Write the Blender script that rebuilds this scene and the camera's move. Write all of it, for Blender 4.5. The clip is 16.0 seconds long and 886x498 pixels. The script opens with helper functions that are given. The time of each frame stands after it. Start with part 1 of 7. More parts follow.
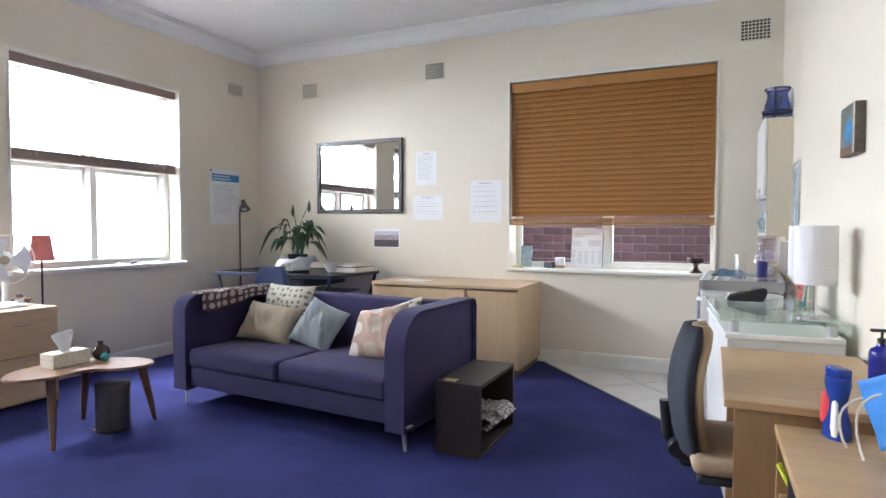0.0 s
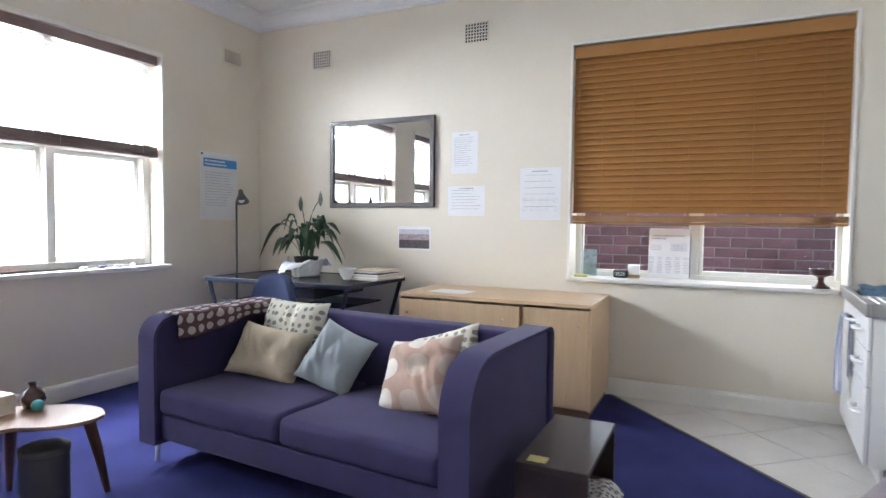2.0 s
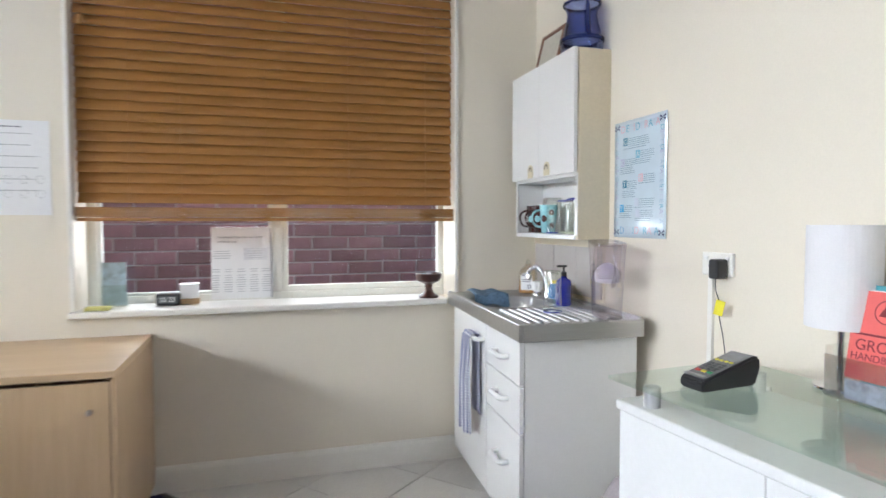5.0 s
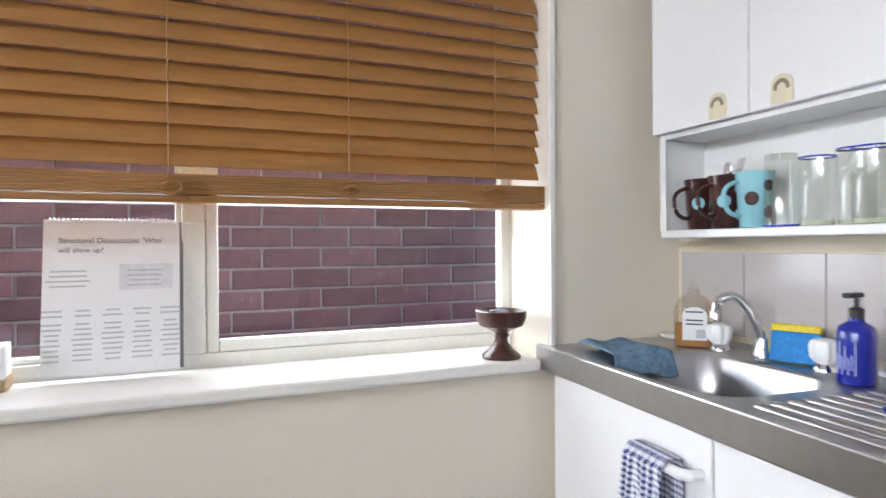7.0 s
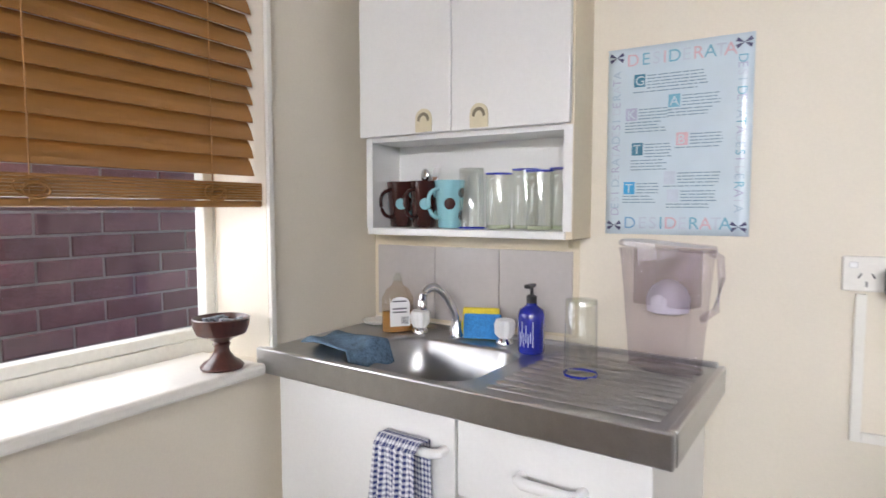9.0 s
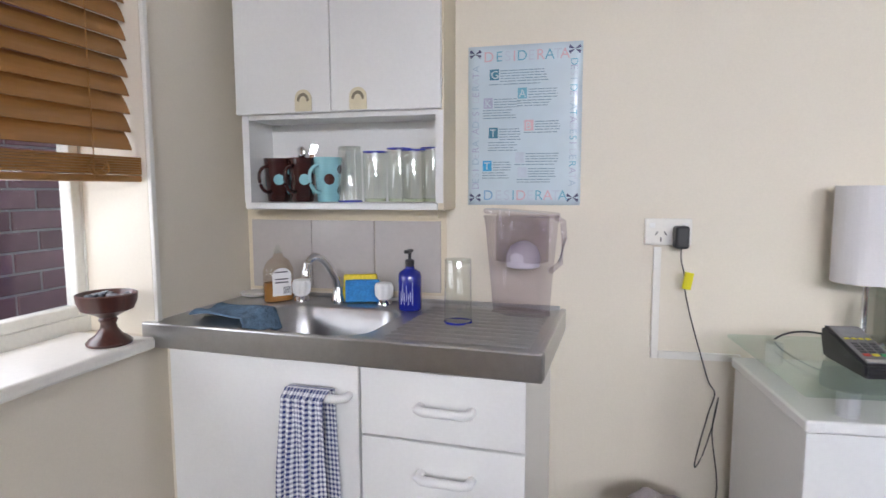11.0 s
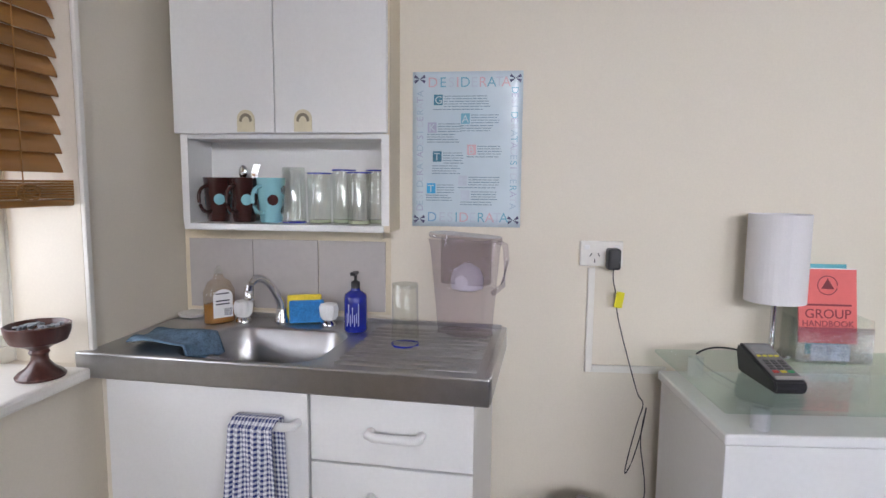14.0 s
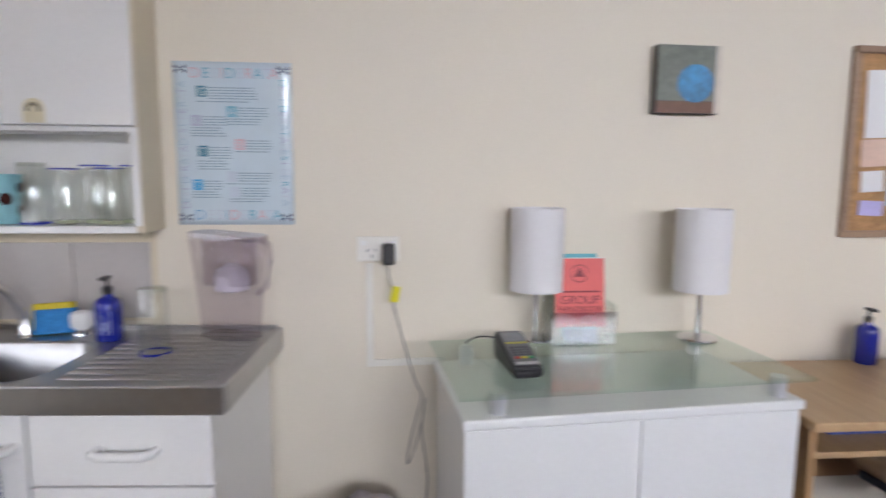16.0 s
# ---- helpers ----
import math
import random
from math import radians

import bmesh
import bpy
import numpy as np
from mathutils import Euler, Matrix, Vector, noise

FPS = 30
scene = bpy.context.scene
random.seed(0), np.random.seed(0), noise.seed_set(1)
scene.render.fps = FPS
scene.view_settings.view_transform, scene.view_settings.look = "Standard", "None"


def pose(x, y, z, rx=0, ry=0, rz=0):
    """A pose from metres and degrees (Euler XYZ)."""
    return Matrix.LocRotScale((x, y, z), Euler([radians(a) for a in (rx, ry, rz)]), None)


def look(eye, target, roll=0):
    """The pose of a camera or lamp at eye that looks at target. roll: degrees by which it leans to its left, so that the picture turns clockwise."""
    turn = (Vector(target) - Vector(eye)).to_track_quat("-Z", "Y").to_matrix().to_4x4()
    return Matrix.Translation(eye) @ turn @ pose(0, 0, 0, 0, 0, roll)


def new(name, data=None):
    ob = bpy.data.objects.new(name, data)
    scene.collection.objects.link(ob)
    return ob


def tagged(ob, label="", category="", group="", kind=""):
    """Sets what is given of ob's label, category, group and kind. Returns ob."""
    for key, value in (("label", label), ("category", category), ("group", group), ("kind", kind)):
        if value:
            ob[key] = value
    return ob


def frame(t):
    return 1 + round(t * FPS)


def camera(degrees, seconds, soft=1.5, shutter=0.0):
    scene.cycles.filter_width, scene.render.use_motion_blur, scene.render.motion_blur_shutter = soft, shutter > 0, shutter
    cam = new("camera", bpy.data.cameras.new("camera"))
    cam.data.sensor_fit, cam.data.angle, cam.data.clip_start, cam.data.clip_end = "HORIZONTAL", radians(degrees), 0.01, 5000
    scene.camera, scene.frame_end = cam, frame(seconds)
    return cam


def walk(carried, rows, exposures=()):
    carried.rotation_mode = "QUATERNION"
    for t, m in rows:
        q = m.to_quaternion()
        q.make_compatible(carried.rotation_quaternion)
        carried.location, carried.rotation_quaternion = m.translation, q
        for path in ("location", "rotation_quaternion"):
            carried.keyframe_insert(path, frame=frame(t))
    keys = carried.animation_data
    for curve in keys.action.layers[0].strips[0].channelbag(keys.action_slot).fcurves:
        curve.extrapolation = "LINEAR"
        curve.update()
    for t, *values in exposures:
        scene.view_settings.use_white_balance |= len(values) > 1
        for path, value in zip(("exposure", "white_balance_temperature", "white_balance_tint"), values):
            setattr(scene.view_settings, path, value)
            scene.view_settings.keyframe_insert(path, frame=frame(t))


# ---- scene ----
cam = camera(74.4, 16.0, shutter=0.5)
PATH = [
    (0, (1.581, 3.809, 1.22), (0.746, 5.625, 1.148), 0.1),
    (0.5, (1.49, 3.893, 1.212), (0.643, 5.703, 1.134), 0.3),
    (1, (1.272, 4.125, 1.199), (0.42, 5.933, 1.122), 0.4),
    (1.5, (1.093, 4.375, 1.206), (0.239, 6.181, 1.121), 0.5),
    (2, (0.875, 4.666, 1.243), (0.021, 6.472, 1.154), 0.6),
    (2.5, (0.675, 4.907, 1.223), (-0.18, 6.713, 1.135), 0.6),
    (3, (0.575, 5.15, 1.236), (-0.259, 6.965, 1.144), 0.6),
    (3.5, (0.584, 5.447, 1.229), (-0.119, 7.317, 1.137), 0.6),
    (4, (0.678, 5.61, 1.255), (0.299, 7.571, 1.152), 0.4),
    (4.5, (0.697, 5.902, 1.234), (0.93, 7.886, 1.138), 0.2),
    (4.7, (0.687, 5.98, 1.242), (1.09, 7.936, 1.142), 0.1),
    (6.8, (0.662, 7.586, 1.163), (1.517, 9.393, 1.121), -0.6),
    (7, (0.741, 7.673, 1.153), (1.499, 9.524, 1.138), -0.4),
    (7.5, (0.757, 7.842, 1.185), (1.538, 9.683, 1.152), -0.2),
    (8, (0.705, 7.892, 1.253), (1.912, 9.482, 1.122), 0.2),
    (8.5, (0.614, 7.896, 1.226), (2.209, 9.099, 1.123), 0.3),
    (9, (0.537, 7.849, 1.245), (2.246, 8.879, 1.105), 0.0),
    (9.5, (0.445, 7.882, 1.236), (2.252, 8.727, 1.088), 0.1),
    (10, (0.384, 7.909, 1.224), (2.252, 8.604, 1.06), 0.0),
    (12.3, (0.272, 7.928, 1.248), (2.236, 8.222, 1.004), 0.2),
    (12.5, (0.28, 7.949, 1.275), (2.246, 8.226, 1.028), 0.3),
    (13, (0.274, 7.958, 1.312), (2.242, 8.222, 1.072), 0.4),
    (13.5, (0.266, 7.957, 1.312), (2.237, 8.207, 1.087), 0.5),
    (14, (0.271, 7.956, 1.305), (2.245, 8.198, 1.088), 0.5),
    (14.5, (0.275, 7.954, 1.301), (2.25, 8.182, 1.086), 0.5),
    (15, (0.271, 7.941, 1.296), (2.247, 8.157, 1.078), 0.5),
    (15.5, (0.28, 7.806, 1.302), (2.261, 7.956, 1.072), 0.6),
    (16, (0.297, 7.639, 1.323), (2.275, 7.479, 1.078), 0.4),
]
walk(cam, [(t, look(eye, target, roll)) for t, eye, target, roll in PATH],
     exposures=[(0, 0.40, 6120, 13), (3, 0.36, 6000, 12), (4.5, 0.24, 6250, 11), (7, 0.40, 6300, 14), (8.5, 0.18, 6750, 16), (9.5, 0.00, 6600, 16), (12.5, -0.28, 6420, 18), (16, -0.37, 6420, 18)])

# ---------------------------------------------------------------- world and light
world = bpy.data.worlds.new("world")
scene.world = world
world.use_nodes = True
wn = world.node_tree.nodes
sky = wn.new("ShaderNodeTexSky")
sky.sky_type, sky.sun_disc = 'NISHITA', False
sky.sun_elevation, sky.sun_rotation = radians(42), radians(250)
wn["Background"].inputs["Strength"].default_value = 0.15
world.node_tree.links.new(sky.outputs[0], wn["Background"].inputs[0])


def area(name, m, sx, sy, power, colour):
    d = bpy.data.lights.new(name, 'AREA')
    d.shape, d.size, d.size_y, d.energy, d.color = 'RECTANGLE', sx, sy, power, colour
    ob = new(name, d)
    ob.matrix_world = m
    return ob


DAY = (0.90, 0.94, 1.0)
area("window_light", look((-3.85, 7.17, 2.6), (-2.0, 7.1, 0.2)), 1.5, 1.3, 640, DAY)
area("window_light", look((-3.85, 5.1, 2.6), (-2.1, 5.1, 0.0)), 1.5, 1.3, 560, DAY)
# lamp of the added, unseen third west window, to brighten the room
area("window_light", look((-3.85, 3.1, 2.6), (-2.0, 3.1, 0.2)), 1.5, 1.3, 340, DAY)
area("window_light", look((0.75, 9.32, 1.16), (0.75, 6, 1.0)), 1.5, 0.34, 11, DAY)

# ---------------------------------------------------------------- materials
MATS = {}


def mat(name, colour, rough=0.6, metal=0.0, vary=0.08, scale=6.0, fine=60.0, bump=0.0, spec=0.5, coat=0.0, sheen=0.0, stretch=None, alt=None, rand=0.0):
    """A plain painted, woven or cast surface: slow stains, fine grain and relief."""
    if name in MATS:
        return MATS[name]
    m = bpy.data.materials.new(name)
    m.use_nodes = True
    n, l = m.node_tree.nodes, m.node_tree.links
    b = n["Principled BSDF"]
    tc = n.new("ShaderNodeTexCoord")
    mp = n.new("ShaderNodeMapping")
    l.new(tc.outputs["Object"], mp.inputs[0])
    if stretch:
        mp.inputs["Scale"].default_value = stretch
    big = n.new("ShaderNodeTexNoise")
    big.inputs["Scale"].default_value, big.inputs["Detail"].default_value = scale, 4
    small = n.new("ShaderNodeTexNoise")
    small.inputs["Scale"].default_value, small.inputs["Detail"].default_value = fine, 3
    l.new(mp.outputs[0], big.inputs[0])
    l.new(mp.outputs[0], small.inputs[0])
    add = n.new("ShaderNodeMath")
    add.operation = 'ADD'
    l.new(big.outputs[0], add.inputs[0])
    l.new(small.outputs[0], add.inputs[1])
    half = n.new("ShaderNodeMath")
    half.operation = 'MULTIPLY'
    half.inputs[1].default_value = 0.5
    l.new(add.outputs[0], half.inputs[0])
    ramp = n.new("ShaderNodeValToRGB")
    c = np.array(colour)
    d = np.array(alt) if alt else c * (1 - vary)
    e = c * (1 + vary) if not alt else c
    ramp.color_ramp.elements[0].position, ramp.color_ramp.elements[1].position = 0.36, 0.64
    ramp.color_ramp.elements[0].color = (*np.clip(d, 0, 1), 1)
    ramp.color_ramp.elements[1].color = (*np.clip(e, 0, 1), 1)
    l.new(half.outputs[0], ramp.inputs[0])
    out = ramp.outputs[0]
    if rand:
        oi = n.new("ShaderNodeObjectInfo")
        hs = n.new("ShaderNodeHueSaturation")
        mr = n.new("ShaderNodeMapRange")
        mr.inputs["To Min"].default_value, mr.inputs["To Max"].default_value = 1 - rand, 1 + rand
        l.new(oi.outputs["Random"], mr.inputs[0])
        l.new(mr.outputs[0], hs.inputs["Value"])
        l.new(out, hs.inputs["Color"])
        out = hs.outputs[0]
    l.new(out, b.inputs["Base Color"])
    b.inputs["Roughness"].default_value, b.inputs["Metallic"].default_value = rough, metal
    b.inputs["Specular IOR Level"].default_value = spec
    b.inputs["Coat Weight"].default_value = coat
    b.inputs["Coat Roughness"].default_value = 0.12
    if sheen:
        b.inputs["Sheen Weight"].default_value = sheen
        b.inputs["Sheen Roughness"].default_value = 0.5
    if bump:
        bp = n.new("ShaderNodeBump")
        bp.inputs["Strength"].default_value, bp.inputs["Distance"].default_value = bump, 0.004
        l.new(half.outputs[0], bp.inputs["Height"])
        l.new(bp.outputs[0], b.inputs["Normal"])
    MATS[name] = m
    return m


def wood(name, light, dark, axis=0, ring=9.0, rough=0.42, coat=0.15, rand=0.0):
    """Veneer or board with grain along the axis."""
    st = [14.0, 14.0, 14.0]
    st[axis] = 0.7
    return mat(name, light, rough, vary=0.1, scale=1.6, fine=ring, bump=0.05, coat=coat, stretch=st, alt=dark, rand=rand)


def clear(name, tint=(1, 1, 1), rough=0.0, alpha=0.16, ior=1.45):
    """Thin glass or clear plastic: a tinted see-through sheet with real gloss."""
    if name in MATS:
        return MATS[name]
    m = bpy.data.materials.new(name)
    m.use_nodes = True
    n, l = m.node_tree.nodes, m.node_tree.links
    out = n["Material Output"]
    n.remove(n["Principled BSDF"])
    tr, gl, mx = n.new("ShaderNodeBsdfTransparent"), n.new("ShaderNodeBsdfGlossy"), n.new("ShaderNodeMixShader")
    tr.inputs[0].default_value = (*tint, 1)
    gl.inputs["Roughness"].default_value = rough
    fr = n.new("ShaderNodeLayerWeight")
    fr.inputs["Blend"].default_value = 0.5
    pw = n.new("ShaderNodeMath")
    pw.operation = 'POWER'
    pw.inputs[1].default_value = 3.5
    l.new(fr.outputs["Facing"], pw.inputs[0])
    mu = n.new("ShaderNodeMath")
    mu.operation, mu.use_clamp = 'MULTIPLY_ADD', True
    mu.inputs[1].default_value, mu.inputs[2].default_value = 0.55, 0.025 + alpha * 0.06
    l.new(pw.outputs[0], mu.inputs[0])
    l.new(mu.outputs[0], mx.inputs[0])
    l.new(tr.outputs[0], mx.inputs[1])
    l.new(gl.outputs[0], mx.inputs[2])
    l.new(mx.outputs[0], out.inputs[0])
    MATS[name] = m
    return m


def glow(name, colour, strength):
    m = bpy.data.materials.new(name)
    m.use_nodes = True
    b = m.node_tree.nodes["Principled BSDF"]
    b.inputs["Base Color"].default_value = (*colour, 1)
    b.inputs["Emission Color"].default_value = (*colour, 1)
    b.inputs["Emission Strength"].default_value = strength
    return m


WALL = mat("wall_paint", (0.73, 0.672, 0.562), 0.62, vary=0.025, scale=1.3, fine=160, bump=0.04)
CEIL = mat("ceiling_paint", (0.80, 0.81, 0.82), 0.8, vary=0.02, scale=2, fine=90, bump=0.03)
GLOSSW = mat("gloss_white_paint", (0.78, 0.76, 0.70), 0.3, vary=0.03, scale=5, fine=80, bump=0.02)
FRAMEW = mat("window_paint", (0.78, 0.78, 0.72), 0.35, vary=0.05, scale=9, fine=90, bump=0.05)
CARPET = mat("carpet_pile", (0.033, 0.036, 0.130), 0.95, vary=0.3, scale=2.2, fine=420, bump=0.55, spec=0.1)
TILE = mat("floor_tile_glaze", (0.66, 0.64, 0.60), 0.22, vary=0.05, scale=5, fine=70, bump=0.02, rand=0.03)
GROUT = mat("grout", (0.30, 0.28, 0.26), 0.9, vary=0.15, scale=20, fine=200, bump=0.2)
BLIND = mat("blind_wood", (0.32, 0.148, 0.038), 0.42, vary=0.07, scale=2.2, fine=9, bump=0.0, coat=0.1, stretch=(0.8, 12, 12), rand=0.03)
BRICK = mat("brick_clay", (0.44, 0.245, 0.285), 0.85, vary=0.22, scale=14, fine=150, bump=0.5, rand=0.2)
MORTAR = mat("mortar", (0.68, 0.62, 0.66), 0.95, vary=0.15, scale=10, fine=120, bump=0.4)
LAMIN = mat("white_laminate", (0.78, 0.78, 0.76), 0.28, vary=0.02, scale=3, fine=120, bump=0.01)
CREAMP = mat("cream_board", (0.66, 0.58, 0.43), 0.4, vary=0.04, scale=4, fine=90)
STEEL = mat("brushed_steel", (0.50, 0.50, 0.50), 0.31, 1.0, vary=0.06, scale=3, fine=30, bump=0.02, stretch=(12, 0.7, 12))
CHROME = mat("chrome", (0.78, 0.78, 0.8), 0.08, 1.0, vary=0.03)
SOFA = mat("sofa_cloth", (0.042, 0.035, 0.092), 0.9, vary=0.16, scale=5, fine=380, bump=0.3, sheen=0.06, spec=0.2)
BEECH = wood("beech_veneer", (0.60, 0.43, 0.255), (0.53, 0.37, 0.215), 0)
BEECHV = wood("beech_veneer_upright", (0.60, 0.43, 0.255), (0.53, 0.37, 0.215), 2)
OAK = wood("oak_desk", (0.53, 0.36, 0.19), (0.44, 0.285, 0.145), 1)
# same oak made darker: the shade on upright faces is in the colour
OAKV = wood("oak_desk_shaded_upright", (0.42, 0.255, 0.12), (0.35, 0.205, 0.095), 2)
WENGE = wood("dark_veneer", (0.032, 0.017, 0.014), (0.02, 0.011, 0.009), 1, rough=0.58)
WALNUT = wood("table_wood", (0.36, 0.205, 0.12), (0.26, 0.14, 0.08), 1, rough=0.3, coat=0.3)
DARKLEG = wood("leg_wood", (0.13, 0.06, 0.032), (0.09, 0.04, 0.022), 2)
BLACK = mat("black_plastic", (0.018, 0.018, 0.02), 0.4, vary=0.1, scale=12, fine=150)
WHITEP = mat("white_plastic", (0.8, 0.8, 0.78), 0.35, vary=0.02)
PAPER = mat("paper", (0.78, 0.78, 0.78), 0.7, vary=0.02, scale=8, fine=60)
INK = mat("grey_ink", (0.30, 0.30, 0.31), 0.7, vary=0.05)
DINK = mat("dark_ink", (0.08, 0.08, 0.10), 0.7, vary=0.05)
PANE = clear("window_pane", (0.96, 0.98, 0.98))
CLEAR = clear("clear_glass", (0.955, 0.97, 0.945), alpha=0.3)
GREENG = clear("green_glass", (0.90, 0.965, 0.93), alpha=0.5)


# ---------------------------------------------------------------- mesh helpers
def mesh(name, bm, material, parent=None, label="", smooth=False):
    me = bpy.data.meshes.new(name)
    bmesh.ops.recalc_face_normals(bm, faces=bm.faces[:])
    bm.to_mesh(me)
    bm.free()
    if smooth:
        for p in me.polygons:
            p.use_smooth = True
        me.set_sharp_from_angle(angle=radians(42))
    me.materials.append(material)
    ob = new(name, me)
    if parent:
        ob.parent = parent
    if label:
        ob["label"] = label
    return ob


def part(name, bm, material, parent, label="", smooth=False):
    return mesh(name, bm, material, parent, label, smooth)


def thing(name, x, y, z=0.0, rz=0.0, label="", category="", group="", kind=""):
    """An Empty at the base of a thing, which holds its parts."""
    e = new(name)
    e.matrix_world = pose(x, y, z, 0, 0, rz)
    e.empty_display_size = 0.05
    return tagged(e, label, category, group, kind)


def setting(ob, label="", category=""):
    return tagged(ob, label, category, kind="structure")


def box(x0, x1, y0, y1, z0, z1, bevel=0.0, seg=2, bm=None):
    bm = bm or bmesh.new()
    made = bmesh.ops.create_cube(bm, size=1)["verts"]
    for v in made:
        v.co = Vector((x0 + (v.co.x + 0.5) * (x1 - x0), y0 + (v.co.y + 0.5) * (y1 - y0), z0 + (v.co.z + 0.5) * (z1 - z0)))
    if bevel:
        es = {e for v in made for e in v.link_edges}
        bmesh.ops.bevel(bm, geom=list(es), offset=bevel, segments=seg, affect='EDGES', profile=0.5)
    return bm


def lathe(profile, n=28, cx=0.0, cy=0.0, bm=None, cap=True):
    """Turned shape from (radius, height) pairs."""
    bm = bm or bmesh.new()
    rings = []
    for r, z in profile:
        rings.append([bm.verts.new((cx + r * math.cos(2 * math.pi * i / n), cy + r * math.sin(2 * math.pi * i / n), z)) for i in range(n)])
    for a, b in zip(rings, rings[1:]):
        for i in range(n):
            bm.faces.new((a[i], a[(i + 1) % n], b[(i + 1) % n], b[i]))
    if cap:
        bm.faces.new(rings[0][::-1])
        bm.faces.new(rings[-1])
    return bm


def tube(points, r, n=10, bm=None, radii=None):
    """A round bar along points."""
    bm = bm or bmesh.new()
    pts = [Vector(p) for p in points]
    rings = []
    up = Vector((0.0, 0.0, 1.0))
    for i, p in enumerate(pts):
        d = (pts[min(i + 1, len(pts) - 1)] - pts[max(i - 1, 0)]).normalized()
        a = d.cross(up if abs(d.z) < 0.95 else Vector((1.0, 0, 0))).normalized()
        b = d.cross(a).normalized()
        rr = radii[i] if radii else r
        rings.append([bm.verts.new(p + rr * (math.cos(2 * math.pi * k / n) * a + math.sin(2 * math.pi * k / n) * b)) for k in range(n)])
    for a, b in zip(rings, rings[1:]):
        for i in range(n):
            bm.faces.new((a[i], a[(i + 1) % n], b[(i + 1) % n], b[i]))
    bm.faces.new(rings[0][::-1])
    bm.faces.new(rings[-1])
    return bm


def arc(p0, p1, p2, n=12):
    """Points of a smooth bend."""
    a, b, c = Vector(p0), Vector(p1), Vector(p2)
    return [(1 - t) ** 2 * a + 2 * t * (1 - t) * b + t * t * c for t in [i / n for i in range(n + 1)]]


def prism(outline, z0, z1, bm=None, bevel=0.0):
    """An upright solid over a flat outline."""
    bm = bm or bmesh.new()
    lo = [bm.verts.new((x, y, z0)) for x, y in outline]
    hi = [bm.verts.new((x, y, z1)) for x, y in outline]
    n = len(lo)
    fs = [bm.faces.new(lo[::-1]), bm.faces.new(hi)]
    for i in range(n):
        fs.append(bm.faces.new((lo[i], lo[(i + 1) % n], hi[(i + 1) % n], hi[i])))
    if bevel:
        es = [e for e in bm.edges if e.verts[0] in hi and e.verts[1] in hi or e.verts[0] in lo and e.verts[1] in lo]
        bmesh.ops.bevel(bm, geom=es, offset=bevel, segments=2, affect='EDGES')
    return bm


def turned(bm, m):
    bmesh.ops.transform(bm, matrix=m, verts=bm.verts[:])
    return bm


def grid(nx, ny, f, bm=None):
    """A sheet of nx by ny cells over u, v in 0..1."""
    bm = bm or bmesh.new()
    vs = [[bm.verts.new(f(i / nx, j / ny)) for j in range(ny + 1)] for i in range(nx + 1)]
    for i in range(nx):
        for j in range(ny):
            bm.faces.new((vs[i][j], vs[i + 1][j], vs[i + 1][j + 1], vs[i][j + 1]))
    return bm


def thick(ob, t):
    m = ob.modifiers.new("thickness", 'SOLIDIFY')
    m.thickness = t
    return ob


def words(text, size, x, y, z, rx, ry, rz, material, parent, align='LEFT', name="lettering"):
    c = bpy.data.curves.new(name, 'FONT')
    c.body, c.size, c.align_x, c.extrude = text, size, align, 0.0003
    c.materials.append(material)
    tmp = bpy.data.objects.new(name, c)
    scene.collection.objects.link(tmp)
    me = bpy.data.meshes.new_from_object(tmp.evaluated_get(bpy.context.evaluated_depsgraph_get()))
    bpy.data.objects.remove(tmp)
    ob = new(name, me)
    ob.parent = parent
    ob.matrix_basis = pose(x, y, z, rx, ry, rz)
    return ob


# ---------------------------------------------------------------- the room
XL, XR, YB, YN, ZC = -3.15, 2.065, 9.03, 2.0, 3.17
T = 0.26
TY = 6.78


def wall_with_holes(name, axis, at, out, a0, a1, z0, z1, holes, label):
    """A wall along x or y, thick from `at` to `out`, with rectangular openings (a, b, low, high)."""
    bm = bmesh.new()
    cuts = sorted({a0, a1, *[h[0] for h in holes], *[h[1] for h in holes]})
    for p, q in zip(cuts, cuts[1:]):
        hs = [h for h in holes if h[0] <= p and h[1] >= q]
        spans = [(z0, z1)] if not hs else [(z0, hs[0][2]), (hs[0][3], z1)]
        for lo, hi in spans:
            if axis == 'x':
                box(p, q, min(at, out), max(at, out), lo, hi, bm=bm)
            else:
                box(min(at, out), max(at, out), p, q, lo, hi, bm=bm)
    bmesh.ops.remove_doubles(bm, verts=bm.verts[:], dist=1e-5)
    return setting(mesh(name, bm, WALL), label, "wall")


BW = (-0.135, 1.605, 0.842, 2.564)
LW = (6.42, 7.925, 0.892, 2.53)
LW2 = (4.36, 5.845, 0.892, 2.53)
# unseen opening added near the south end to let in more light
LW_ADDED = (2.36, 3.845, 0.892, 2.53)
wall_with_holes("wall_north", 'x', YB, YB + T, XL - T, XR + T, -0.1, ZC + 0.1, [BW], "cream painted plaster wall with a deep window opening")
wall_with_holes("wall_west", 'y', XL, XL - T, YN, YB, -0.1, ZC + 0.1, [LW_ADDED, LW2, LW], "cream painted plaster wall with two windows and an added unseen third")


def xr(y):
    """The east wall runs slightly out of square past the sink."""
    return XR + 0.05 * max(0.0, 8.0 - y)


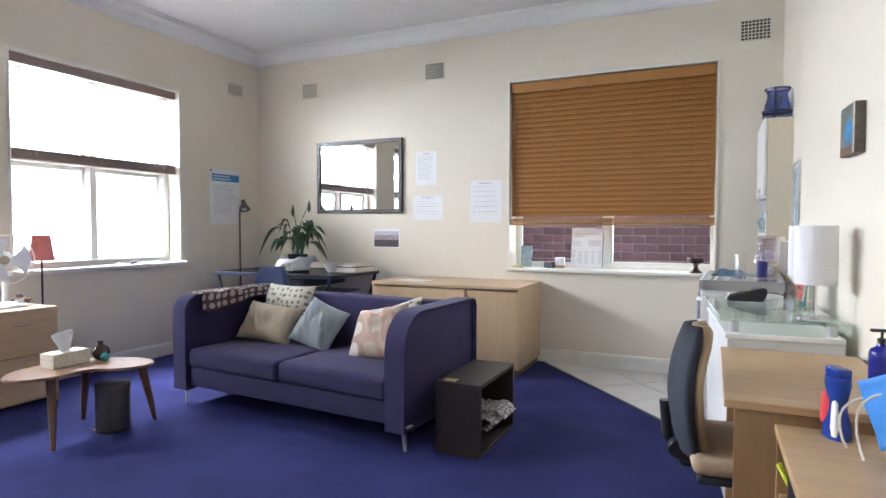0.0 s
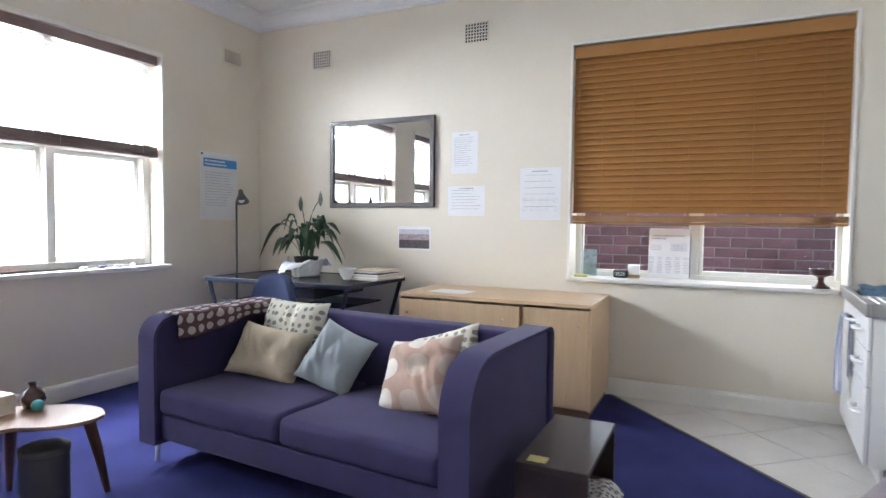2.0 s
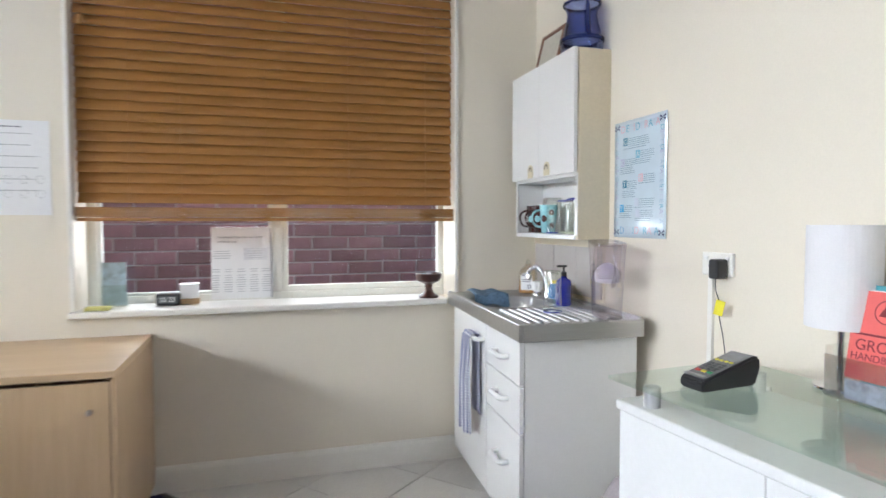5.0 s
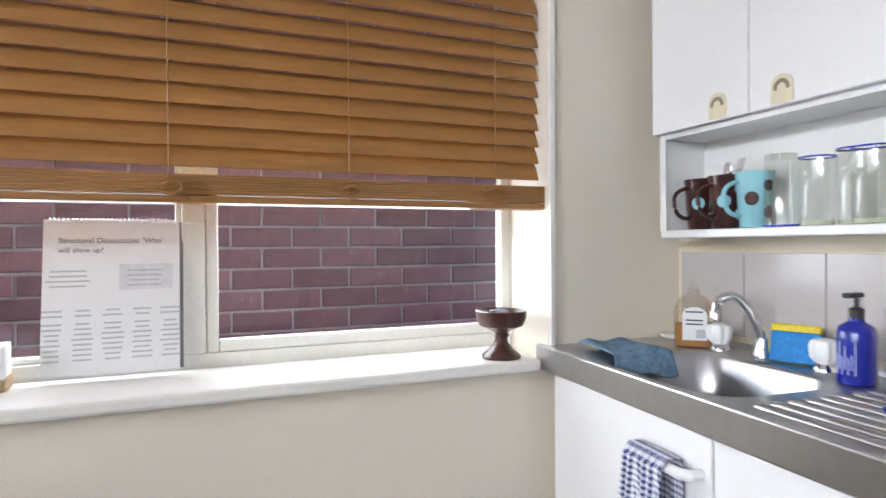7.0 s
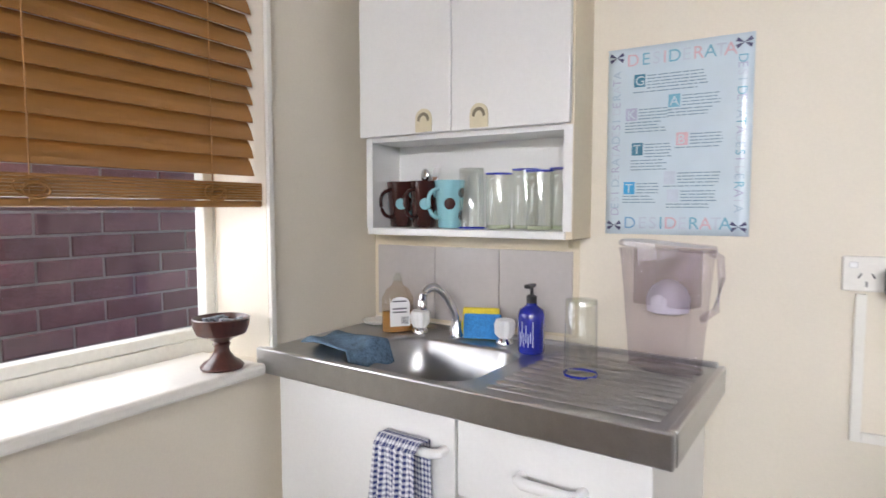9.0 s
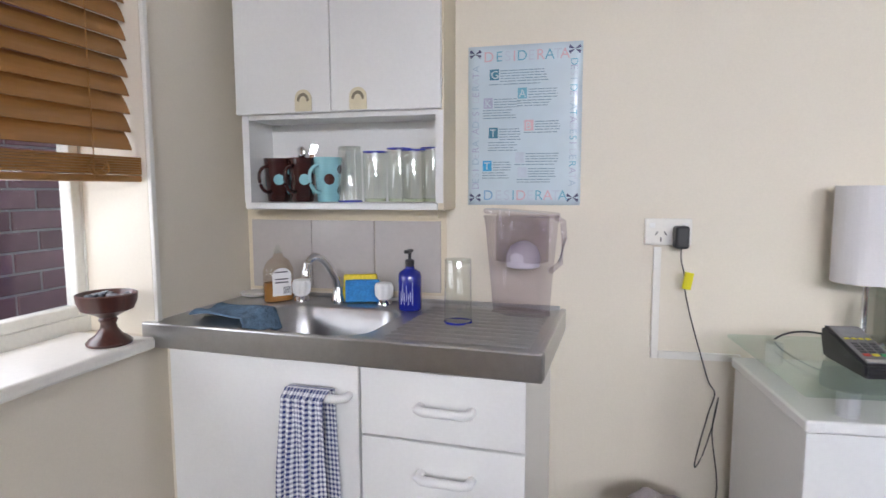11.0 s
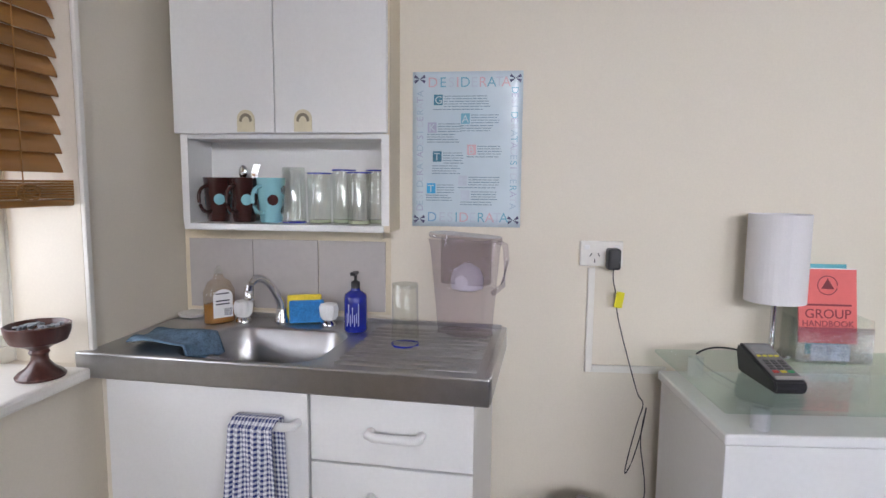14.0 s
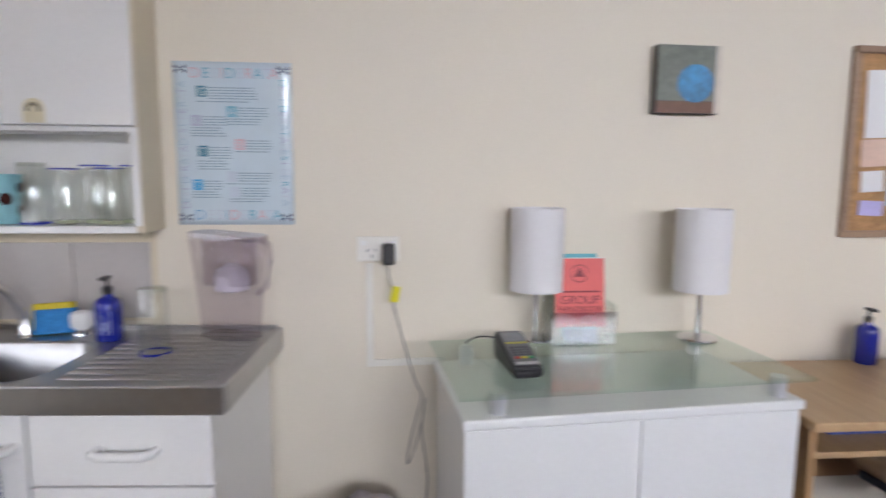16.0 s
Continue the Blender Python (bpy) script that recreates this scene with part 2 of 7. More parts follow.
setting(mesh("wall_east", prism([(XR, YB), (XR, 8.0), (xr(YN), YN), (xr(YN) + T, YN), (XR + T, 8.0), (XR + T, YB)], -0.1, ZC + 0.1), WALL), "cream painted plain plaster wall beside the sink", "wall")
wall_with_holes("wall_south", 'x', YN, YN - T, XL - T, XR + T + 0.35, -0.1, ZC + 0.1, [], "cream painted plaster wall at the room's near end")
setting(mesh("ceiling", box(XL - T, XR + T + 0.35, YN - T, YB + T, ZC, ZC + 0.1), CEIL), "white painted flat plaster ceiling", "ceiling")
setting(mesh("floor", prism([(XL, YN), (xr(YN), YN), (xr(TY), TY), (0.178, YB), (XL, YB)], -0.1, 0.0), CARPET), "deep violet-blue low-pile carpet", "floor")


def run(name, prof, a, b, label, category, material):
    """A moulding with a profile of (out from the wall, height), run from a to b with the room on its left."""
    bm = bmesh.new()
    d = (Vector(b) - Vector(a)).normalized()
    n = Vector((-d.y, d.x))
    ends = []
    for p in (Vector(a), Vector(b)):
        ends.append([bm.verts.new((p.x + n.x * o, p.y + n.y * o, z)) for o, z in prof])
    k = len(prof)
    for i in range(k):
        bm.faces.new((ends[0][i], ends[0][(i + 1) % k], ends[1][(i + 1) % k], ends[1][i]))
    bm.faces.new(ends[0][::-1])
    bm.faces.new(ends[1])
    return setting(mesh(name, bm, material), label, category)


SK = [(0, 0.0), (0.018, 0.0), (0.018, 0.10), (0.014, 0.116), (0.006, 0.122), (0, 0.122)]
run("baseboard", SK, (XR, YB), (XL, YB), "cream-white painted skirting board", "baseboard", GLOSSW)
run("baseboard", SK, (XL, YB), (XL, YN), "cream-white painted skirting board", "baseboard", GLOSSW)
run("baseboard", SK, (xr(YN), YN), (XR, 8.0), "cream-white painted skirting board", "baseboard", GLOSSW)
CO = [(o, ZC + d) for o, d in ((0, -0.13), (0.012, -0.13), (0.016, -0.115), (0.03, -0.11), (0.045, -0.09), (0.07, -0.055), (0.10, -0.035), (0.12, -0.03), (0.124, -0.015), (0.14, -0.012), (0.14, 0), (0, 0))]
run("cornice", CO, (XR, YB), (XL, YB), "white moulded plaster cornice", "cornice", CEIL)
run("cornice", CO, (XL, YB), (XL, YN), "white moulded plaster cornice", "cornice", CEIL)
run("cornice", CO, (XR, 8.0), (XR, YB), "white moulded plaster cornice", "cornice", CEIL)
run("cornice", CO, (xr(YN), YN), (XR, 8.0), "white moulded plaster cornice", "cornice", CEIL)


def air_vent(x, y, z, rz, w=0.215, h=0.15):
    """A pierced plaster wall vent: a frame and bars over a black plate that stands for the holes' shade."""
    e = thing("air_vent", x, y, z, rz, "cream pierced wall air vent with square holes", "vent", "wall air vents")
    part("backing", box(-w / 2, w / 2, -0.004, 0.0, -h / 2, h / 2), BLACK, e)
    nx, nz = 8, 6
    bm = bmesh.new()
    for i in range(nx + 1):
        c = -w / 2 + i * w / nx
        box(c - 0.003, c + 0.003, -0.010, -0.003, -h / 2 - 0.006, h / 2 + 0.006, bm=bm)
    for j in range(nz + 1):
        c = -h / 2 + j * h / nz
        box(-w / 2 - 0.006, w / 2 + 0.006, -0.0095, -0.0035, c - 0.003, c + 0.003, bm=bm)
    part("grille", bm, WALL, e)
    return e


air_vent(-2.415, YB - 0.001, 2.706, 0, 0.19, 0.15)
air_vent(-0.912, YB - 0.001, 2.756, 0, 0.195, 0.15)
air_vent(1.868, YB - 0.001, 2.773, 0, 0.205, 0.156)
air_vent(XL + 0.001, 8.678, 2.715, 90, 0.2, 0.11)

# ---------------------------------------------------------------- windows


def sash(parent, x0, x1, z0, z1, y, w=0.045, d=0.04, name="sash_frame"):
    """A timber sash with its pane."""
    bm = bmesh.new()
    box(x0, x0 + w, y, y + d, z0, z1, 0.004, bm=bm)
    box(x1 - w, x1, y, y + d, z0, z1, 0.004, bm=bm)
    box(x0 + w, x1 - w, y + 0.001, y + d - 0.001, z0, z0 + w, 0.004, bm=bm)
    box(x0 + w, x1 - w, y + 0.001, y + d - 0.001, z1 - w, z1, 0.004, bm=bm)
    s = part(name, bm, FRAMEW, parent)
    g = part("pane", box(x0 + w - 0.005, x1 - w + 0.005, y + d / 2 - 0.002, y + d / 2 + 0.002, z0 + w - 0.005, z1 - w + 0.005), PANE, s)
    g.visible_shadow = False
    return s


w1 = thing("window_1", 0, 0, label="white painted timber window above a deep sill", category="window", kind="structure")
x0, x1, z0, z1 = BW
M0, M1, JR = 0.690, 0.744, 1.603
bm = bmesh.new()
box(x0, x0 + 0.04, 9.235, 9.29, z0, z1, 0.003, bm=bm)
box(JR, x1, 9.235, 9.29, z0, z1, 0.003, bm=bm)
box(x0 + 0.04, JR, 9.237, 9.288, z0, z0 + 0.045, 0.003, bm=bm)
box(x0 + 0.04, JR, 9.237, 9.288, z1 - 0.04, z1, 0.003, bm=bm)
box(M0, M1, 9.233, 9.286, z0 + 0.045, z1 - 0.04, 0.003, bm=bm)
part("window_frame", bm, FRAMEW, w1)
sash(w1, x0 + 0.04, M0, z0 + 0.045, z1 - 0.04, 9.248, 0.014)
sash(w1, M1, JR, z0 + 0.045, z1 - 0.04, 9.24, 0.03)
part("window_sill", box(x0 - 0.02, x1 - 0.05, 8.985, 9.235, 0.822, 0.852, 0.008), GLOSSW, w1)
# thin bead round the opening
bm = bmesh.new()
box(x0 - 0.018, x0, YB - 0.012, YB, z0, z1 + 0.018, 0.003, bm=bm)
box(x1, x1 + 0.018, YB - 0.012, YB, z0, z1 + 0.018, 0.003, bm=bm)
box(x0, x1, YB - 0.011, YB, z1, z1 + 0.018, 0.003, bm=bm)
part("trim", bm, GLOSSW, w1)

# wooden venetian blind, lowered with closed slats
vb = thing("venetian_blind", 0, 0, 0, 0, "orange-brown wooden venetian blind with closed slats, half raised", "blind")
part("headrail", box(x0 + 0.005, x1 - 0.005, 9.035, 9.105, 2.465, 2.553, 0.006), BLIND, vb, "brown wooden valance")
slat_me = None
tilt = pose(0, 0, 0, 65, 0, 0)
PITCH = 0.0457
for i in range(25):
    z = 2.45 - i * PITCH
    if slat_me is None:
        bm = bmesh.new()
        grid(1, 4, lambda u, v: (x0 + 0.008 + u * (x1 - x0 - 0.016), (v - 0.5) * 0.0545, 0.0025 * (1 - (2 * v - 1) ** 2)), bm)
        turned(bm, tilt)
        s = part("slat", bm, BLIND, vb)
        thick(s, 0.003)
        slat_me = s
    else:
        s = slat_me.copy()
        scene.collection.objects.link(s)
    s.location = (0, 9.075, z)
for i in range(7):
    s = part("slat", box(x0 + 0.008, x1 - 0.002, 9.043, 9.108, 1.266 + i * 0.0063, 1.2713 + i * 0.0063), BLIND, vb)
part("bottom_rail", box(x0 + 0.008, x1 - 0.002, 9.042, 9.109, 1.247, 1.263, 0.004), BLIND, vb)
for cx in (x0 + 0.22, 0.30, 0.67, 1.06, 1.45):
    part("ladder_cord", tube([(cx, 9.040, 2.47), (cx + 0.003, 9.043, 1.33), (cx, 9.04, 1.255)], 0.0016, 6), BLIND, vb)
for cx in (0.30, 0.67, 1.06, 1.45):
    bm = bmesh.new()
    for k in range(3):
        a = random.uniform(0.4, 1.0)
        pts = [(cx + 0.034 * math.cos(q) * a + 0.004 * k, 9.034 - 0.003 * k, 1.285 + 0.020 * math.sin(q) * a - 0.004 * k) for q in [j * math.pi / 6 for j in range(12)]]
        tube(pts + pts[:1], 0.0024, 6, bm=bm)
    part("cord_knot", bm, BLIND, vb)
part("pull_cord", tube([(x0 + 0.05, 9.03, 2.46), (x0 + 0.052, 9.028, 2.22), (x0 + 0.05, 9.028, 2.13)], 0.0025, 6), BLIND, vb)
part("tassel", lathe([(0.003, 2.09), (0.011, 2.095), (0.008, 2.13), (0.003, 2.14)], 10, x0 + 0.05, 9.028), BLIND, vb)

# brick wall of the neighbouring house
BY = 10.15
nb = thing("brick_wall", 0, BY, 0, 0, "dark red-brown brick wall of the neighbouring house", "wall", kind="structure")
part("mortar_bed", box(-6, 7, 0.012, 0.3, -0.4, 5.0), MORTAR, nb)
bv = [(sx * 0.115, sy * 0.05, sz * 0.038) for sx in (-1, 1) for sy in (-1, 1) for sz in (-1, 1)]
bf = [(0, 1, 3, 2), (4, 6, 7, 5), (0, 4, 5, 1), (2, 3, 7, 6), (0, 2, 6, 4), (1, 5, 7, 3)]
brick_me = bpy.data.meshes.new("brick")
bmb = bmesh.new()
bmesh.ops.create_cube(bmb, size=1)
for v in bmb.verts:
    v.co = Vector((v.co.x * 0.23, v.co.y * 0.1, v.co.z * 0.076))
bmesh.ops.bevel(bmb, geom=[ed for ed in bmb.edges if all(v.co.y < 0 for v in ed.verts)], offset=0.004, segments=1, affect='EDGES')
bmb.to_mesh(brick_me)
bmb.free()
brick_me.materials.append(BRICK)
rest_v, rest_f = [], []
for r in range(62):
    z = -0.36 + r * 0.086
    for c in range(54):
        x = -6 + c * 0.24 + (0.12 if r % 2 else 0.0)
        dy = random.uniform(-0.002, 0.002)
        if 0.45 < z < 1.62 and -0.9 < x < 3.2:
            ob = new("brick", brick_me)
            ob.parent = nb
            ob.location = (x, 0.055 + dy, z)
            ob.rotation_euler = (0, random.uniform(-0.006, 0.006), random.uniform(-0.006, 0.006))
        else:
            k = len(rest_v)
            rest_v += [(x + q[0], 0.055 + dy + q[1], z + q[2]) for q in bv]
            rest_f += [tuple(i + k for i in q) for q in bf]
rm = bpy.data.meshes.new("bricks_beyond")
rm.from_pydata(rest_v, [], rest_f)
rm.materials.append(BRICK)
ro = new("bricks_beyond", rm)
ro.parent = nb
ro["kind"] = "stuff"


def west_window(name, y0, y1, z0, z1):
    w = thing(name, 0, 0, label="white painted timber window with a transom, bright daylight behind", category="window", kind="structure")
    X = XL - 0.2
    ym = y0 + 0.488 * (y1 - y0)
    bm = bmesh.new()
    box(X - 0.05, X + 0.06, y0, y0 + 0.04, z0, z1, 0.003, bm=bm)
    box(X - 0.05, X + 0.06, y1 - 0.06, y1, z0, z1, 0.003, bm=bm)
    box(X - 0.048, X + 0.058, y0 + 0.04, y1 - 0.06, z0, z0 + 0.05, 0.003, bm=bm)
    box(X - 0.048, X + 0.058, y0 + 0.04, y1 - 0.06, z1 - 0.05, z1, 0.003, bm=bm)
    box(X - 0.046, X + 0.064, y0 + 0.04, y1 - 0.06, 1.735, 1.80, 0.003, bm=bm)
    box(X - 0.044, X + 0.056, ym - 0.03, ym + 0.03, z0 + 0.05, z1 - 0.05, 0.003, bm=bm)
    part("window_frame", bm, FRAMEW, w)
    for a, b, lo, hi in ((ym + 0.03, y1 - 0.06, z0 + 0.05, 1.735), (ym + 0.03, y1 - 0.06, 1.80, z1 - 0.05), (y0 + 0.04, ym - 0.03, z0 + 0.05, 1.735), (y0 + 0.04, ym - 0.03, 1.80, z1 - 0.05)):
        s = sash(w, a, b, lo, hi, 0, 0.035, 0.035)
        s.matrix_basis = Matrix.Translation((X - 0.005, 0, 0)) @ Matrix(((0, -1, 0, 0), (1, 0, 0, 0), (0, 0, 1, 0), (0, 0, 0, 1)))
    part("window_sill", box(XL - 0.14, XL + 0.06, y0 - 0.04, y1 + 0.04, z0 - 0.035, z0, 0.006), GLOSSW, w)
    bm = bmesh.new()
    box(XL, XL + 0.012, y0 - 0.018, y0, z0, z1 + 0.03, 0.003, bm=bm)
    box(XL, XL + 0.012, y1, y1 + 0.018, z0, z1 + 0.03, 0.003, bm=bm)
    box(XL, XL + 0.011, y0, y1, z1, z1 + 0.03, 0.003, bm=bm)
    part("trim", bm, GLOSSW, w)
    b = thing("venetian_blind", 0, 0, 0, 0, "dark brown venetian blind, half raised with open slats", "blind")
    part("headrail", box(XL - 0.085, XL - 0.02, y0 + 0.01, y1 - 0.01, z1 - 0.075, z1 - 0.002, 0.004), DARKB, b)
    first = None
    for i in range(12):
        z = z1 - 0.11 - i * 0.05
        if first is None:
            first = part("slat", box(-0.025, 0.025, y0 + 0.012, y1 - 0.012, -0.001, 0.001), PALEB, b)
            s = first
        else:
            s = first.copy()
            scene.collection.objects.link(s)
        s.location = (XL - 0.052, 0, z)
    for i in range(8):
        part("slat", box(XL - 0.078, XL - 0.026, y0 + 0.012, y1 - 0.012, 1.762 + i * 0.0075, 1.767 + i * 0.0075), DARKB, b)
    part("bottom_rail", box(XL - 0.08, XL - 0.024, y0 + 0.012, y1 - 0.012, 1.735, 1.759, 0.004), DARKB, b)
    for cy in (y0 + 0.2, ym, y1 - 0.14):
        part("ladder_cord", box(XL - 0.026, XL - 0.0245, cy - 0.001, cy + 0.001, 1.76, z1 - 0.075), PALEB, b)


# window glare put into the colours: near-white slats and cords, lightened rails
PALEB = mat("overexposed_slat", (0.74, 0.70, 0.66), 0.5, vary=0.06)
DARKB = wood("dark_blind_wood", (0.26, 0.19, 0.175), (0.20, 0.14, 0.13), 1)
west_window("window_2", *LW)
west_window("window_3", *LW2)
# made-up window out of view, there only for its light
west_window("window_4", *LW_ADDED)
setting(mesh("ground", box(-60, 60, -60, 60, -0.5, -0.35), mat("paving", (0.16, 0.16, 0.15), 0.9, vary=0.2, scale=1.5, fine=60, bump=0.2)), "grey paved ground outside the house", "ground")
setting(mesh("backdrop", box(-7.05, -7.0, -8, 22, -0.35, 9), glow("white_daylight", (0.93, 0.97, 1.0), 4.2)), "white overexposed daylight outside", "backdrop")

# ---------------------------------------------------------------- patterned materials


def dots(name, ground, dot, scale, radius, jitter=0.35, rough=0.85, third=None, uvs=None):
    """Cloth with round spots of one size."""
    m = mat(name, ground, rough, vary=0.08, scale=8, fine=300, bump=0.2)
    n, l = m.node_tree.nodes, m.node_tree.links
    b = n["Principled BSDF"]
    src = b.inputs["Base Color"].links[0].from_socket
    tc = n.new("ShaderNodeTexCoord")
    sx = n.new("ShaderNodeSeparateXYZ")
    cx = n.new("ShaderNodeCombineXYZ")
    if uvs:
        mv = n.new("ShaderNodeVectorMath")
        mv.operation = 'MULTIPLY'
        mv.inputs[1].default_value = (*uvs, 1)
        l.new(tc.outputs["UV"], mv.inputs[0])
        l.new(mv.outputs[0], sx.inputs[0])
    else:
        l.new(tc.outputs["Object"], sx.inputs[0])
    l.new(sx.outputs[0], cx.inputs[0])
    l.new(sx.outputs[1], cx.inputs[1])
    v = n.new("ShaderNodeTexVoronoi")
    v.voronoi_dimensions = '2D'
    v.inputs["Scale"].default_value, v.inputs["Randomness"].default_value = scale, jitter
    l.new(cx.outputs[0], v.inputs["Vector"])
    lt = n.new("ShaderNodeMath")
    lt.operation = 'LESS_THAN'
    lt.inputs[1].default_value = radius
    l.new(v.outputs["Distance"], lt.inputs[0])
    mx = n.new("ShaderNodeMix")
    mx.data_type = 'RGBA'
    l.new(lt.outputs[0], mx.inputs[0])
    l.new(src, mx.inputs[6])
    mx.inputs[7].default_value = (*dot, 1)
    if third:
        gt = n.new("ShaderNodeMath")
        gt.operation = 'GREATER_THAN'
        gt.inputs[1].default_value = 0.55
        sc = n.new("ShaderNodeSeparateColor")
        l.new(v.outputs["Color"], sc.inputs[0])
        l.new(sc.outputs[0], gt.inputs[0])
        m2 = n.new("ShaderNodeMix")
        m2.data_type = 'RGBA'
        l.new(gt.outputs[0], m2.inputs[0])
        m2.inputs[6].default_value, m2.inputs[7].default_value = (*dot, 1), (*third, 1)
        l.new(m2.outputs[2], mx.inputs[7])
    l.new(mx.outputs[2], b.inputs["Base Color"])
    return m


def checks(name, a, b2, scale, axes=(0, 2), duty=0.5):
    """Woven check cloth: two sets of stripes crossing."""
    m = mat(name, a, 0.9, vary=0.06, scale=9, fine=400, bump=0.25)
    n, l = m.node_tree.nodes, m.node_tree.links
    b = n["Principled BSDF"]
    src = b.inputs["Base Color"].links[0].from_socket
    uv = n.new("ShaderNodeUVMap")
    sx = n.new("ShaderNodeSeparateXYZ")
    l.new(uv.outputs[0], sx.inputs[0])
    outs = []
    for k in (0, 1):
        mu, fr, lt = n.new("ShaderNodeMath"), n.new("ShaderNodeMath"), n.new("ShaderNodeMath")
        mu.operation, fr.operation, lt.operation = 'MULTIPLY', 'FRACT', 'LESS_THAN'
        mu.inputs[1].default_value = scale[k]
        lt.inputs[1].default_value = duty
        l.new(sx.outputs[k], mu.inputs[0])
        l.new(mu.outputs[0], fr.inputs[0])
        l.new(fr.outputs[0], lt.inputs[0])
        outs.append(lt.outputs[0])
    ad, ha = n.new("ShaderNodeMath"), n.new("ShaderNodeMath")
    ad.operation, ha.operation = 'ADD', 'MULTIPLY'
    ha.inputs[1].default_value = 0.5
    l.new(outs[0], ad.inputs[0])
    l.new(outs[1], ad.inputs[1])
    l.new(ad.outputs[0], ha.inputs[0])
    mx = n.new("ShaderNodeMix")
    mx.data_type = 'RGBA'
    l.new(ha.outputs[0], mx.inputs[0])
    l.new(src, mx.inputs[6])
    mx.inputs[7].default_value = (*b2, 1)
    l.new(mx.outputs[2], b.inputs["Base Color"])
    return m


def sheet(name, nx, ny, f, material, parent, t=0.004, label=""):
    """A cloth sheet with UVs over its own length and width."""
    bm = bmesh.new()
    grid(nx, ny, f, bm)
    me = bpy.data.meshes.new(name)
    bm.to_mesh(me)
    bm.free()
    uv = me.uv_layers.new(name="UVMap")
    k = 0
    for i in range(nx):
        for j in range(ny):
            for a, b in ((i, j), (i + 1, j), (i + 1, j + 1), (i, j + 1)):
                uv.data[k].uv = (a / nx, b / ny)
                k += 1
    for p in me.polygons:
        p.use_smooth = True
    me.materials.append(material)
    ob = new(name, me)
    if parent:
        ob.parent = parent
    if label:
        ob["label"] = label
    return thick(ob, t)


# ---------------------------------------------------------------- sofa
def soft(bm, amount=0.004, scale=5.0):
    """Slight unevenness of stuffed cloth."""
    for v in bm.verts:
        d = noise.noise_vector(v.co * scale)
        v.co += Vector(d) * amount
    return bm


def sofa():
    e = thing("sofa", -0.793, 7.029, 0, -4.3, "dark violet cloth two-seat sofa with sloping arms on steel legs", "sofa")
    W, F, B = 0.94, -0.424, 0.414
    top = 0.738
    # back
    bm = box(-W + 0.124, W - 0.124, B - 0.15, B, 0.14, top, 0.022, 4)
    part("backrest", bm, SOFA, e, smooth=True)
    # arms: side outline with a raked, rounded front
    for s in (-1, 1):
        side = [(B + 0.001, 0.14), (B + 0.001, top - 0.03), (B - 0.008, top - 0.008), (B - 0.03, top + 0.001)]
        fr, fz = (0.09, 0.65) if s < 0 else (0.19, 0.55)
        side += [(p.x, p.y) for p in arc((F + fr, top - 0.002, 0), (F + 0.015, top - 0.01, 0), (F + 0.0, fz, 0), 14)]
        side += [(F + 0.0, 0.14)]
        bm = bmesh.new()
        xs = sorted((s * (W - 0.125), s * W))
        n, r = len(side), 0.024
        ins = []
        for i in range(n):
            p, q, w = Vector(side[i - 1]), Vector(side[i]), Vector(side[(i + 1) % n])
            d0, d1 = (q - p).normalized(), (w - q).normalized()
            m = Vector((-(d0.y + d1.y), d0.x + d1.x)).normalized()
            k = max(0.5, m.dot(Vector((-d1.y, d1.x))))
            ins.append(m / k)
        rings = []
        for end, sg in ((xs[0], 1), (xs[1], -1)):
            part_rings = []
            for k in range(6):
                q = k / 5 * math.pi / 2
                dx, d = r * (1 - math.sin(q)), r * (1 - math.cos(q))
                part_rings.append([bm.verts.new((end + sg * dx, y - ins[i].x * d, z - ins[i].y * d)) for i, (y, z) in enumerate(side)])
            rings += part_rings[::-1] if sg < 0 else part_rings
        for a, b in zip(rings, rings[1:]):
            for i in range(n):
                bm.faces.new((a[i], b[i], b[(i + 1) % n], a[(i + 1) % n]))
        bm.faces.new(rings[0])
        bm.faces.new(rings[-1][::-1])
        part("arm", bm, SOFA, e, smooth=True)
    part("seat_base", box(-W + 0.126, W - 0.126, F + 0.010, B - 0.152, 0.14, 0.268, 0.012, 3), SOFA, e, smooth=True)
    for s in (-1, 1):
        bm = box(min(0.003 * s, s * (W - 0.128)), max(0.003 * s, s * (W - 0.128)), F - 0.008, B - 0.155, 0.270, 0.400, 0.035, 5)
        bmesh.ops.subdivide_edges(bm, edges=[ed for ed in bm.edges if ed.calc_length() > 0.3], cuts=10, use_grid_fill=True)
        for v in bm.verts:
            if v.co.z > 0.35:
                u = (v.co.x - s * 0.425) / 0.425
                w2 = (v.co.y + 0.07) / 0.36
                v.co.z += 0.016 * max(0, 1 - u * u) * max(0, 1 - w2 * w2) - 0.012 * max(0.0, w2)
        soft(bm, 0.004, 6)
        part("seat_cushion", bm, SOFA, e, smooth=True)
    for x, y in ((-W + 0.05, F + 0.05), (W - 0.05, F + 0.05), (-W + 0.05, B - 0.06), (W - 0.05, B - 0.06)):
        s = 1 if x > 0 else -1
        bm = box(x - 0.045, x + 0.045, y - 0.03, y + 0.03, 0.128, 0.14, 0.002)
        lg = part("leg", tube([(x, y, 0.13), (x + 0.012 * s, y, 0.0)], 0.012, 12, bm=bm, radii=[0.015, 0.010]), mat("leg_steel", (0.72, 0.72, 0.74), 0.4, 0.7, vary=0.05), e, "slim polished steel leg", smooth=False)
    return e


sofa()


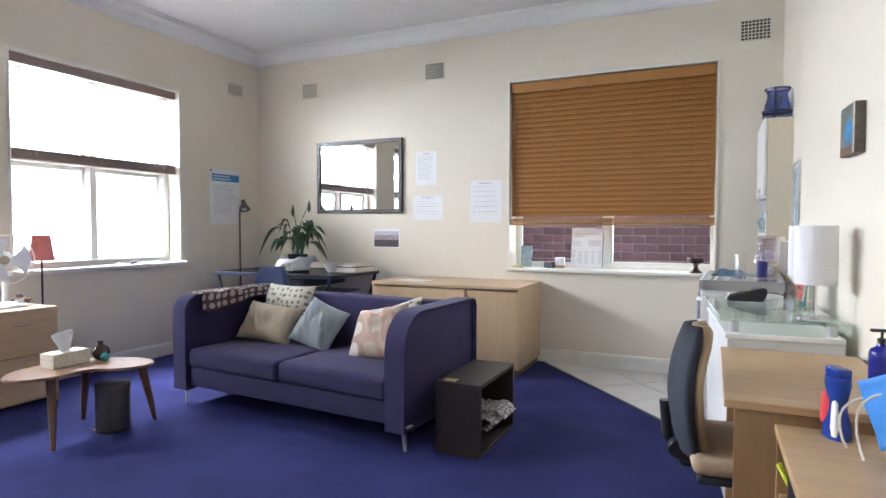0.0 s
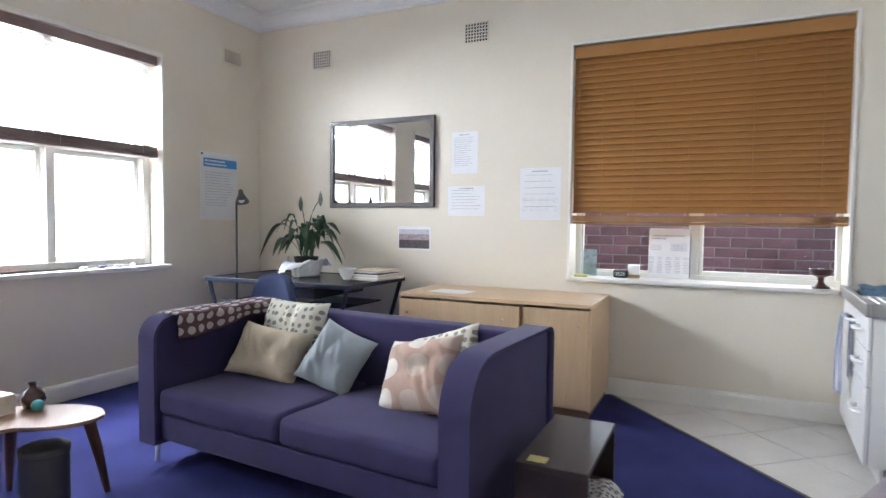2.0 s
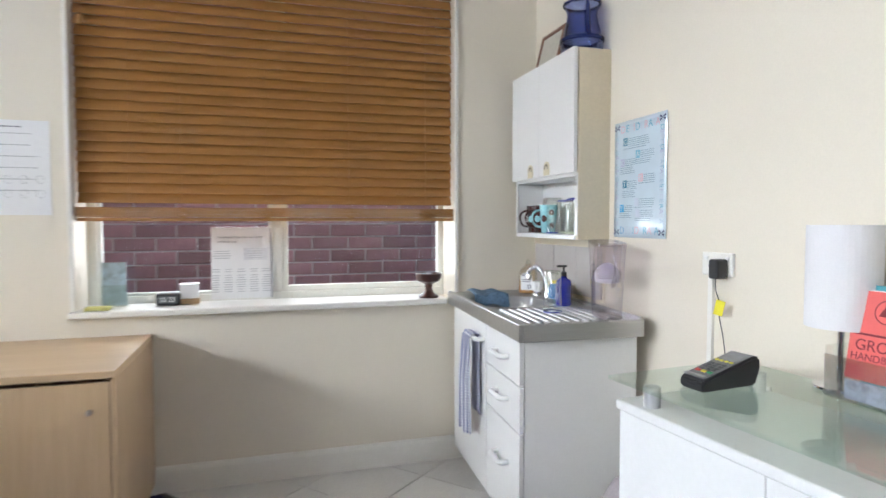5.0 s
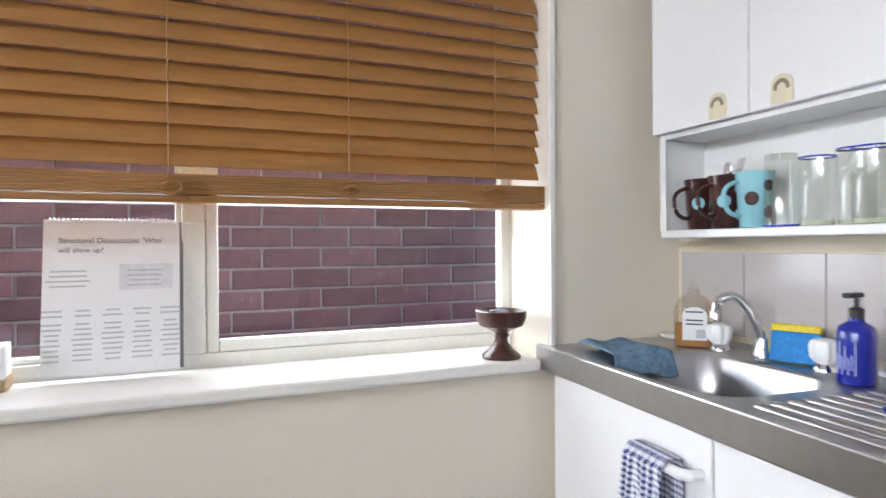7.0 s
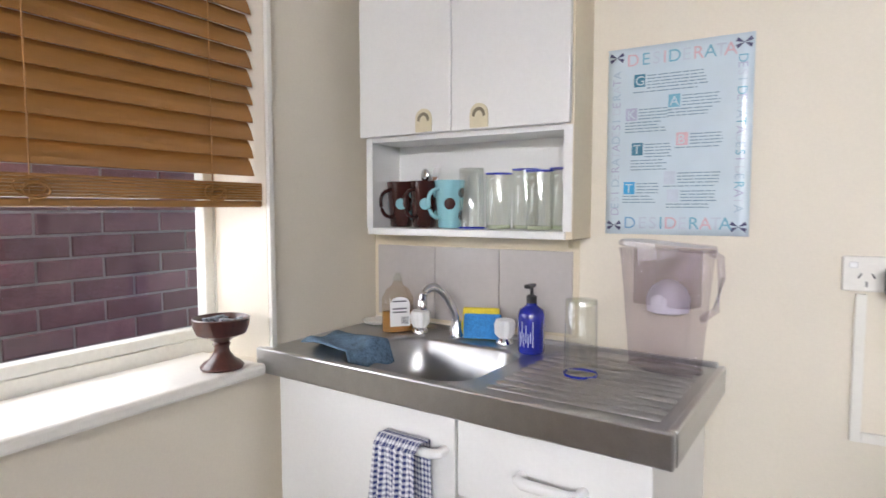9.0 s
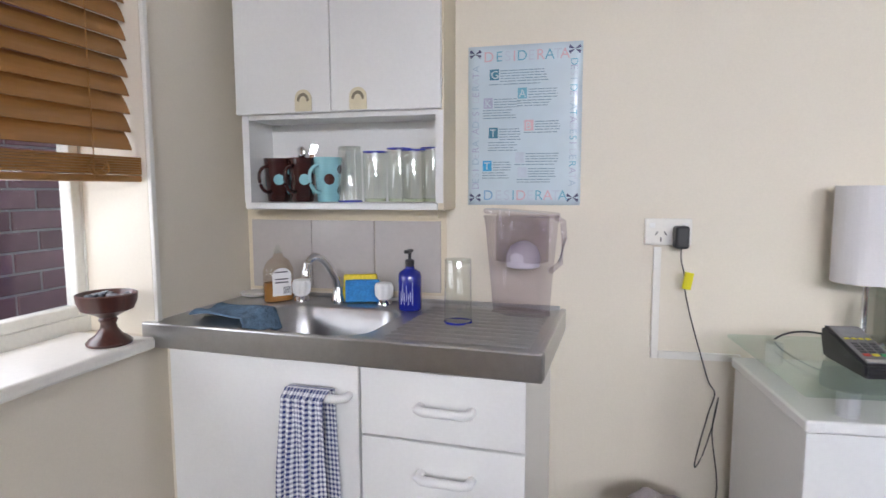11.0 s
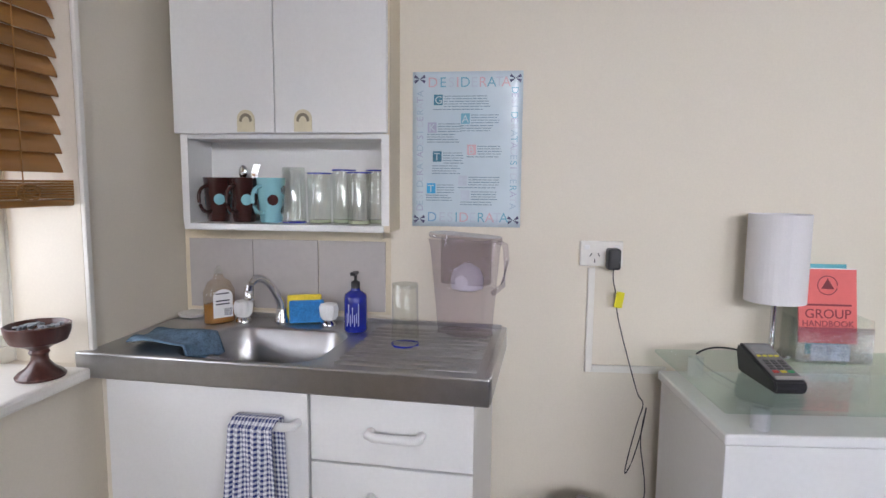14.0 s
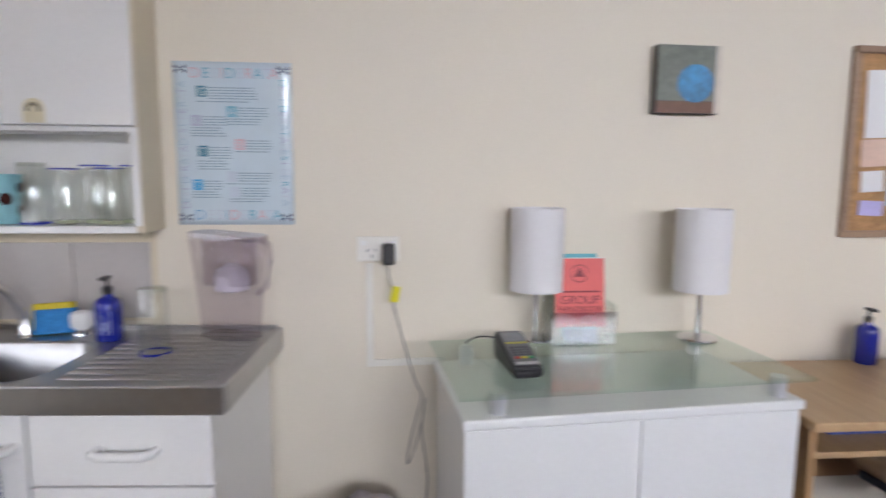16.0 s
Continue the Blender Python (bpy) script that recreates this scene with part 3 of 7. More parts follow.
def pillow(name, w, h, t, m, material, label, pinch=0.07):
    """A stuffed square cushion with pinched corners and a seam, standing at the pose m."""
    n = 34

    def f(side):
        def g(u, v):
            a, b = 2 * u - 1, 2 * v - 1
            x = w / 2 * a * (1 - pinch * (1 - b * b) * abs(a))
            y = h / 2 * b * (1 - pinch * (1 - a * a) * abs(b))
            z = side * t / 2 * (max(0.0, 1 - a ** 4) ** 0.6) * (max(0.0, 1 - b ** 4) ** 0.6)
            q = noise.noise(Vector((x * 9 + w * 31, y * 9 + side * 3, h * 17))) * 0.034 * (1 - a * a) * (1 - b * b)
            q += side * 0.026 * abs(noise.noise(Vector((x * 20 + y * 9 + w * 50, y * 7 - x * 3, h * 40)))) * (1 - a ** 6) * (1 - b ** 6)
            c = 0.006 * math.sin(12 * (a + b)) * (a * a * b * b)
            return Vector((x, y, z + q + c))
        return g
    bm = bmesh.new()
    grid(n, n, f(1), bm)
    grid(n, n, f(-1), bm)
    bmesh.ops.remove_doubles(bm, verts=bm.verts[:], dist=1e-4)
    ob = mesh(name, bm, material, smooth=True)
    ob.matrix_world = m
    return tagged(ob, label, "cushion", "cushions on the sofa")


SPOT = dots("spotted_cloth", (0.55, 0.53, 0.44), (0.20, 0.19, 0.16), 22, 0.28, 0.5)
BIGC = dots("circle_cloth", (0.36, 0.245, 0.185), (0.55, 0.50, 0.44), 6.6, 0.35, 0.25, third=(0.42, 0.34, 0.27))
BIGD = dots("circle_cloth_olive", (0.40, 0.34, 0.25), (0.44, 0.37, 0.28), 5.0, 0.35, 0.3, third=(0.36, 0.30, 0.22))
SILVER = mat("pale_blue_cloth", (0.25, 0.285, 0.30), 0.7, vary=0.12, scale=6, fine=200, bump=0.2, sheen=0.3)
pillow("cushion", 0.45, 0.40, 0.13, pose(-1.282, 7.248, 0.607, 70, 0, -4), SPOT, "cream cushion with small dark spots, leaning on the sofa back")
pillow("cushion", 0.46, 0.30, 0.15, pose(-1.297, 7.084, 0.535, 58, 5, 2), BIGD, "crumpled olive and tan satin cushion", 0.1)
pillow("cushion", 0.32, 0.34, 0.12, pose(-0.891, 7.122, 0.538, 60, 20, 2), SILVER, "pale blue-grey plain satin cushion on the seat")
pillow("cushion", 0.42, 0.38, 0.12, pose(-0.312, 7.199, 0.54, 66, -18, -8), SPOT, "cream cushion with small dark spots, tilted in the corner")
pillow("cushion", 0.42, 0.38, 0.15, pose(-0.332, 6.987, 0.548, 58, -12, -10), BIGC, "rust and beige cushion with large pale circles", 0.1)

# throw over the arm
THROW = dots("throw_cloth", (0.085, 0.042, 0.047), (0.42, 0.38, 0.38), 1.0, 0.35, 0.0, uvs=(11, 4.6))


def throw():
    e = thing("throw_blanket", -1.658, 7.07, 0.735, -4, "brown throw with rows of pale circles over the sofa arm", "blanket")
    L, WD = 0.70, 0.28

    def f(u, v):
        y = -0.31 + L * u + 0.012 * noise.noise(Vector((u * 6, v * 5, 3)))
        s = v * WD
        zt = 0.0 - 0.03 * max(0.0, 0.08 - u)
        if s < 0.16:
            x, z = -0.07 + 0.008 * math.sin(u * 13) + s, 0.004 + 0.006 * math.sin(u * 22) * min(1.0, s * 20)
        else:
            x, z = 0.086 + 0.01 * math.sin(u * 18), -(s - 0.16) * (0.75 + 0.25 * math.sin(u * 5 + 1))
        return Vector((x, y, z + zt + 0.024))
    sheet("cloth", 40, 30, f, THROW, e, 0.008)


throw()


# ---------------------------------------------------------------- dark side cube with newspapers
def side_cube():
    e = thing("side_table", 0.365, 6.93, 0, 0, "dark brown open cube side table beside the sofa", "side table")
    a, b, h, t = 0.13, 0.29, 0.392, 0.022
    part("top", box(-a, a, -b, b, h - t, h, 0.003), WENGE, e)
    part("bottom", box(-a, a, -b + t, b - t, 0.0, t, 0.003), WENGE, e)
    part("side_panel", box(-a, a, -b, -b + t, 0, h - t, 0.003), WENGE, e)
    part("side_panel", box(-a, a, b - t, b, 0, h - t, 0.003), WENGE, e)
    part("back_panel", box(-a, -a + t, -b + t, b - t, t, h - t), WENGE, e)
    part("shelf", box(-a + t, a - 0.004, -b + t, b - t, 0.14, 0.155), WENGE, e)
    st = mesh("sticky_note", box(0.27, 0.34, 6.665, 6.72, h + 0.001, h + 0.0025), mat("yellow_note", (0.62, 0.55, 0.22), 0.7))
    tagged(st, "small yellow paper note on the dark side table", "note")


side_cube()
NEWS = dots("newsprint", (0.55, 0.53, 0.50), (0.10, 0.10, 0.11), 42, 0.33, 1.0)
for i in range(5):
    def f(u, v, i=i):
        x = -0.07 + u * 0.19
        return Vector((0.37 + x * 0.9 + 0.02 * i, 6.80 + v * 0.21 + 0.015 * i * (-1) ** i, 0.158 + 0.011 * i + 0.012 * math.sin(u * 5 + i) + (0.10 - 0.02 * i) * max(0, 0.35 - u) - 0.13 * max(0, u - 0.55) ** 1.3))
    tagged(sheet("newspaper", 10, 8, f, NEWS, None, 0.006), "folded printed newspaper spilling out of the side table", "newspaper", "newspapers in the side table")


# ---------------------------------------------------------------- coffee table and what stands on it
def coffee_table():
    e = thing("coffee_table", -1.80, 6.07, 0, 58, "kidney-shaped wooden coffee table with splayed dark legs", "coffee table")
    h = 0.387
    out = []
    for i in range(72):
        a = 2 * math.pi * i / 72
        r = 0.275 + 0.10 * math.cos(2 * a) - 0.03 * math.cos(a) - 0.035 * math.cos(3 * (a + 1.57))
        x, y = r * math.cos(a), r * math.sin(a)
        y += 0.05 * (1 - (x / 0.38) ** 2)
        out.append((x, y * 0.95))
    part("tabletop", prism(out, h - 0.016, h, bevel=0.004), WALNUT, e, "reddish wooden top with a paler grain")
    for (x, y), (fx, fy) in (((-0.18, -0.11), (-0.175, -0.28)), ((0.285, 0.01), (0.36, 0.012)), ((0.0, 0.15), (-0.02, 0.26))):
        bm = tube([(x, y, h - 0.017), (x * 0.4 + fx * 0.6, y * 0.4 + fy * 0.6, h * 0.42), (fx, fy, 0.0)], 0.02, 12, radii=[0.027, 0.02, 0.012])
        part("leg", bm, DARKLEG, e, smooth=True)
    return h


TH = coffee_table()
LEAFY = mat("leaf_print_card", (0.62, 0.56, 0.42), 0.6, vary=0.3, scale=40, fine=90, alt=(0.74, 0.72, 0.66))


def tissue_box():
    e = thing("tissue_box", -1.965, 6.045, TH, 93, "cream leaf-patterned tissue box with a white tissue pulled up", "tissue box")
    part("carton", box(-0.115, 0.115, -0.06, 0.06, 0.0, 0.085, 0.003), LEAFY, e)

    def f(u, v):
        a, r = u * 2 * math.pi, 0.024 + 0.036 * v + 0.008 * math.sin(3 * u * 6.28) * v
        return Vector((r * math.cos(a) * 1.1 - 0.012 * v, 0.45 * r * math.sin(a), 0.084 + 0.11 * v + 0.014 * v * math.sin(2 * a)))
    sheet("tissue", 24, 8, f, mat("tissue", (0.86, 0.87, 0.88), 0.9, vary=0.02), e, 0.001, "white paper tissue")


tissue_box()
BROWNG = mat("brown_glaze", (0.050, 0.022, 0.018), 0.15, vary=0.3, scale=9, fine=40, coat=0.5)
v = mesh("vase", lathe([(0.022, 0), (0.038, 0.008), (0.054, 0.04), (0.052, 0.062), (0.034, 0.085), (0.016, 0.096), (0.015, 0.104), (0.024, 0.114), (0.019, 0.112), (0.011, 0.10)], 32), BROWNG, smooth=True)
v.location = (-1.915, 6.235, TH)
tagged(v, "small round dark brown glazed vase on the coffee table", "vase")
bm = bmesh.new()
bmesh.ops.create_uvsphere(bm, u_segments=20, v_segments=14, radius=0.026)
v = mesh("ball", bm, mat("turquoise_glaze", (0.06, 0.33, 0.36), 0.35, vary=0.1), smooth=True)
v.location = (-1.845, 6.215, TH + 0.026)
tagged(v, "small turquoise ball beside the brown vase", "ball")


def pedal_bin():
    e = thing("pedal_bin", -1.69, 6.15, 0, -30, "small dark grey metal pedal bin", "bin")
    e.matrix_world = e.matrix_world @ Matrix.Diagonal((0.93, 0.93, 0.95, 1))
    g = mat("grey_lacquer", (0.075, 0.073, 0.072), 0.5, vary=0.06, metal=0.3)
    part("body", lathe([(0.098, 0.0), (0.1, 0.004), (0.1, 0.262), (0.098, 0.264)], 36), g, e, smooth=True)
    part("base_ring", lathe([(0.1015, 0.0), (0.1035, 0.003), (0.1035, 0.015), (0.1015, 0.017)], 36), BLACK, e)
    part("lid", lathe([(0.103, 0.266), (0.104, 0.27), (0.104, 0.288), (0.098, 0.296), (0.06, 0.302), (0.001, 0.304)], 36), g, e, smooth=True)
    part("pedal", box(-0.03, 0.03, -0.125, -0.095, 0.012, 0.018, 0.002, bm=box(-0.022, 0.022, -0.13, -0.12, 0.018, 0.03, 0.002)), CHROME, e, "chrome foot pedal")


pedal_bin()


# ---------------------------------------------------------------- sideboard by the window wall
def sideboard():
    e = thing("sideboard", -0.5225, 8.70, 0, 0, "pale beech veneer sideboard with one door slid forward", "sideboard")
    a, F, B, h = 0.6925, -0.35, 0.32, 0.738
    part("top", box(-a, a, F - 0.012, B, h - 0.025, h, 0.003), BEECH, e)
    part("plinth", box(-a + 0.02, a - 0.02, F + 0.04, B - 0.01, 0, 0.055), mat("plinth_board", (0.16, 0.10, 0.06), 0.6), e)
    for s in (-1, 1):
        x = s * (a - 0.009)
        part("side_panel", box(x - 0.009, x + 0.009, F, B, 0.055, h - 0.026, 0.002), BEECHV, e)
    part("back_panel", box(-a + 0.018, a - 0.018, B - 0.012, B - 0.002, 0.055, h - 0.026), BEECHV, e)
    part("bottom", box(-a + 0.018, a - 0.018, F + 0.02, B - 0.012, 0.055, 0.073), BEECHV, e)
    part("divider", box(0.215, 0.233, F + 0.025, B - 0.012, 0.073, h - 0.026), BEECHV, e)
    metal = mat("satin_knob", (0.45, 0.40, 0.33), 0.3, 1.0)

    def door(x0, x1, y, knobs):
        d = part("door", box(x0, x1, y - 0.018, y, 0.07, h - 0.04, 0.002), BEECHV, e)
        for kx in knobs:
            bm = turned(lathe([(0.004, 0), (0.005, 0.012), (0.010, 0.018), (0.010, 0.024), (0.006, 0.027)], 14), pose(kx, y - 0.018, h - 0.135, 90, 0, 0))
            part("knob", bm, metal, d, "small brushed metal knob")
    door(-a + 0.02, 0.222, F - 0.004, (-0.61, 0.11))
    door(0.243, a - 0.02, F + 0.016, (0.615,))
    pp = mesh("paper_sheet", box(-0.105, 0.105, -0.148, 0.148, 0.001, 0.002), PAPER)
    pp.matrix_world = pose(-0.90, 8.58, h, 0, 0, 84)
    tagged(pp, "loose white paper sheet on the sideboard", "paper")


sideboard()


# ---------------------------------------------------------------- glass desk in the corner
NAVY = mat("navy_metal", (0.012, 0.016, 0.035), 0.35, vary=0.1)
DESKG = clear("blue_grey_glass", (0.16, 0.22, 0.27), alpha=0.6)


def glass_desk():
    e = thing("glass_desk", -2.20, 8.53, 0, 0, "dark framed glass desk with slanting metal legs", "desk")
    a, b, h = 0.70, 0.42, 0.79
    bm = bmesh.new()
    for s in (-1, 1):
        box(-a, a, s * (b - 0.015) - 0.015, s * (b - 0.015) + 0.015, h - 0.035, h, 0.004, bm=bm)
        box(s * (a - 0.015) - 0.015, s * (a - 0.015) + 0.015, -b + 0.03, b - 0.03, h - 0.035, h, 0.004, bm=bm)
    part("desk_frame", bm, NAVY, e)
    part("glass_top", box(-a + 0.03, a - 0.03, -b + 0.03, b - 0.03, h - 0.014, h - 0.004), DESKG, e, "dark grey-blue glass top")
    for s in (-1, 1):
        for t in (-1, 1):
            part("leg", tube([(s * (a - 0.03), t * (b - 0.03), h - 0.036), (s * (a - 0.24), t * (b - 0.06), 0.0)], 0.017, 10), NAVY, e)
        part("foot_bar", tube([(s * (a - 0.236), -b + 0.06, 0.012), (s * (a - 0.236), b - 0.06, 0.012)], 0.012, 8), NAVY, e)
    part("lower_shelf", box(-a + 0.16, a - 0.16, -b + 0.1, b - 0.12, h - 0.20, h - 0.19), DESKG, e, "lower shelf of bluish glass")
    part("drawer_tray", box(-0.15, 0.35, -b + 0.08, b - 0.1, h - 0.13, h - 0.05, 0.004), NAVY, e)
    part("shelf_rail", tube([(-a + 0.1, -b + 0.09, h - 0.195), (a - 0.1, -b + 0.09, h - 0.195)], 0.011, 8), NAVY, e)


glass_desk()


def small_chair():
    e = thing("desk_chair", -1.86, 7.88, 0.0, 180, "low blue upholstered desk chair with a rounded back", "chair")
    blue = mat("blue_chair_cloth", (0.040, 0.058, 0.135), 0.85, vary=0.12, scale=6, fine=300, bump=0.25)

    def f(u, v):
        a = (u - 0.5) * 1.2
        w = 0.19 * (1 - 0.25 * max(0.0, v - 0.6) ** 1.2 * 2)
        return Vector((w * math.sin(a) / math.sin(0.6), 0.20 - 0.06 * (1 - math.cos(a)) * 3 * -1 - 0.12, 0.50 + 0.385 * v - 0.06 * (2 * u - 1) ** 4 * v))
    ob = sheet("backrest", 14, 10, f, blue, e, 0.05)
    part("seat", box(-0.21, 0.21, -0.33, 0.07, 0.42, 0.48, 0.025, 3), blue, e, smooth=True)
    part("column", lathe([(0.025, 0.08), (0.025, 0.42)], 14, 0, -0.13), BLACK, e)
    for i in range(5):
        q = math.radians(72 * i)
        part("leg", tube([(0, -0.13, 0.10), (0.24 * math.cos(q), -0.13 + 0.24 * math.sin(q), 0.05)], 0.016, 8), BLACK, e)
        part("caster", lathe([(0.022, 0.0), (0.025, 0.01), (0.025, 0.04), (0.02, 0.05)], 12, 0.25 * math.cos(q), -0.13 + 0.25 * math.sin(q)), BLACK, e)


small_chair()


# ---------------------------------------------------------------- sink bench
KX, KY = XR, YB


def round_rect(x0, x1, y0, y1, r, n=10):
    pts = []
    for cx, cy, a0 in ((x1 - r, y1 - r, 0), (x0 + r, y1 - r, 90), (x0 + r, y0 + r, 180), (x1 - r, y0 + r, 270)):
        for i in range(n):
            q = radians(a0 + 90 * i / (n - 1))
            pts.append((cx + r * math.cos(q), cy + r * math.sin(q)))
    return pts


def sink_unit():
    e = thing("sink_cabinet", KX, KY, 0, -93.3, "white laminate kitchen base cabinet under the sink", "cabinet")
    F = -0.477
    part("side_panel", box(0.085, 0.103, F + 0.02, -0.01, 0.09, 0.82), LAMIN, e)
    part("side_panel", box(1.002, 1.02, F + 0.02, -0.01, 0.09, 0.82), LAMIN, e)
    part("bottom", box(0.103, 1.002, F + 0.02, -0.01, 0.09, 0.108), LAMIN, e)
    part("back_panel", box(0.103, 1.002, -0.02, -0.01, 0.108, 0.82), LAMIN, e)
    part("kickboard", box(0.085, 1.015, F + 0.07, F + 0.085, 0.0, 0.09), LAMIN, e)
    part("filler_panel", box(0.004, 0.084, F + 0.06, F + 0.075, 0.0, 0.82), WALL, e)

    def handle(x, z, parent, w=0.11, dx=0.0):
        bm = tube([(x - w / 2, F, z), (x - w / 2, F - 0.024, z), (x - w / 2 + 0.014, F - 0.034, z), (x + w / 2 - 0.014, F - 0.034, z), (x + w / 2, F - 0.024, z), (x + w / 2, F, z)], 0.0105, 12)
        part("handle", bm, WHITEP, parent, "white plastic bow handle", smooth=True)
    d = part("door", box(0.087, 0.626, F, F + 0.018, 0.095, 0.818, 0.0025), LAMIN, e)
    handle(0.547, 0.742, d)
    for lo, hi, hz in ((0.653, 0.818, 0.735), (0.48, 0.648, 0.575), (0.095, 0.475, 0.33)):
        d = part("drawer_front", box(0.632, 1.022, F, F + 0.018, lo, hi, 0.0025), LAMIN, e)
        handle(0.842, hz, d, 0.12)
    return e


sink_unit()


def sink_top():
    e = thing("sink_bench", KX, KY, 0, -93.3, "stainless steel sink bench top with bowl and ribbed drainer", "sink")
    z, X0, X1, Y0, Y1 = 0.878, 0.016, 1.058, -0.492, -0.003
    bowl = round_rect(0.235, 0.625, -0.455, -0.13, 0.085)
    cx, cy = 0.43, -0.2925
    bm = bmesh.new()

    def outer(p):
        dx, dy = p[0] - cx, p[1] - cy
        k = min(((X1 if dx > 0 else X0) - cx) / dx if abs(dx) > 1e-6 else 9e9, ((Y1 if dy > 0 else Y0) - cy) / dy if abs(dy) > 1e-6 else 9e9)
        return (cx + dx * k, cy + dy * k)
    pts = bowl
    outr = [list(outer(p)) for p in pts]
    for c in ((X0, Y0), (X1, Y0), (X0, Y1), (X1, Y1)):
        i = min(range(len(outr)), key=lambda k: (outr[k][0] - c[0]) ** 2 + (outr[k][1] - c[1]) ** 2)
        outr[i] = list(c)
    n = len(pts)

    def ring(src, zz, shrink=0.0):
        vs = []
        for p in src:
            dx, dy = p[0] - cx, p[1] - cy
            L = math.hypot(dx, dy)
            vs.append(bm.verts.new((p[0] - dx / L * shrink, p[1] - dy / L * shrink, zz)))
        return vs
    rs = [ring(outr, z), ring(pts, z, -0.006), ring(pts, z - 0.002), ring(pts, z - 0.008, 0.006), ring(pts, z - 0.10, 0.016), ring(pts, z - 0.135, 0.03), ring(pts, z - 0.148, 0.06), ring(pts, z - 0.152, 0.14)]
    for a, b in zip(rs, rs[1:]):
        for i in range(n):
            bm.faces.new((a[i], a[(i + 1) % n], b[(i + 1) % n], b[i]))
    bm.faces.new(rs[-1])
    part("top_with_bowl", bm, STEEL, e)
    for p in e.children[-1].data.polygons:
        p.use_smooth = True
    bm = bmesh.new()
    box(X0, X1, Y0 - 0.002, Y0 + 0.016, z - 0.060, z + 0.005, 0.004, bm=bm)
    box(X1 - 0.014, X1 + 0.002, Y0 + 0.016, Y1, z - 0.060, z + 0.005, 0.004, bm=bm)
    box(X0, X1 - 0.014, Y1 - 0.012, Y1, z - 0.03, z + 0.012, 0.003, bm=bm)
    part("rim", bm, STEEL, e)
    for i in range(10):
        y = -0.43 + i * 0.038
        bm = turned(tube([(0.68, 0, 0), (0.69, 0, 0.003), (1.01, 0, 0.003), (1.02, 0, 0)], 0.010, 10), Matrix.Translation((0, y, z - 0.005)))
        part("drainer_rib", bm, STEEL, e, smooth=True)
    part("drain", lathe([(0.04, z - 0.151), (0.042, z - 0.147), (0.02, z - 0.149)], 24, cx, cy), CHROME, e, smooth=True)
    # tap and two handles on the back ledge
    t = thing("tap", KX - 0.11, KY - 0.372, z, 0, "chrome swan-neck sink tap", "tap")
    bm = lathe([(0.023, 0), (0.023, 0.012), (0.018, 0.026), (0.016, 0.05)], 20)
    pts = [(0, 0, 0.04), (-0.004, 0.006, 0.075), (-0.01, 0.014, 0.098)] + arc((-0.014, 0.02, 0.11), (-0.04, 0.052, 0.172), (-0.066, 0.07, 0.128), 14) + [(-0.068, 0.072, 0.105)]
    part("base", bm, CHROME, t, smooth=True)
    part("spout", tube(pts, 0.0122, 14), CHROME, t, smooth=True)
    part("nozzle", lathe([(0.0148, 0.086), (0.0148, 0.108), (0.0125, 0.113)], 16, -0.068, 0.072), CHROME, t, smooth=True)
    for yy in (-0.247, -0.52):
        k = thing("water_valve", KX - 0.108, KY + yy, z, 0, "white fluted tap handle on a chrome collar", "tap", "tap valves")
        part("collar", lathe([(0.024, 0), (0.024, 0.008), (0.015, 0.02)], 18), CHROME, k, smooth=True)
        bm = bmesh.new()
        rr = []
        for r, h in ((0.016, 0.018), (0.026, 0.03), (0.028, 0.055), (0.024, 0.066), (0.012, 0.07)):
            rr.append([bm.verts.new((r * (1 + 0.10 * math.cos(8 * q)) * math.cos(q), r * (1 + 0.10 * math.cos(8 * q)) * math.sin(q), h)) for q in [2 * math.pi * i / 48 for i in range(48)]])
        for a, b in zip(rr, rr[1:]):
            for i in range(48):
                bm.faces.new((a[i], a[(i + 1) % 48], b[(i + 1) % 48], b[i]))
        bm.faces.new(rr[-1])
        part("knob", bm, WHITEP, k, smooth=True)


sink_top()


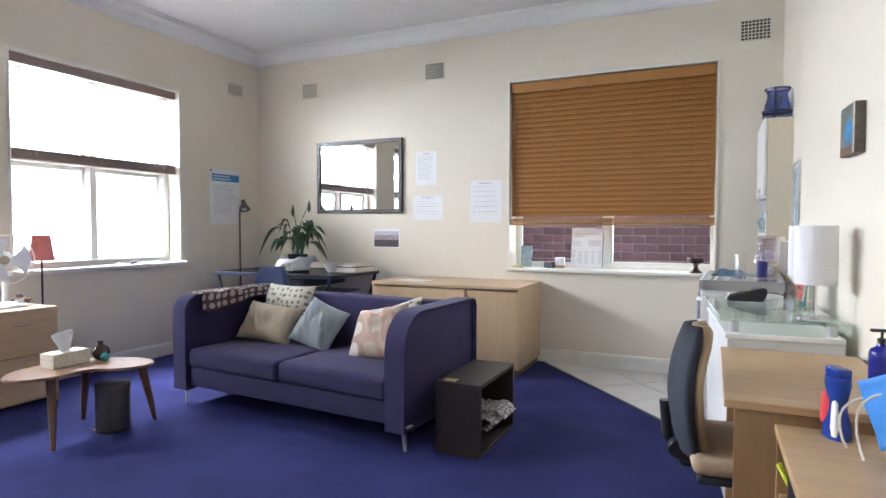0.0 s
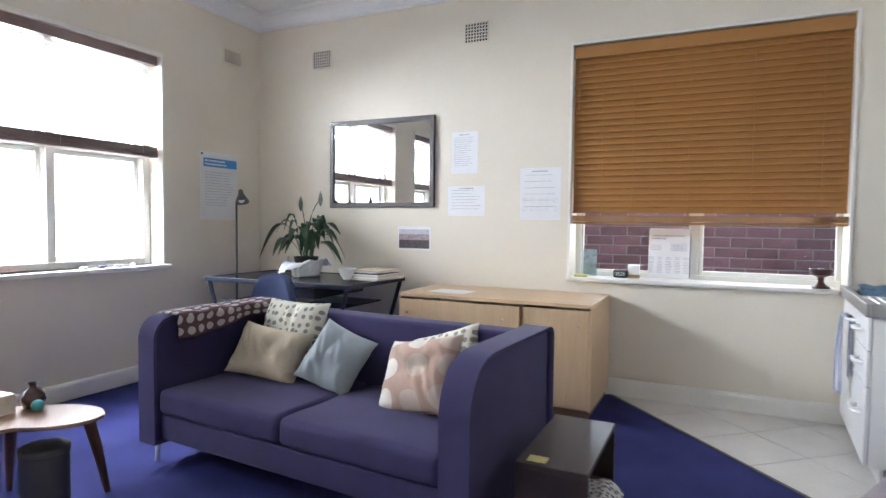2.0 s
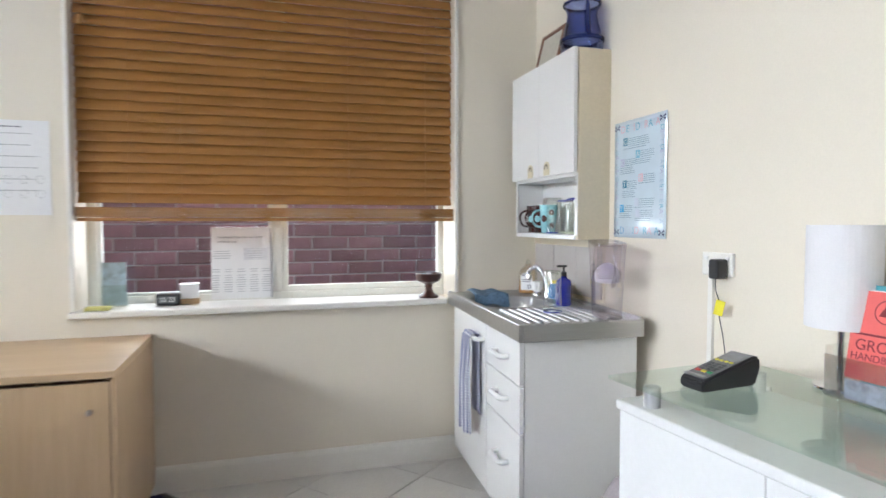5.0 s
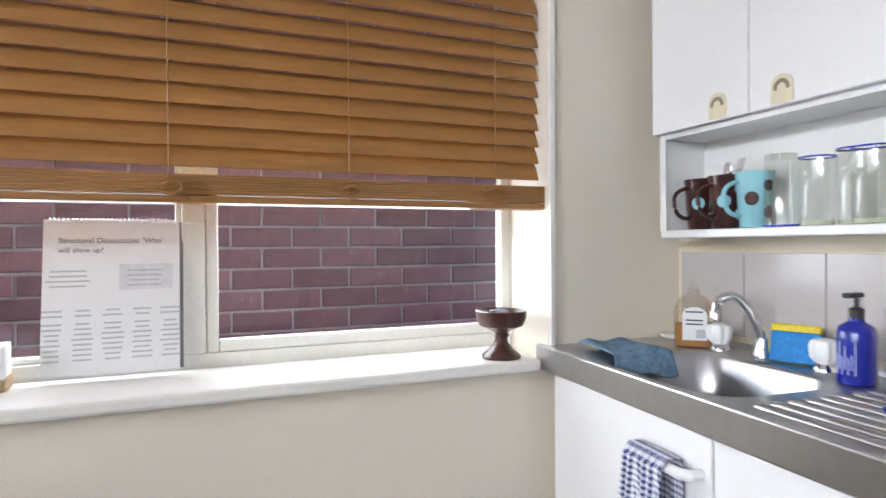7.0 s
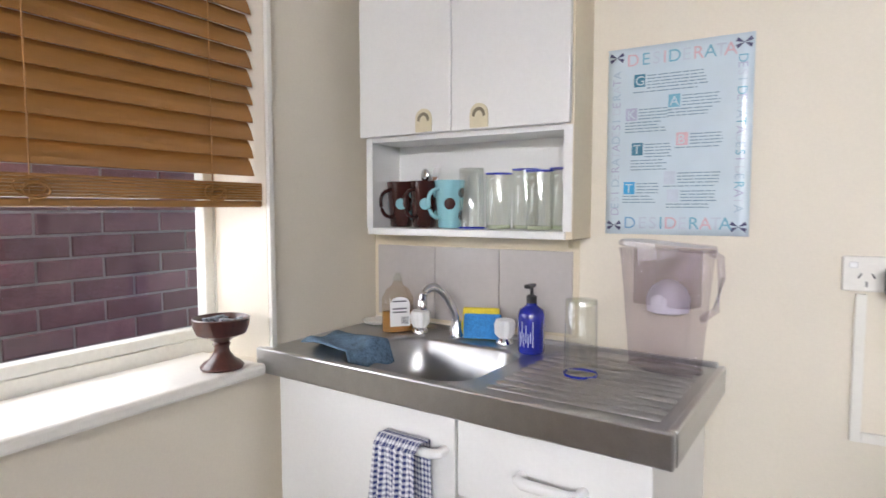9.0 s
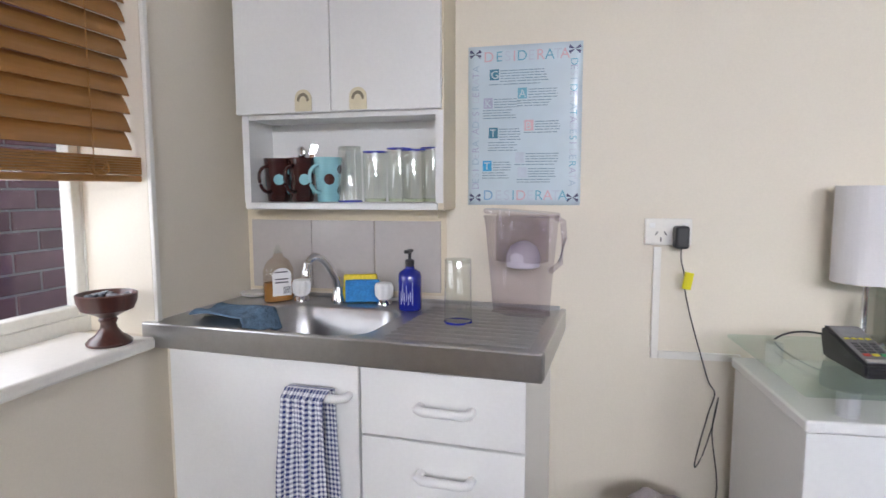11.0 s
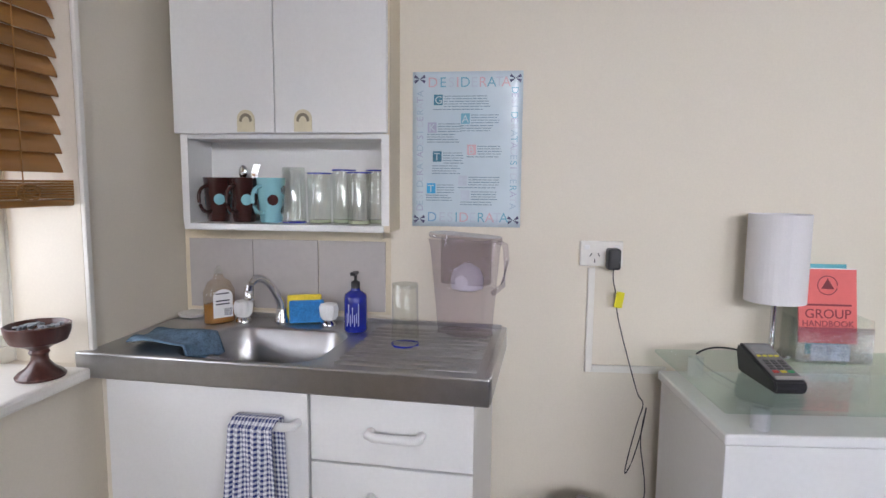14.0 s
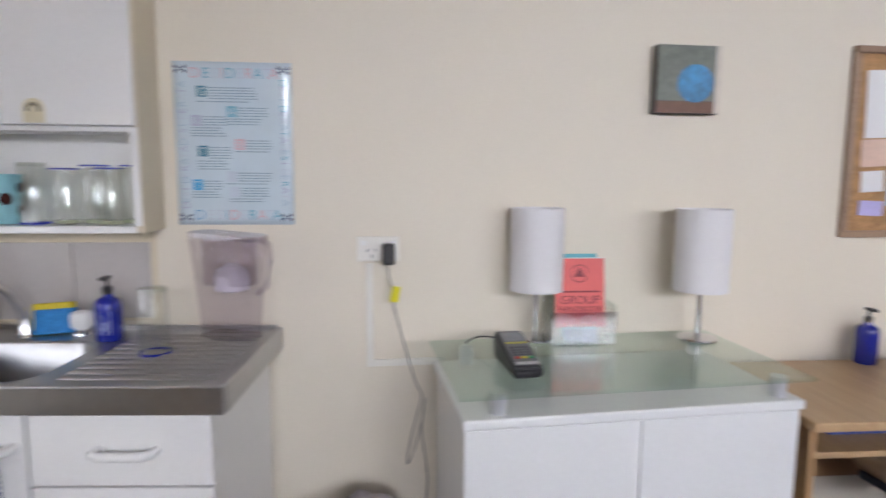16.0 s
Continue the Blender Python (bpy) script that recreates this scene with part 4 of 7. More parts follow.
def wall_cupboard():
    e = thing("wall_cupboard", KX, KY, 0, -90, "white wall cupboard with an open shelf for mugs below", "cupboard")
    x0, x1, F, zb, zm, zt = 0.088, 0.718, -0.15, 1.167, 1.453, 1.962
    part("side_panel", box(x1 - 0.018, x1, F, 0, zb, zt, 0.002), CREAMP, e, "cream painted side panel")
    part("side_panel", box(x0, x0 + 0.018, F, 0, zb, zt, 0.002), LAMIN, e)
    part("top", box(x0 + 0.018, x1 - 0.018, F, 0, zt - 0.018, zt), LAMIN, e)
    part("bottom", box(x0 + 0.018, x1 - 0.018, F - 0.006, 0, zb, zb + 0.02, 0.003), LAMIN, e)
    part("shelf", box(x0 + 0.018, x1 - 0.018, F, 0, zm - 0.018, zm), LAMIN, e)
    part("back_panel", box(x0 + 0.018, x1 - 0.018, -0.008, -0.002, zb + 0.02, zt - 0.018), LAMIN, e)
    part("face_strip", box(x0, x0 + 0.022, F - 0.003, F - 0.0005, zb + 0.02, zm - 0.006), LAMIN, e)
    part("face_strip", box(x1 - 0.024, x1 - 0.002, F - 0.003, F - 0.0005, zb + 0.02, zm - 0.006), LAMIN, e)
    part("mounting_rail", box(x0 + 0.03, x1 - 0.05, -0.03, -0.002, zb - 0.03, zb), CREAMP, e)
    xm = (x0 + x1) / 2 - 0.015
    cup = mat("cream_pull", (0.66, 0.60, 0.42), 0.5, vary=0.05)
    for a, b, hx in ((x0 - 0.008, xm - 0.0015, xm - 0.085), (xm + 0.0015, x1 - 0.004, xm + 0.085)):
        d = part("door", box(a, b, F - 0.022, F - 0.004, zm - 0.004, zt + 0.004, 0.0025), LAMIN, e)
        pts = [(hx - 0.026, zm), (hx + 0.026, zm), (hx + 0.026, zm + 0.032)] + [(hx + 0.026 * math.cos(q), zm + 0.036 + 0.026 * math.sin(q)) for q in [math.pi * i / 10 for i in range(1, 10)]] + [(hx - 0.026, zm + 0.032)]
        bm = turned(prism(pts, 0, 0.003), Matrix(((1, 0, 0, 0), (0, 0, -1, F - 0.0225), (0, 1, 0, 0), (0, 0, 0, 1))))
        pl = part("pull_plate", bm, cup, d, "cream plastic finger pull")
        pts = [(hx + r * math.cos(q), zm + 0.042 + 1.25 * r * math.sin(q)) for r, q in [(0.019, math.pi * i / 12) for i in range(13)] + [(0.019, -0.4), (0.019, math.pi + 0.4)]]
        hol = [(hx + 0.019 * math.cos(q), zm + 0.030 + 0.022 * math.sin(q)) for q in [math.pi * i / 12 for i in range(13)]]
        inner = [(hx + 0.012 * math.cos(q), zm + 0.027 + 0.016 * math.sin(q)) for q in [math.pi * i / 12 for i in range(12, -1, -1)]]
        bm = turned(prism(hol + inner, 0, 0.0012), Matrix(((1, 0, 0, 0), (0, 0, -1, F - 0.0255), (0, 1, 0, 0), (0, 0, 0, 1))))
        part("finger_slot", bm, mat("slot_shadow", (0.22, 0.19, 0.13), 0.8), d)
    return e


wall_cupboard()
SPLASH = mat("grey_wall_tile", (0.47, 0.44, 0.42), 0.18, vary=0.03, scale=4, fine=60)
tiles = thing("splashback", KX, KY, 0.903, -90, "three plain grey glazed wall tiles behind the sink", "tiles", kind="structure")
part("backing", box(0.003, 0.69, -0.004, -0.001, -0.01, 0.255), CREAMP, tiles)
for i in range(3):
    part("tile", box(0.02 + i * 0.2185, 0.02 + i * 0.2185 + 0.2155, -0.011, -0.003, 0, 0.224, 0.0015), SPLASH, tiles)


# ---------------------------------------------------------------- white glass-topped counter
def counter():
    e = thing("reception_counter", 1.827, 7.061, 0, -85, "white counter with a green glass top on steel standoffs", "counter")
    a, b = 0.44, 0.225
    top = 0.768
    side = mat("counter_white", (0.80, 0.81, 0.80), 0.25, vary=0.02, scale=3, fine=80)
    part("counter_top", box(-a - 0.008, a, -b, b, top - 0.026, top, 0.005), side, e)
    part("carcass", box(-a + 0.004, a - 0.012, -b + 0.03, b, 0.0, top - 0.027), side, e)
    for x0, x1 in ((-a - 0.002, -0.0015), (0.0015, a - 0.006)):
        part("door", box(x0, x1, -b + 0.010, -b + 0.029, 0.03, top - 0.03, 0.002), side, e)
    g = part("glass_top", box(-a - 0.02, a + 0.012, -b - 0.018, b + 0.004, 0.821, 0.831, 0.003, 2), GREENG, e, "frosted green glass sheet")
    for x in (-a + 0.085, a - 0.05):
        for y in (-b + 0.04, b - 0.04):
            part("standoff", lathe([(0.0, top), (0.021, top + 0.0005), (0.021, 0.8205), (0.0, 0.821)], 22, x, y, cap=False), mat("satin_aluminium", (0.62, 0.63, 0.65), 0.4, 0.6, vary=0.04), e, "satin metal standoff", smooth=False)


counter()


# ---------------------------------------------------------------- desk, low shelf unit and office chair
def work_desk():
    e = thing("office_desk", 1.872, 6.155, 0, -90, "light oak veneer office desk against the wall", "desk")
    w, b, h = 0.43, 0.25, 0.712
    part("desktop", box(-w, w, -b, b - 0.003, h - 0.025, h, 0.004), OAK, e)
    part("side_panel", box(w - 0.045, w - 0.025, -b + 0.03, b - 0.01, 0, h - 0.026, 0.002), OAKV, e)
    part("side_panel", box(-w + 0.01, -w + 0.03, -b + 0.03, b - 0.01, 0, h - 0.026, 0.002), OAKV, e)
    part("shelf", box(-w + 0.031, w - 0.046, -b + 0.06, b - 0.02, h - 0.125, h - 0.108, 0.002), OAK, e)
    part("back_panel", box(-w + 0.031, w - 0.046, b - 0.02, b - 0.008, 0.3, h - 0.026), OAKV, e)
    bk = mesh("notebook", box(1.78, 1.95, 6.24, 6.42, 0.6045, 0.6245, 0.003), mat("blue_cover", (0.04, 0.07, 0.25), 0.5))
    tagged(bk, "dark blue notebook lying on the desk shelf", "notebook")


work_desk()


def low_unit():
    e = thing("low_bookcase", 1.945, 5.205, 0, -90, "light oak open low bookcase against the wall", "bookcase")
    w, b, h = 0.51, 0.19, 0.66
    part("top", box(-w, w, -b, b, h - 0.022, h, 0.003), OAK, e)
    for s in (-1, 1):
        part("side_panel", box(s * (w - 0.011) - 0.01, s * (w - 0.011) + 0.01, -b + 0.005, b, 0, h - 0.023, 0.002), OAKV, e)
    part("shelf", box(-w + 0.022, w - 0.022, -b + 0.012, b - 0.01, 0.45, 0.468), OAK, e)
    part("shelf", box(-w + 0.022, w - 0.022, -b + 0.012, b - 0.01, 0.26, 0.278), OAK, e)
    part("shelf", box(-w + 0.022, w - 0.022, -b + 0.012, b - 0.01, 0.05, 0.068), OAK, e)
    part("back_panel", box(-w + 0.022, w - 0.022, b - 0.009, b - 0.002, 0.05, h - 0.023), OAKV, e)


low_unit()
CHAIRB = mat("charcoal_shell", (0.020, 0.024, 0.036), 0.8, vary=0.1, scale=10, fine=200, bump=0.1)
CHAIRT = mat("tan_chair_cloth", (0.42, 0.31, 0.20), 0.85, vary=0.1, scale=8, fine=300, bump=0.3)


def office_chair():
    e = thing("office_chair", 1.655, 6.0, 0, -84, "swivel office chair, tan cloth front and dark shell back", "chair")
    H0, H1 = 0.47, 0.895

    def shell(off, thickn, w0):
        def f(u, v):
            z = H0 + (H1 - H0) * v
            w = w0 * (0.78 + 0.22 * math.sin(math.pi * min(1, v * 1.25))) * (1 if v < 0.8 else math.sqrt(max(0.06, 1 - ((v - 0.8) / 0.2) ** 2 * 0.75)))
            a = 2 * u - 1
            y = -0.15 - 0.05 * math.sin(math.pi * v * 0.9) + 0.05 * a * a + 0.03 * v + off
            return Vector((a * w, y, z))
        return f
    sheet("backrest_shell", 14, 16, shell(-0.022, 0, 0.205), CHAIRB, e, 0.022, "dark plastic shell of the back")
    sheet("backrest_pad", 14, 16, shell(0.006, 0, 0.188), CHAIRT, e, 0.024, "tan cloth back pad")
    bm = box(-0.22, 0.22, -0.14, 0.27, 0.445, 0.505, 0.028, 4)
    part("seat", bm, CHAIRT, e, "tan cloth seat", smooth=True)
    part("seat_shell", box(-0.205, 0.205, -0.125, 0.255, 0.415, 0.444, 0.012, 3), CHAIRB, e, smooth=True)
    part("back_bracket", tube([(0, -0.215, 0.62), (0, -0.205, 0.50), (0, -0.15, 0.41), (0, 0.0, 0.40)], 0.018, 10), BLACK, e)
    bm = turned(lathe([(0.028, -0.02), (0.034, -0.015), (0.034, 0.015), (0.028, 0.02)], 18), pose(0.04, -0.17, 0.47, 0, 90, 0))
    part("adjuster_knob", bm, BLACK, e)
    part("column", lathe([(0.028, 0.09), (0.028, 0.25), (0.02, 0.25), (0.02, 0.415)], 16, 0, 0.06), BLACK, e)
    for i in range(5):
        q = math.radians(72 * i + 20)
        p = (0.26 * math.cos(q), 0.06 + 0.26 * math.sin(q))
        part("leg", tube([(0, 0.06, 0.10), (p[0], p[1], 0.065)], 0.018, 8, radii=[0.024, 0.015]), BLACK, e)
        part("caster", turned(lathe([(0.018, -0.022), (0.027, -0.018), (0.027, 0.018), (0.018, 0.022)], 14), pose(p[0], p[1], 0.027, 0, 90, 72 * i)), BLACK, e)


office_chair()


# ---------------------------------------------------------------- chest of drawers by the west wall
def chest():
    e = thing("chest_of_drawers", -2.868, 5.85, 0, 90, "pale wood low chest of two wide drawers", "drawers")
    a, F, B, h = 0.55, -0.262, 0.262, 0.667
    part("top", box(-a, a, F - 0.008, B, h - 0.022, h, 0.003), BEECHY, e)
    for s in (-1, 1):
        part("side_panel", box(s * (a - 0.01) - 0.009, s * (a - 0.01) + 0.009, F, B, 0, h - 0.023, 0.002), BEECHV, e)
    part("carcass", box(-a + 0.02, a - 0.02, F + 0.022, B - 0.004, 0.03, h - 0.023), BEECHV, e)
    for lo, hi in ((0.355, 0.640), (0.04, 0.35)):
        d = part("drawer_front", box(-a + 0.004, a - 0.004, F - 0.001, F + 0.02, lo, hi, 0.002), BEECHY, e)
        for x in (-0.27, 0.30):
            z = hi - 0.075
            part("handle", tube([(x - 0.05, F, z), (x - 0.045, F - 0.016, z)] + arc((x - 0.04, F - 0.02, z), (x, F - 0.026, z), (x + 0.04, F - 0.02, z), 6) + [(x + 0.045, F - 0.016, z), (x + 0.05, F, z)], 0.005, 8), CHROME, d, "thin steel bow handle", smooth=True)


BEECHY = wood("beech_veneer_long", (0.60, 0.43, 0.255), (0.53, 0.37, 0.215), 0)
chest()

# ---------------------------------------------------------------- on the walls
def on_north(name, x, z, label, category, group=""):
    return thing(name, x, YB, z, 0, label, category, group)


def on_east(name, y, z, label, category, group=""):
    return thing(name, xr(y), y, z, -90 + (2.9 if y < 8 else 0), label, category, group)


def on_west(name, y, z, label, category, group=""):
    return thing(name, XL, y, z, 90, label, category, group)


def bars(parent, rows, material, x0, x1, y=-0.0032, h=0.004, seed=1, ragged=0.35, gap=0.006):
    """Unreadable printed lines."""
    rnd = random.Random(seed)
    bm = bmesh.new()
    for z in rows:
        x = x0
        end = x1 - rnd.uniform(0, ragged) * (x1 - x0)
        while x < end:
            w = rnd.uniform(0.008, 0.03)
            box(x, min(x + w, end), y - 0.0004, y, z - h / 2, z + h / 2, bm=bm)
            x += w + gap
    ob = part("printed_line", bm, material, parent)
    ob["kind"] = "stuff"
    return ob


MIRROR = bpy.data.materials.new("mirror_silver")
MIRROR.use_nodes = True
mb = MIRROR.node_tree.nodes["Principled BSDF"]
mb.inputs["Base Color"].default_value, mb.inputs["Metallic"].default_value, mb.inputs["Roughness"].default_value = (0.86, 0.88, 0.88, 1), 1.0, 0.015
e = on_north("mirror", -1.786, 1.752, "rectangular wall mirror in a dark wooden frame", "mirror")
w, h, f = 0.5225, 0.38, 0.042
DFRAME = wood("dark_frame", (0.050, 0.035, 0.030), (0.032, 0.022, 0.02), 0)
bm = bmesh.new()
for s in (-1, 1):
    box(-w, w, -0.035, -0.004, s * (h - f / 2) - f / 2, s * (h - f / 2) + f / 2, 0.005, bm=bm)
    box(s * (w - f / 2) - f / 2, s * (w - f / 2) + f / 2, -0.034, -0.004, -h + f, h - f, 0.005, bm=bm)
part("mirror_frame", bm, DFRAME, e)
part("mirror_glass", box(-w + f - 0.004, w - f + 0.004, -0.018, -0.012, -h + f - 0.004, h - f + 0.004), MIRROR, e)
part("backing", box(-w + 0.01, w - 0.01, -0.011, -0.002, -h + 0.01, h - 0.01), BLACK, e)


def note(x, z, w, h, label, seed, rows=12, tilt=0.0, title=True):
    e = on_north("pinned_note", x, z, label, "notice", "paper notices on the wall")
    e.matrix_world = e.matrix_world @ pose(0, 0, 0, 0, tilt, 0)

    def f(u, v):
        return Vector(((u - 0.5) * w, -0.003 - 0.006 * max(0, v - 0.7) * abs(2 * u - 1) - 0.004 * max(0.0, 0.2 - v), (v - 0.5) * h))
    for p in sheet("paper", 6, 8, f, PAPER, e, 0.0006).data.polygons:
        p.use_smooth = False
    bars(e, [h * 0.36 - i * h * 0.72 / rows for i in range(rows)], INK, -w * 0.38, w * 0.38, -0.0042, 0.003, seed)
    if title:
        bars(e, [h * 0.43], DINK, -w * 0.2, w * 0.2, -0.0042, 0.005, seed + 9, 0.1)
    return e


note(-1.003, 1.812, 0.232, 0.335, "white printed sheet taped to the wall", 3, 14)
note(-0.985, 1.422, 0.325, 0.24, "glossy white landscape sheet on the wall", 5, 7)
n3 = note(-0.371, 1.473, 0.32, 0.40, "white notice with text and small diagrams", 7, 6)
for i in range(5):
    for j in range(2):
        cx, cz = -0.12 + i * 0.06, -0.05 - j * 0.06
        part("diagram", tube([(cx + 0.014 * math.cos(q), -0.0045, cz + 0.018 * math.sin(q)) for q in [k * math.pi / 5 for k in range(10)]], 0.0008, 4), INK, n3)
e = on_north("photo_print", -1.46, 1.111, "small landscape photo print with white border", "photo")
part("paper", box(-0.157, 0.157, -0.003, -0.001, -0.10, 0.10), PAPER, e)
part("dark_band", box(-0.145, 0.145, -0.0036, -0.003, -0.085, -0.015), mat("photo_dark", (0.06, 0.035, 0.04), 0.3, vary=0.6, scale=25, fine=90), e)
part("middle_band", box(-0.145, 0.145, -0.0036, -0.003, -0.015, 0.035), mat("photo_mid", (0.30, 0.24, 0.25), 0.3, vary=0.5, scale=30, fine=90), e)
part("sky_band", box(-0.145, 0.145, -0.0036, -0.003, 0.035, 0.075), mat("photo_sky", (0.50, 0.48, 0.52), 0.3, vary=0.2, scale=20, fine=60), e)

e = on_west("poster", 8.515, 1.546, "white health information poster with a blue heading band", "poster")
part("paper", box(-0.213, 0.213, -0.003, -0.001, -0.295, 0.295), PAPER, e)
part("heading_band", box(-0.175, 0.205, -0.0036, -0.003, 0.165, 0.24), mat("poster_blue", (0.04, 0.22, 0.52), 0.5), e)
bars(e, [0.218, 0.188], PAPER, -0.16, 0.12, -0.004, 0.014, 2, 0.2)
bars(e, [0.12 - i * 0.024 for i in range(13)], mat("pale_ink", (0.45, 0.52, 0.55), 0.7), -0.16, 0.17, -0.0036, 0.007, 4, 0.25)
part("emblem", box(-0.20, -0.18, -0.0036, -0.003, 0.262, 0.283), DINK, e)
e = on_west("poster", 6.17, 1.25, "faded pink poster on the pier between the windows", "poster")
part("paper", box(-0.15, 0.15, -0.003, -0.001, -0.26, 0.26), mat("pink_paper", (0.62, 0.36, 0.38), 0.6, vary=0.1), e)
part("border", box(-0.13, 0.13, -0.0036, -0.003, -0.2, -0.12), mat("poster_grey", (0.45, 0.40, 0.45), 0.6), e)

# laminated poem sheet beside the cupboard
LAM = mat("laminated_sheet", (0.60, 0.70, 0.76), 0.12, vary=0.04, scale=6, fine=14, bump=0.35, coat=0.6)
e = on_east("poem_poster", 8.106, 1.412, "pale blue laminated poem sheet with lettered border", "poster")
W2, H2 = 0.166, 0.233
sh = sheet("paper", 14, 18, lambda u, v: Vector(((u - 0.5) * 2 * W2, -0.004 - 0.0012 * noise.noise(Vector((u * 7, v * 9, 0.3))), (v - 0.5) * 2 * H2)), LAM, e, 0.0008)
COLS = [mat("ink_teal", (0.17, 0.42, 0.54), 0.5), mat("ink_rose", (0.66, 0.43, 0.48), 0.5), mat("ink_blue", (0.20, 0.40, 0.60), 0.5), mat("ink_pale", (0.37, 0.50, 0.60), 0.5)]
VERSE = mat("verse_ink", (0.22, 0.32, 0.39), 0.6)
COLS += [mat("ink_faint", (0.52, 0.58, 0.66), 0.5), mat("ink_deep_teal", (0.05, 0.20, 0.30), 0.5), mat("ink_bright_blue", (0.04, 0.36, 0.66), 0.5), mat("ink_lilac", (0.42, 0.44, 0.58), 0.5)]
SPACING = (-0.120, -0.084, -0.058, -0.034, -0.022, 0.010, 0.034, 0.059, 0.083, 0.102)
for z, tones in ((H2 - 0.046, (1, 0, 4, 1, 0, 4, 1, 0, 4, 1)), (-H2 + 0.015, (2, 4, 4, 0, 1, 4, 0, 1, 4, 0))):
    for ch, x, c in zip("DESIDERATA", SPACING, tones):
        words(ch, 0.042, x, -0.0074, z, 90, 0, 0, COLS[c], e, 'LEFT', "letter")
for i, ch in enumerate("DESIDERATADESIDERATA"):
    words(ch, 0.029, -W2 + 0.033, -0.0074, -H2 + 0.046 + i * 0.0182, 90, -90, 0, COLS[(7, 3, 4)[i % 3]], e, 'LEFT', "letter")
    words(ch, 0.029, W2 - 0.033, -0.0074, H2 - 0.046 - i * 0.0182, 90, 90, 0, COLS[(0, 7, 4, 3)[i % 4]], e, 'LEFT', "letter")
BFLY = mat("butterfly_ink", (0.06, 0.06, 0.14), 0.5)
for cx in (-W2 + 0.022, W2 - 0.022):
    for cz in (-H2 + 0.022, H2 - 0.022):
        bm = bmesh.new()
        for s in (-1, 1):
            for k in (-1, 1):
                bm.faces.new([bm.verts.new(p) for p in ((cx, -0.0070, cz), (cx + s * 0.014, -0.0070, cz + k * 0.013), (cx + s * 0.018, -0.0070, cz + k * 0.004))])
        part("butterfly_mark", bm, BFLY, e)
# verses: left edge, top, initial, its tone, right edge, lines beside and below the initial
VERSES = ((-0.101, 0.165, "G", 5, 0.072, 5, 1), (-0.018, 0.109, "A", 0, 0.098, 4, 3), (-0.119, 0.083, "K", 7, -0.012, 4, 4), (0.002, 0.016, "B", 1, 0.108, 4, 1),
          (-0.103, -0.004, "T", 5, -0.008, 5, 4), (-0.024, -0.077, "", 4, 0.106, 4, 1), (-0.121, -0.101, "T", 6, -0.032, 4, 3), (-0.016, -0.121, "", 4, 0.098, 4, 2))
for k, (bx, bz, ch, c, right, beside, below) in enumerate(VERSES):
    sq = part("initial", box(bx, bx + 0.027, -0.0072, -0.0064, bz - 0.031, bz), COLS[c], e)
    if ch:
        words(ch, 0.032, bx + 0.003, -0.0076, bz - 0.027, 90, 0, 0, LAM, sq, 'LEFT', "letter")
    bars(e, [bz - 0.005 - i * 0.0076 for i in range(beside)], VERSE, bx + 0.031, right, -0.0070, 0.0026, 20 + k, 0.10, 0.0022)
    bars(e, [bz - 0.006 - (beside + i) * 0.0076 for i in range(below)], VERSE, bx - 0.002, right - 0.01, -0.0070, 0.0026, 40 + k, 0.2, 0.0022)

# power point, plug, lead and duct
e = on_east("power_point", 7.694, 1.104, "cream double power point on the wall", "socket")
part("plate", box(-0.064, 0.064, -0.012, 0, -0.038, 0.038, 0.004), GLOSSW, e)
part("switch", box(-0.052, -0.036, -0.016, -0.012, 0.012, 0.026, 0.002), WHITEP, e)
part("switch", box(0.036, 0.052, -0.016, -0.012, 0.012, 0.026, 0.002), WHITEP, e)
bm = bmesh.new()
for dx, dz, q in ((-0.012, -0.004, 30), (0.012, -0.004, -30), (0, -0.022, 0)):
    turned_box = box(-0.0015, 0.0015, -0.0128, -0.0118, -0.006, 0.006)
    turned(turned_box, pose(-0.02 + dx, 0, dz, 0, q, 0))
    me_tmp = bpy.data.meshes.new("tmp")
    turned_box.to_mesh(me_tmp)
    turned_box.free()
    bm.from_mesh(me_tmp)
    bpy.data.meshes.remove(me_tmp)
part("pin_slot", bm, BLACK, e)
e = on_east("plug_pack", 7.664, 1.095, "black plug pack with a thin lead and yellow tag", "plug")
part("body", box(-0.019, 0.019, -0.060, -0.013, -0.035, 0.028, 0.008, 3), BLACK, e)
lead = [(0, -0.045, -0.035), (0.001, -0.045, -0.07), (0.012, -0.04, -0.11), (0.014, -0.042, -0.15), (0.03, -0.04, -0.22), (0.06, -0.05, -0.33), (0.085, -0.05, -0.41), (0.10, -0.06, -0.44), (0.085, -0.06, -0.50), (0.06, -0.07, -0.60), (0.055, -0.06, -0.66), (0.075, -0.06, -0.62), (0.10, -0.06, -0.52), (0.11, -0.06, -0.45), (0.10, -0.05, -0.56), (0.12, -0.05, -0.72), (0.10, -0.05, -0.9), (0.09, -0.04, -1.15)]
sm = []
for a, b, c, d in zip([lead[0]] + lead, lead, lead[1:], lead[2:] + [lead[-1]]):
    a, b, c, d = Vector(a), Vector(b), Vector(c), Vector(d)
    for t in (0, 0.25, 0.5, 0.75):
        sm.append(0.5 * ((2 * b) + (c - a) * t + (2 * a - 5 * b + 4 * c - d) * t * t + (3 * b - a - 3 * c + d) * t ** 3))
part("lead", tube(sm, 0.0018, 7), BLACK, e, smooth=True)
part("tag", turned(box(-0.014, 0.014, -0.002, 0.002, -0.024, 0.024, 0.001), pose(0.02, -0.048, -0.125, 0, 12, 25)), mat("yellow_tag", (0.75, 0.68, 0.02), 0.6), e, "bright yellow test tag")
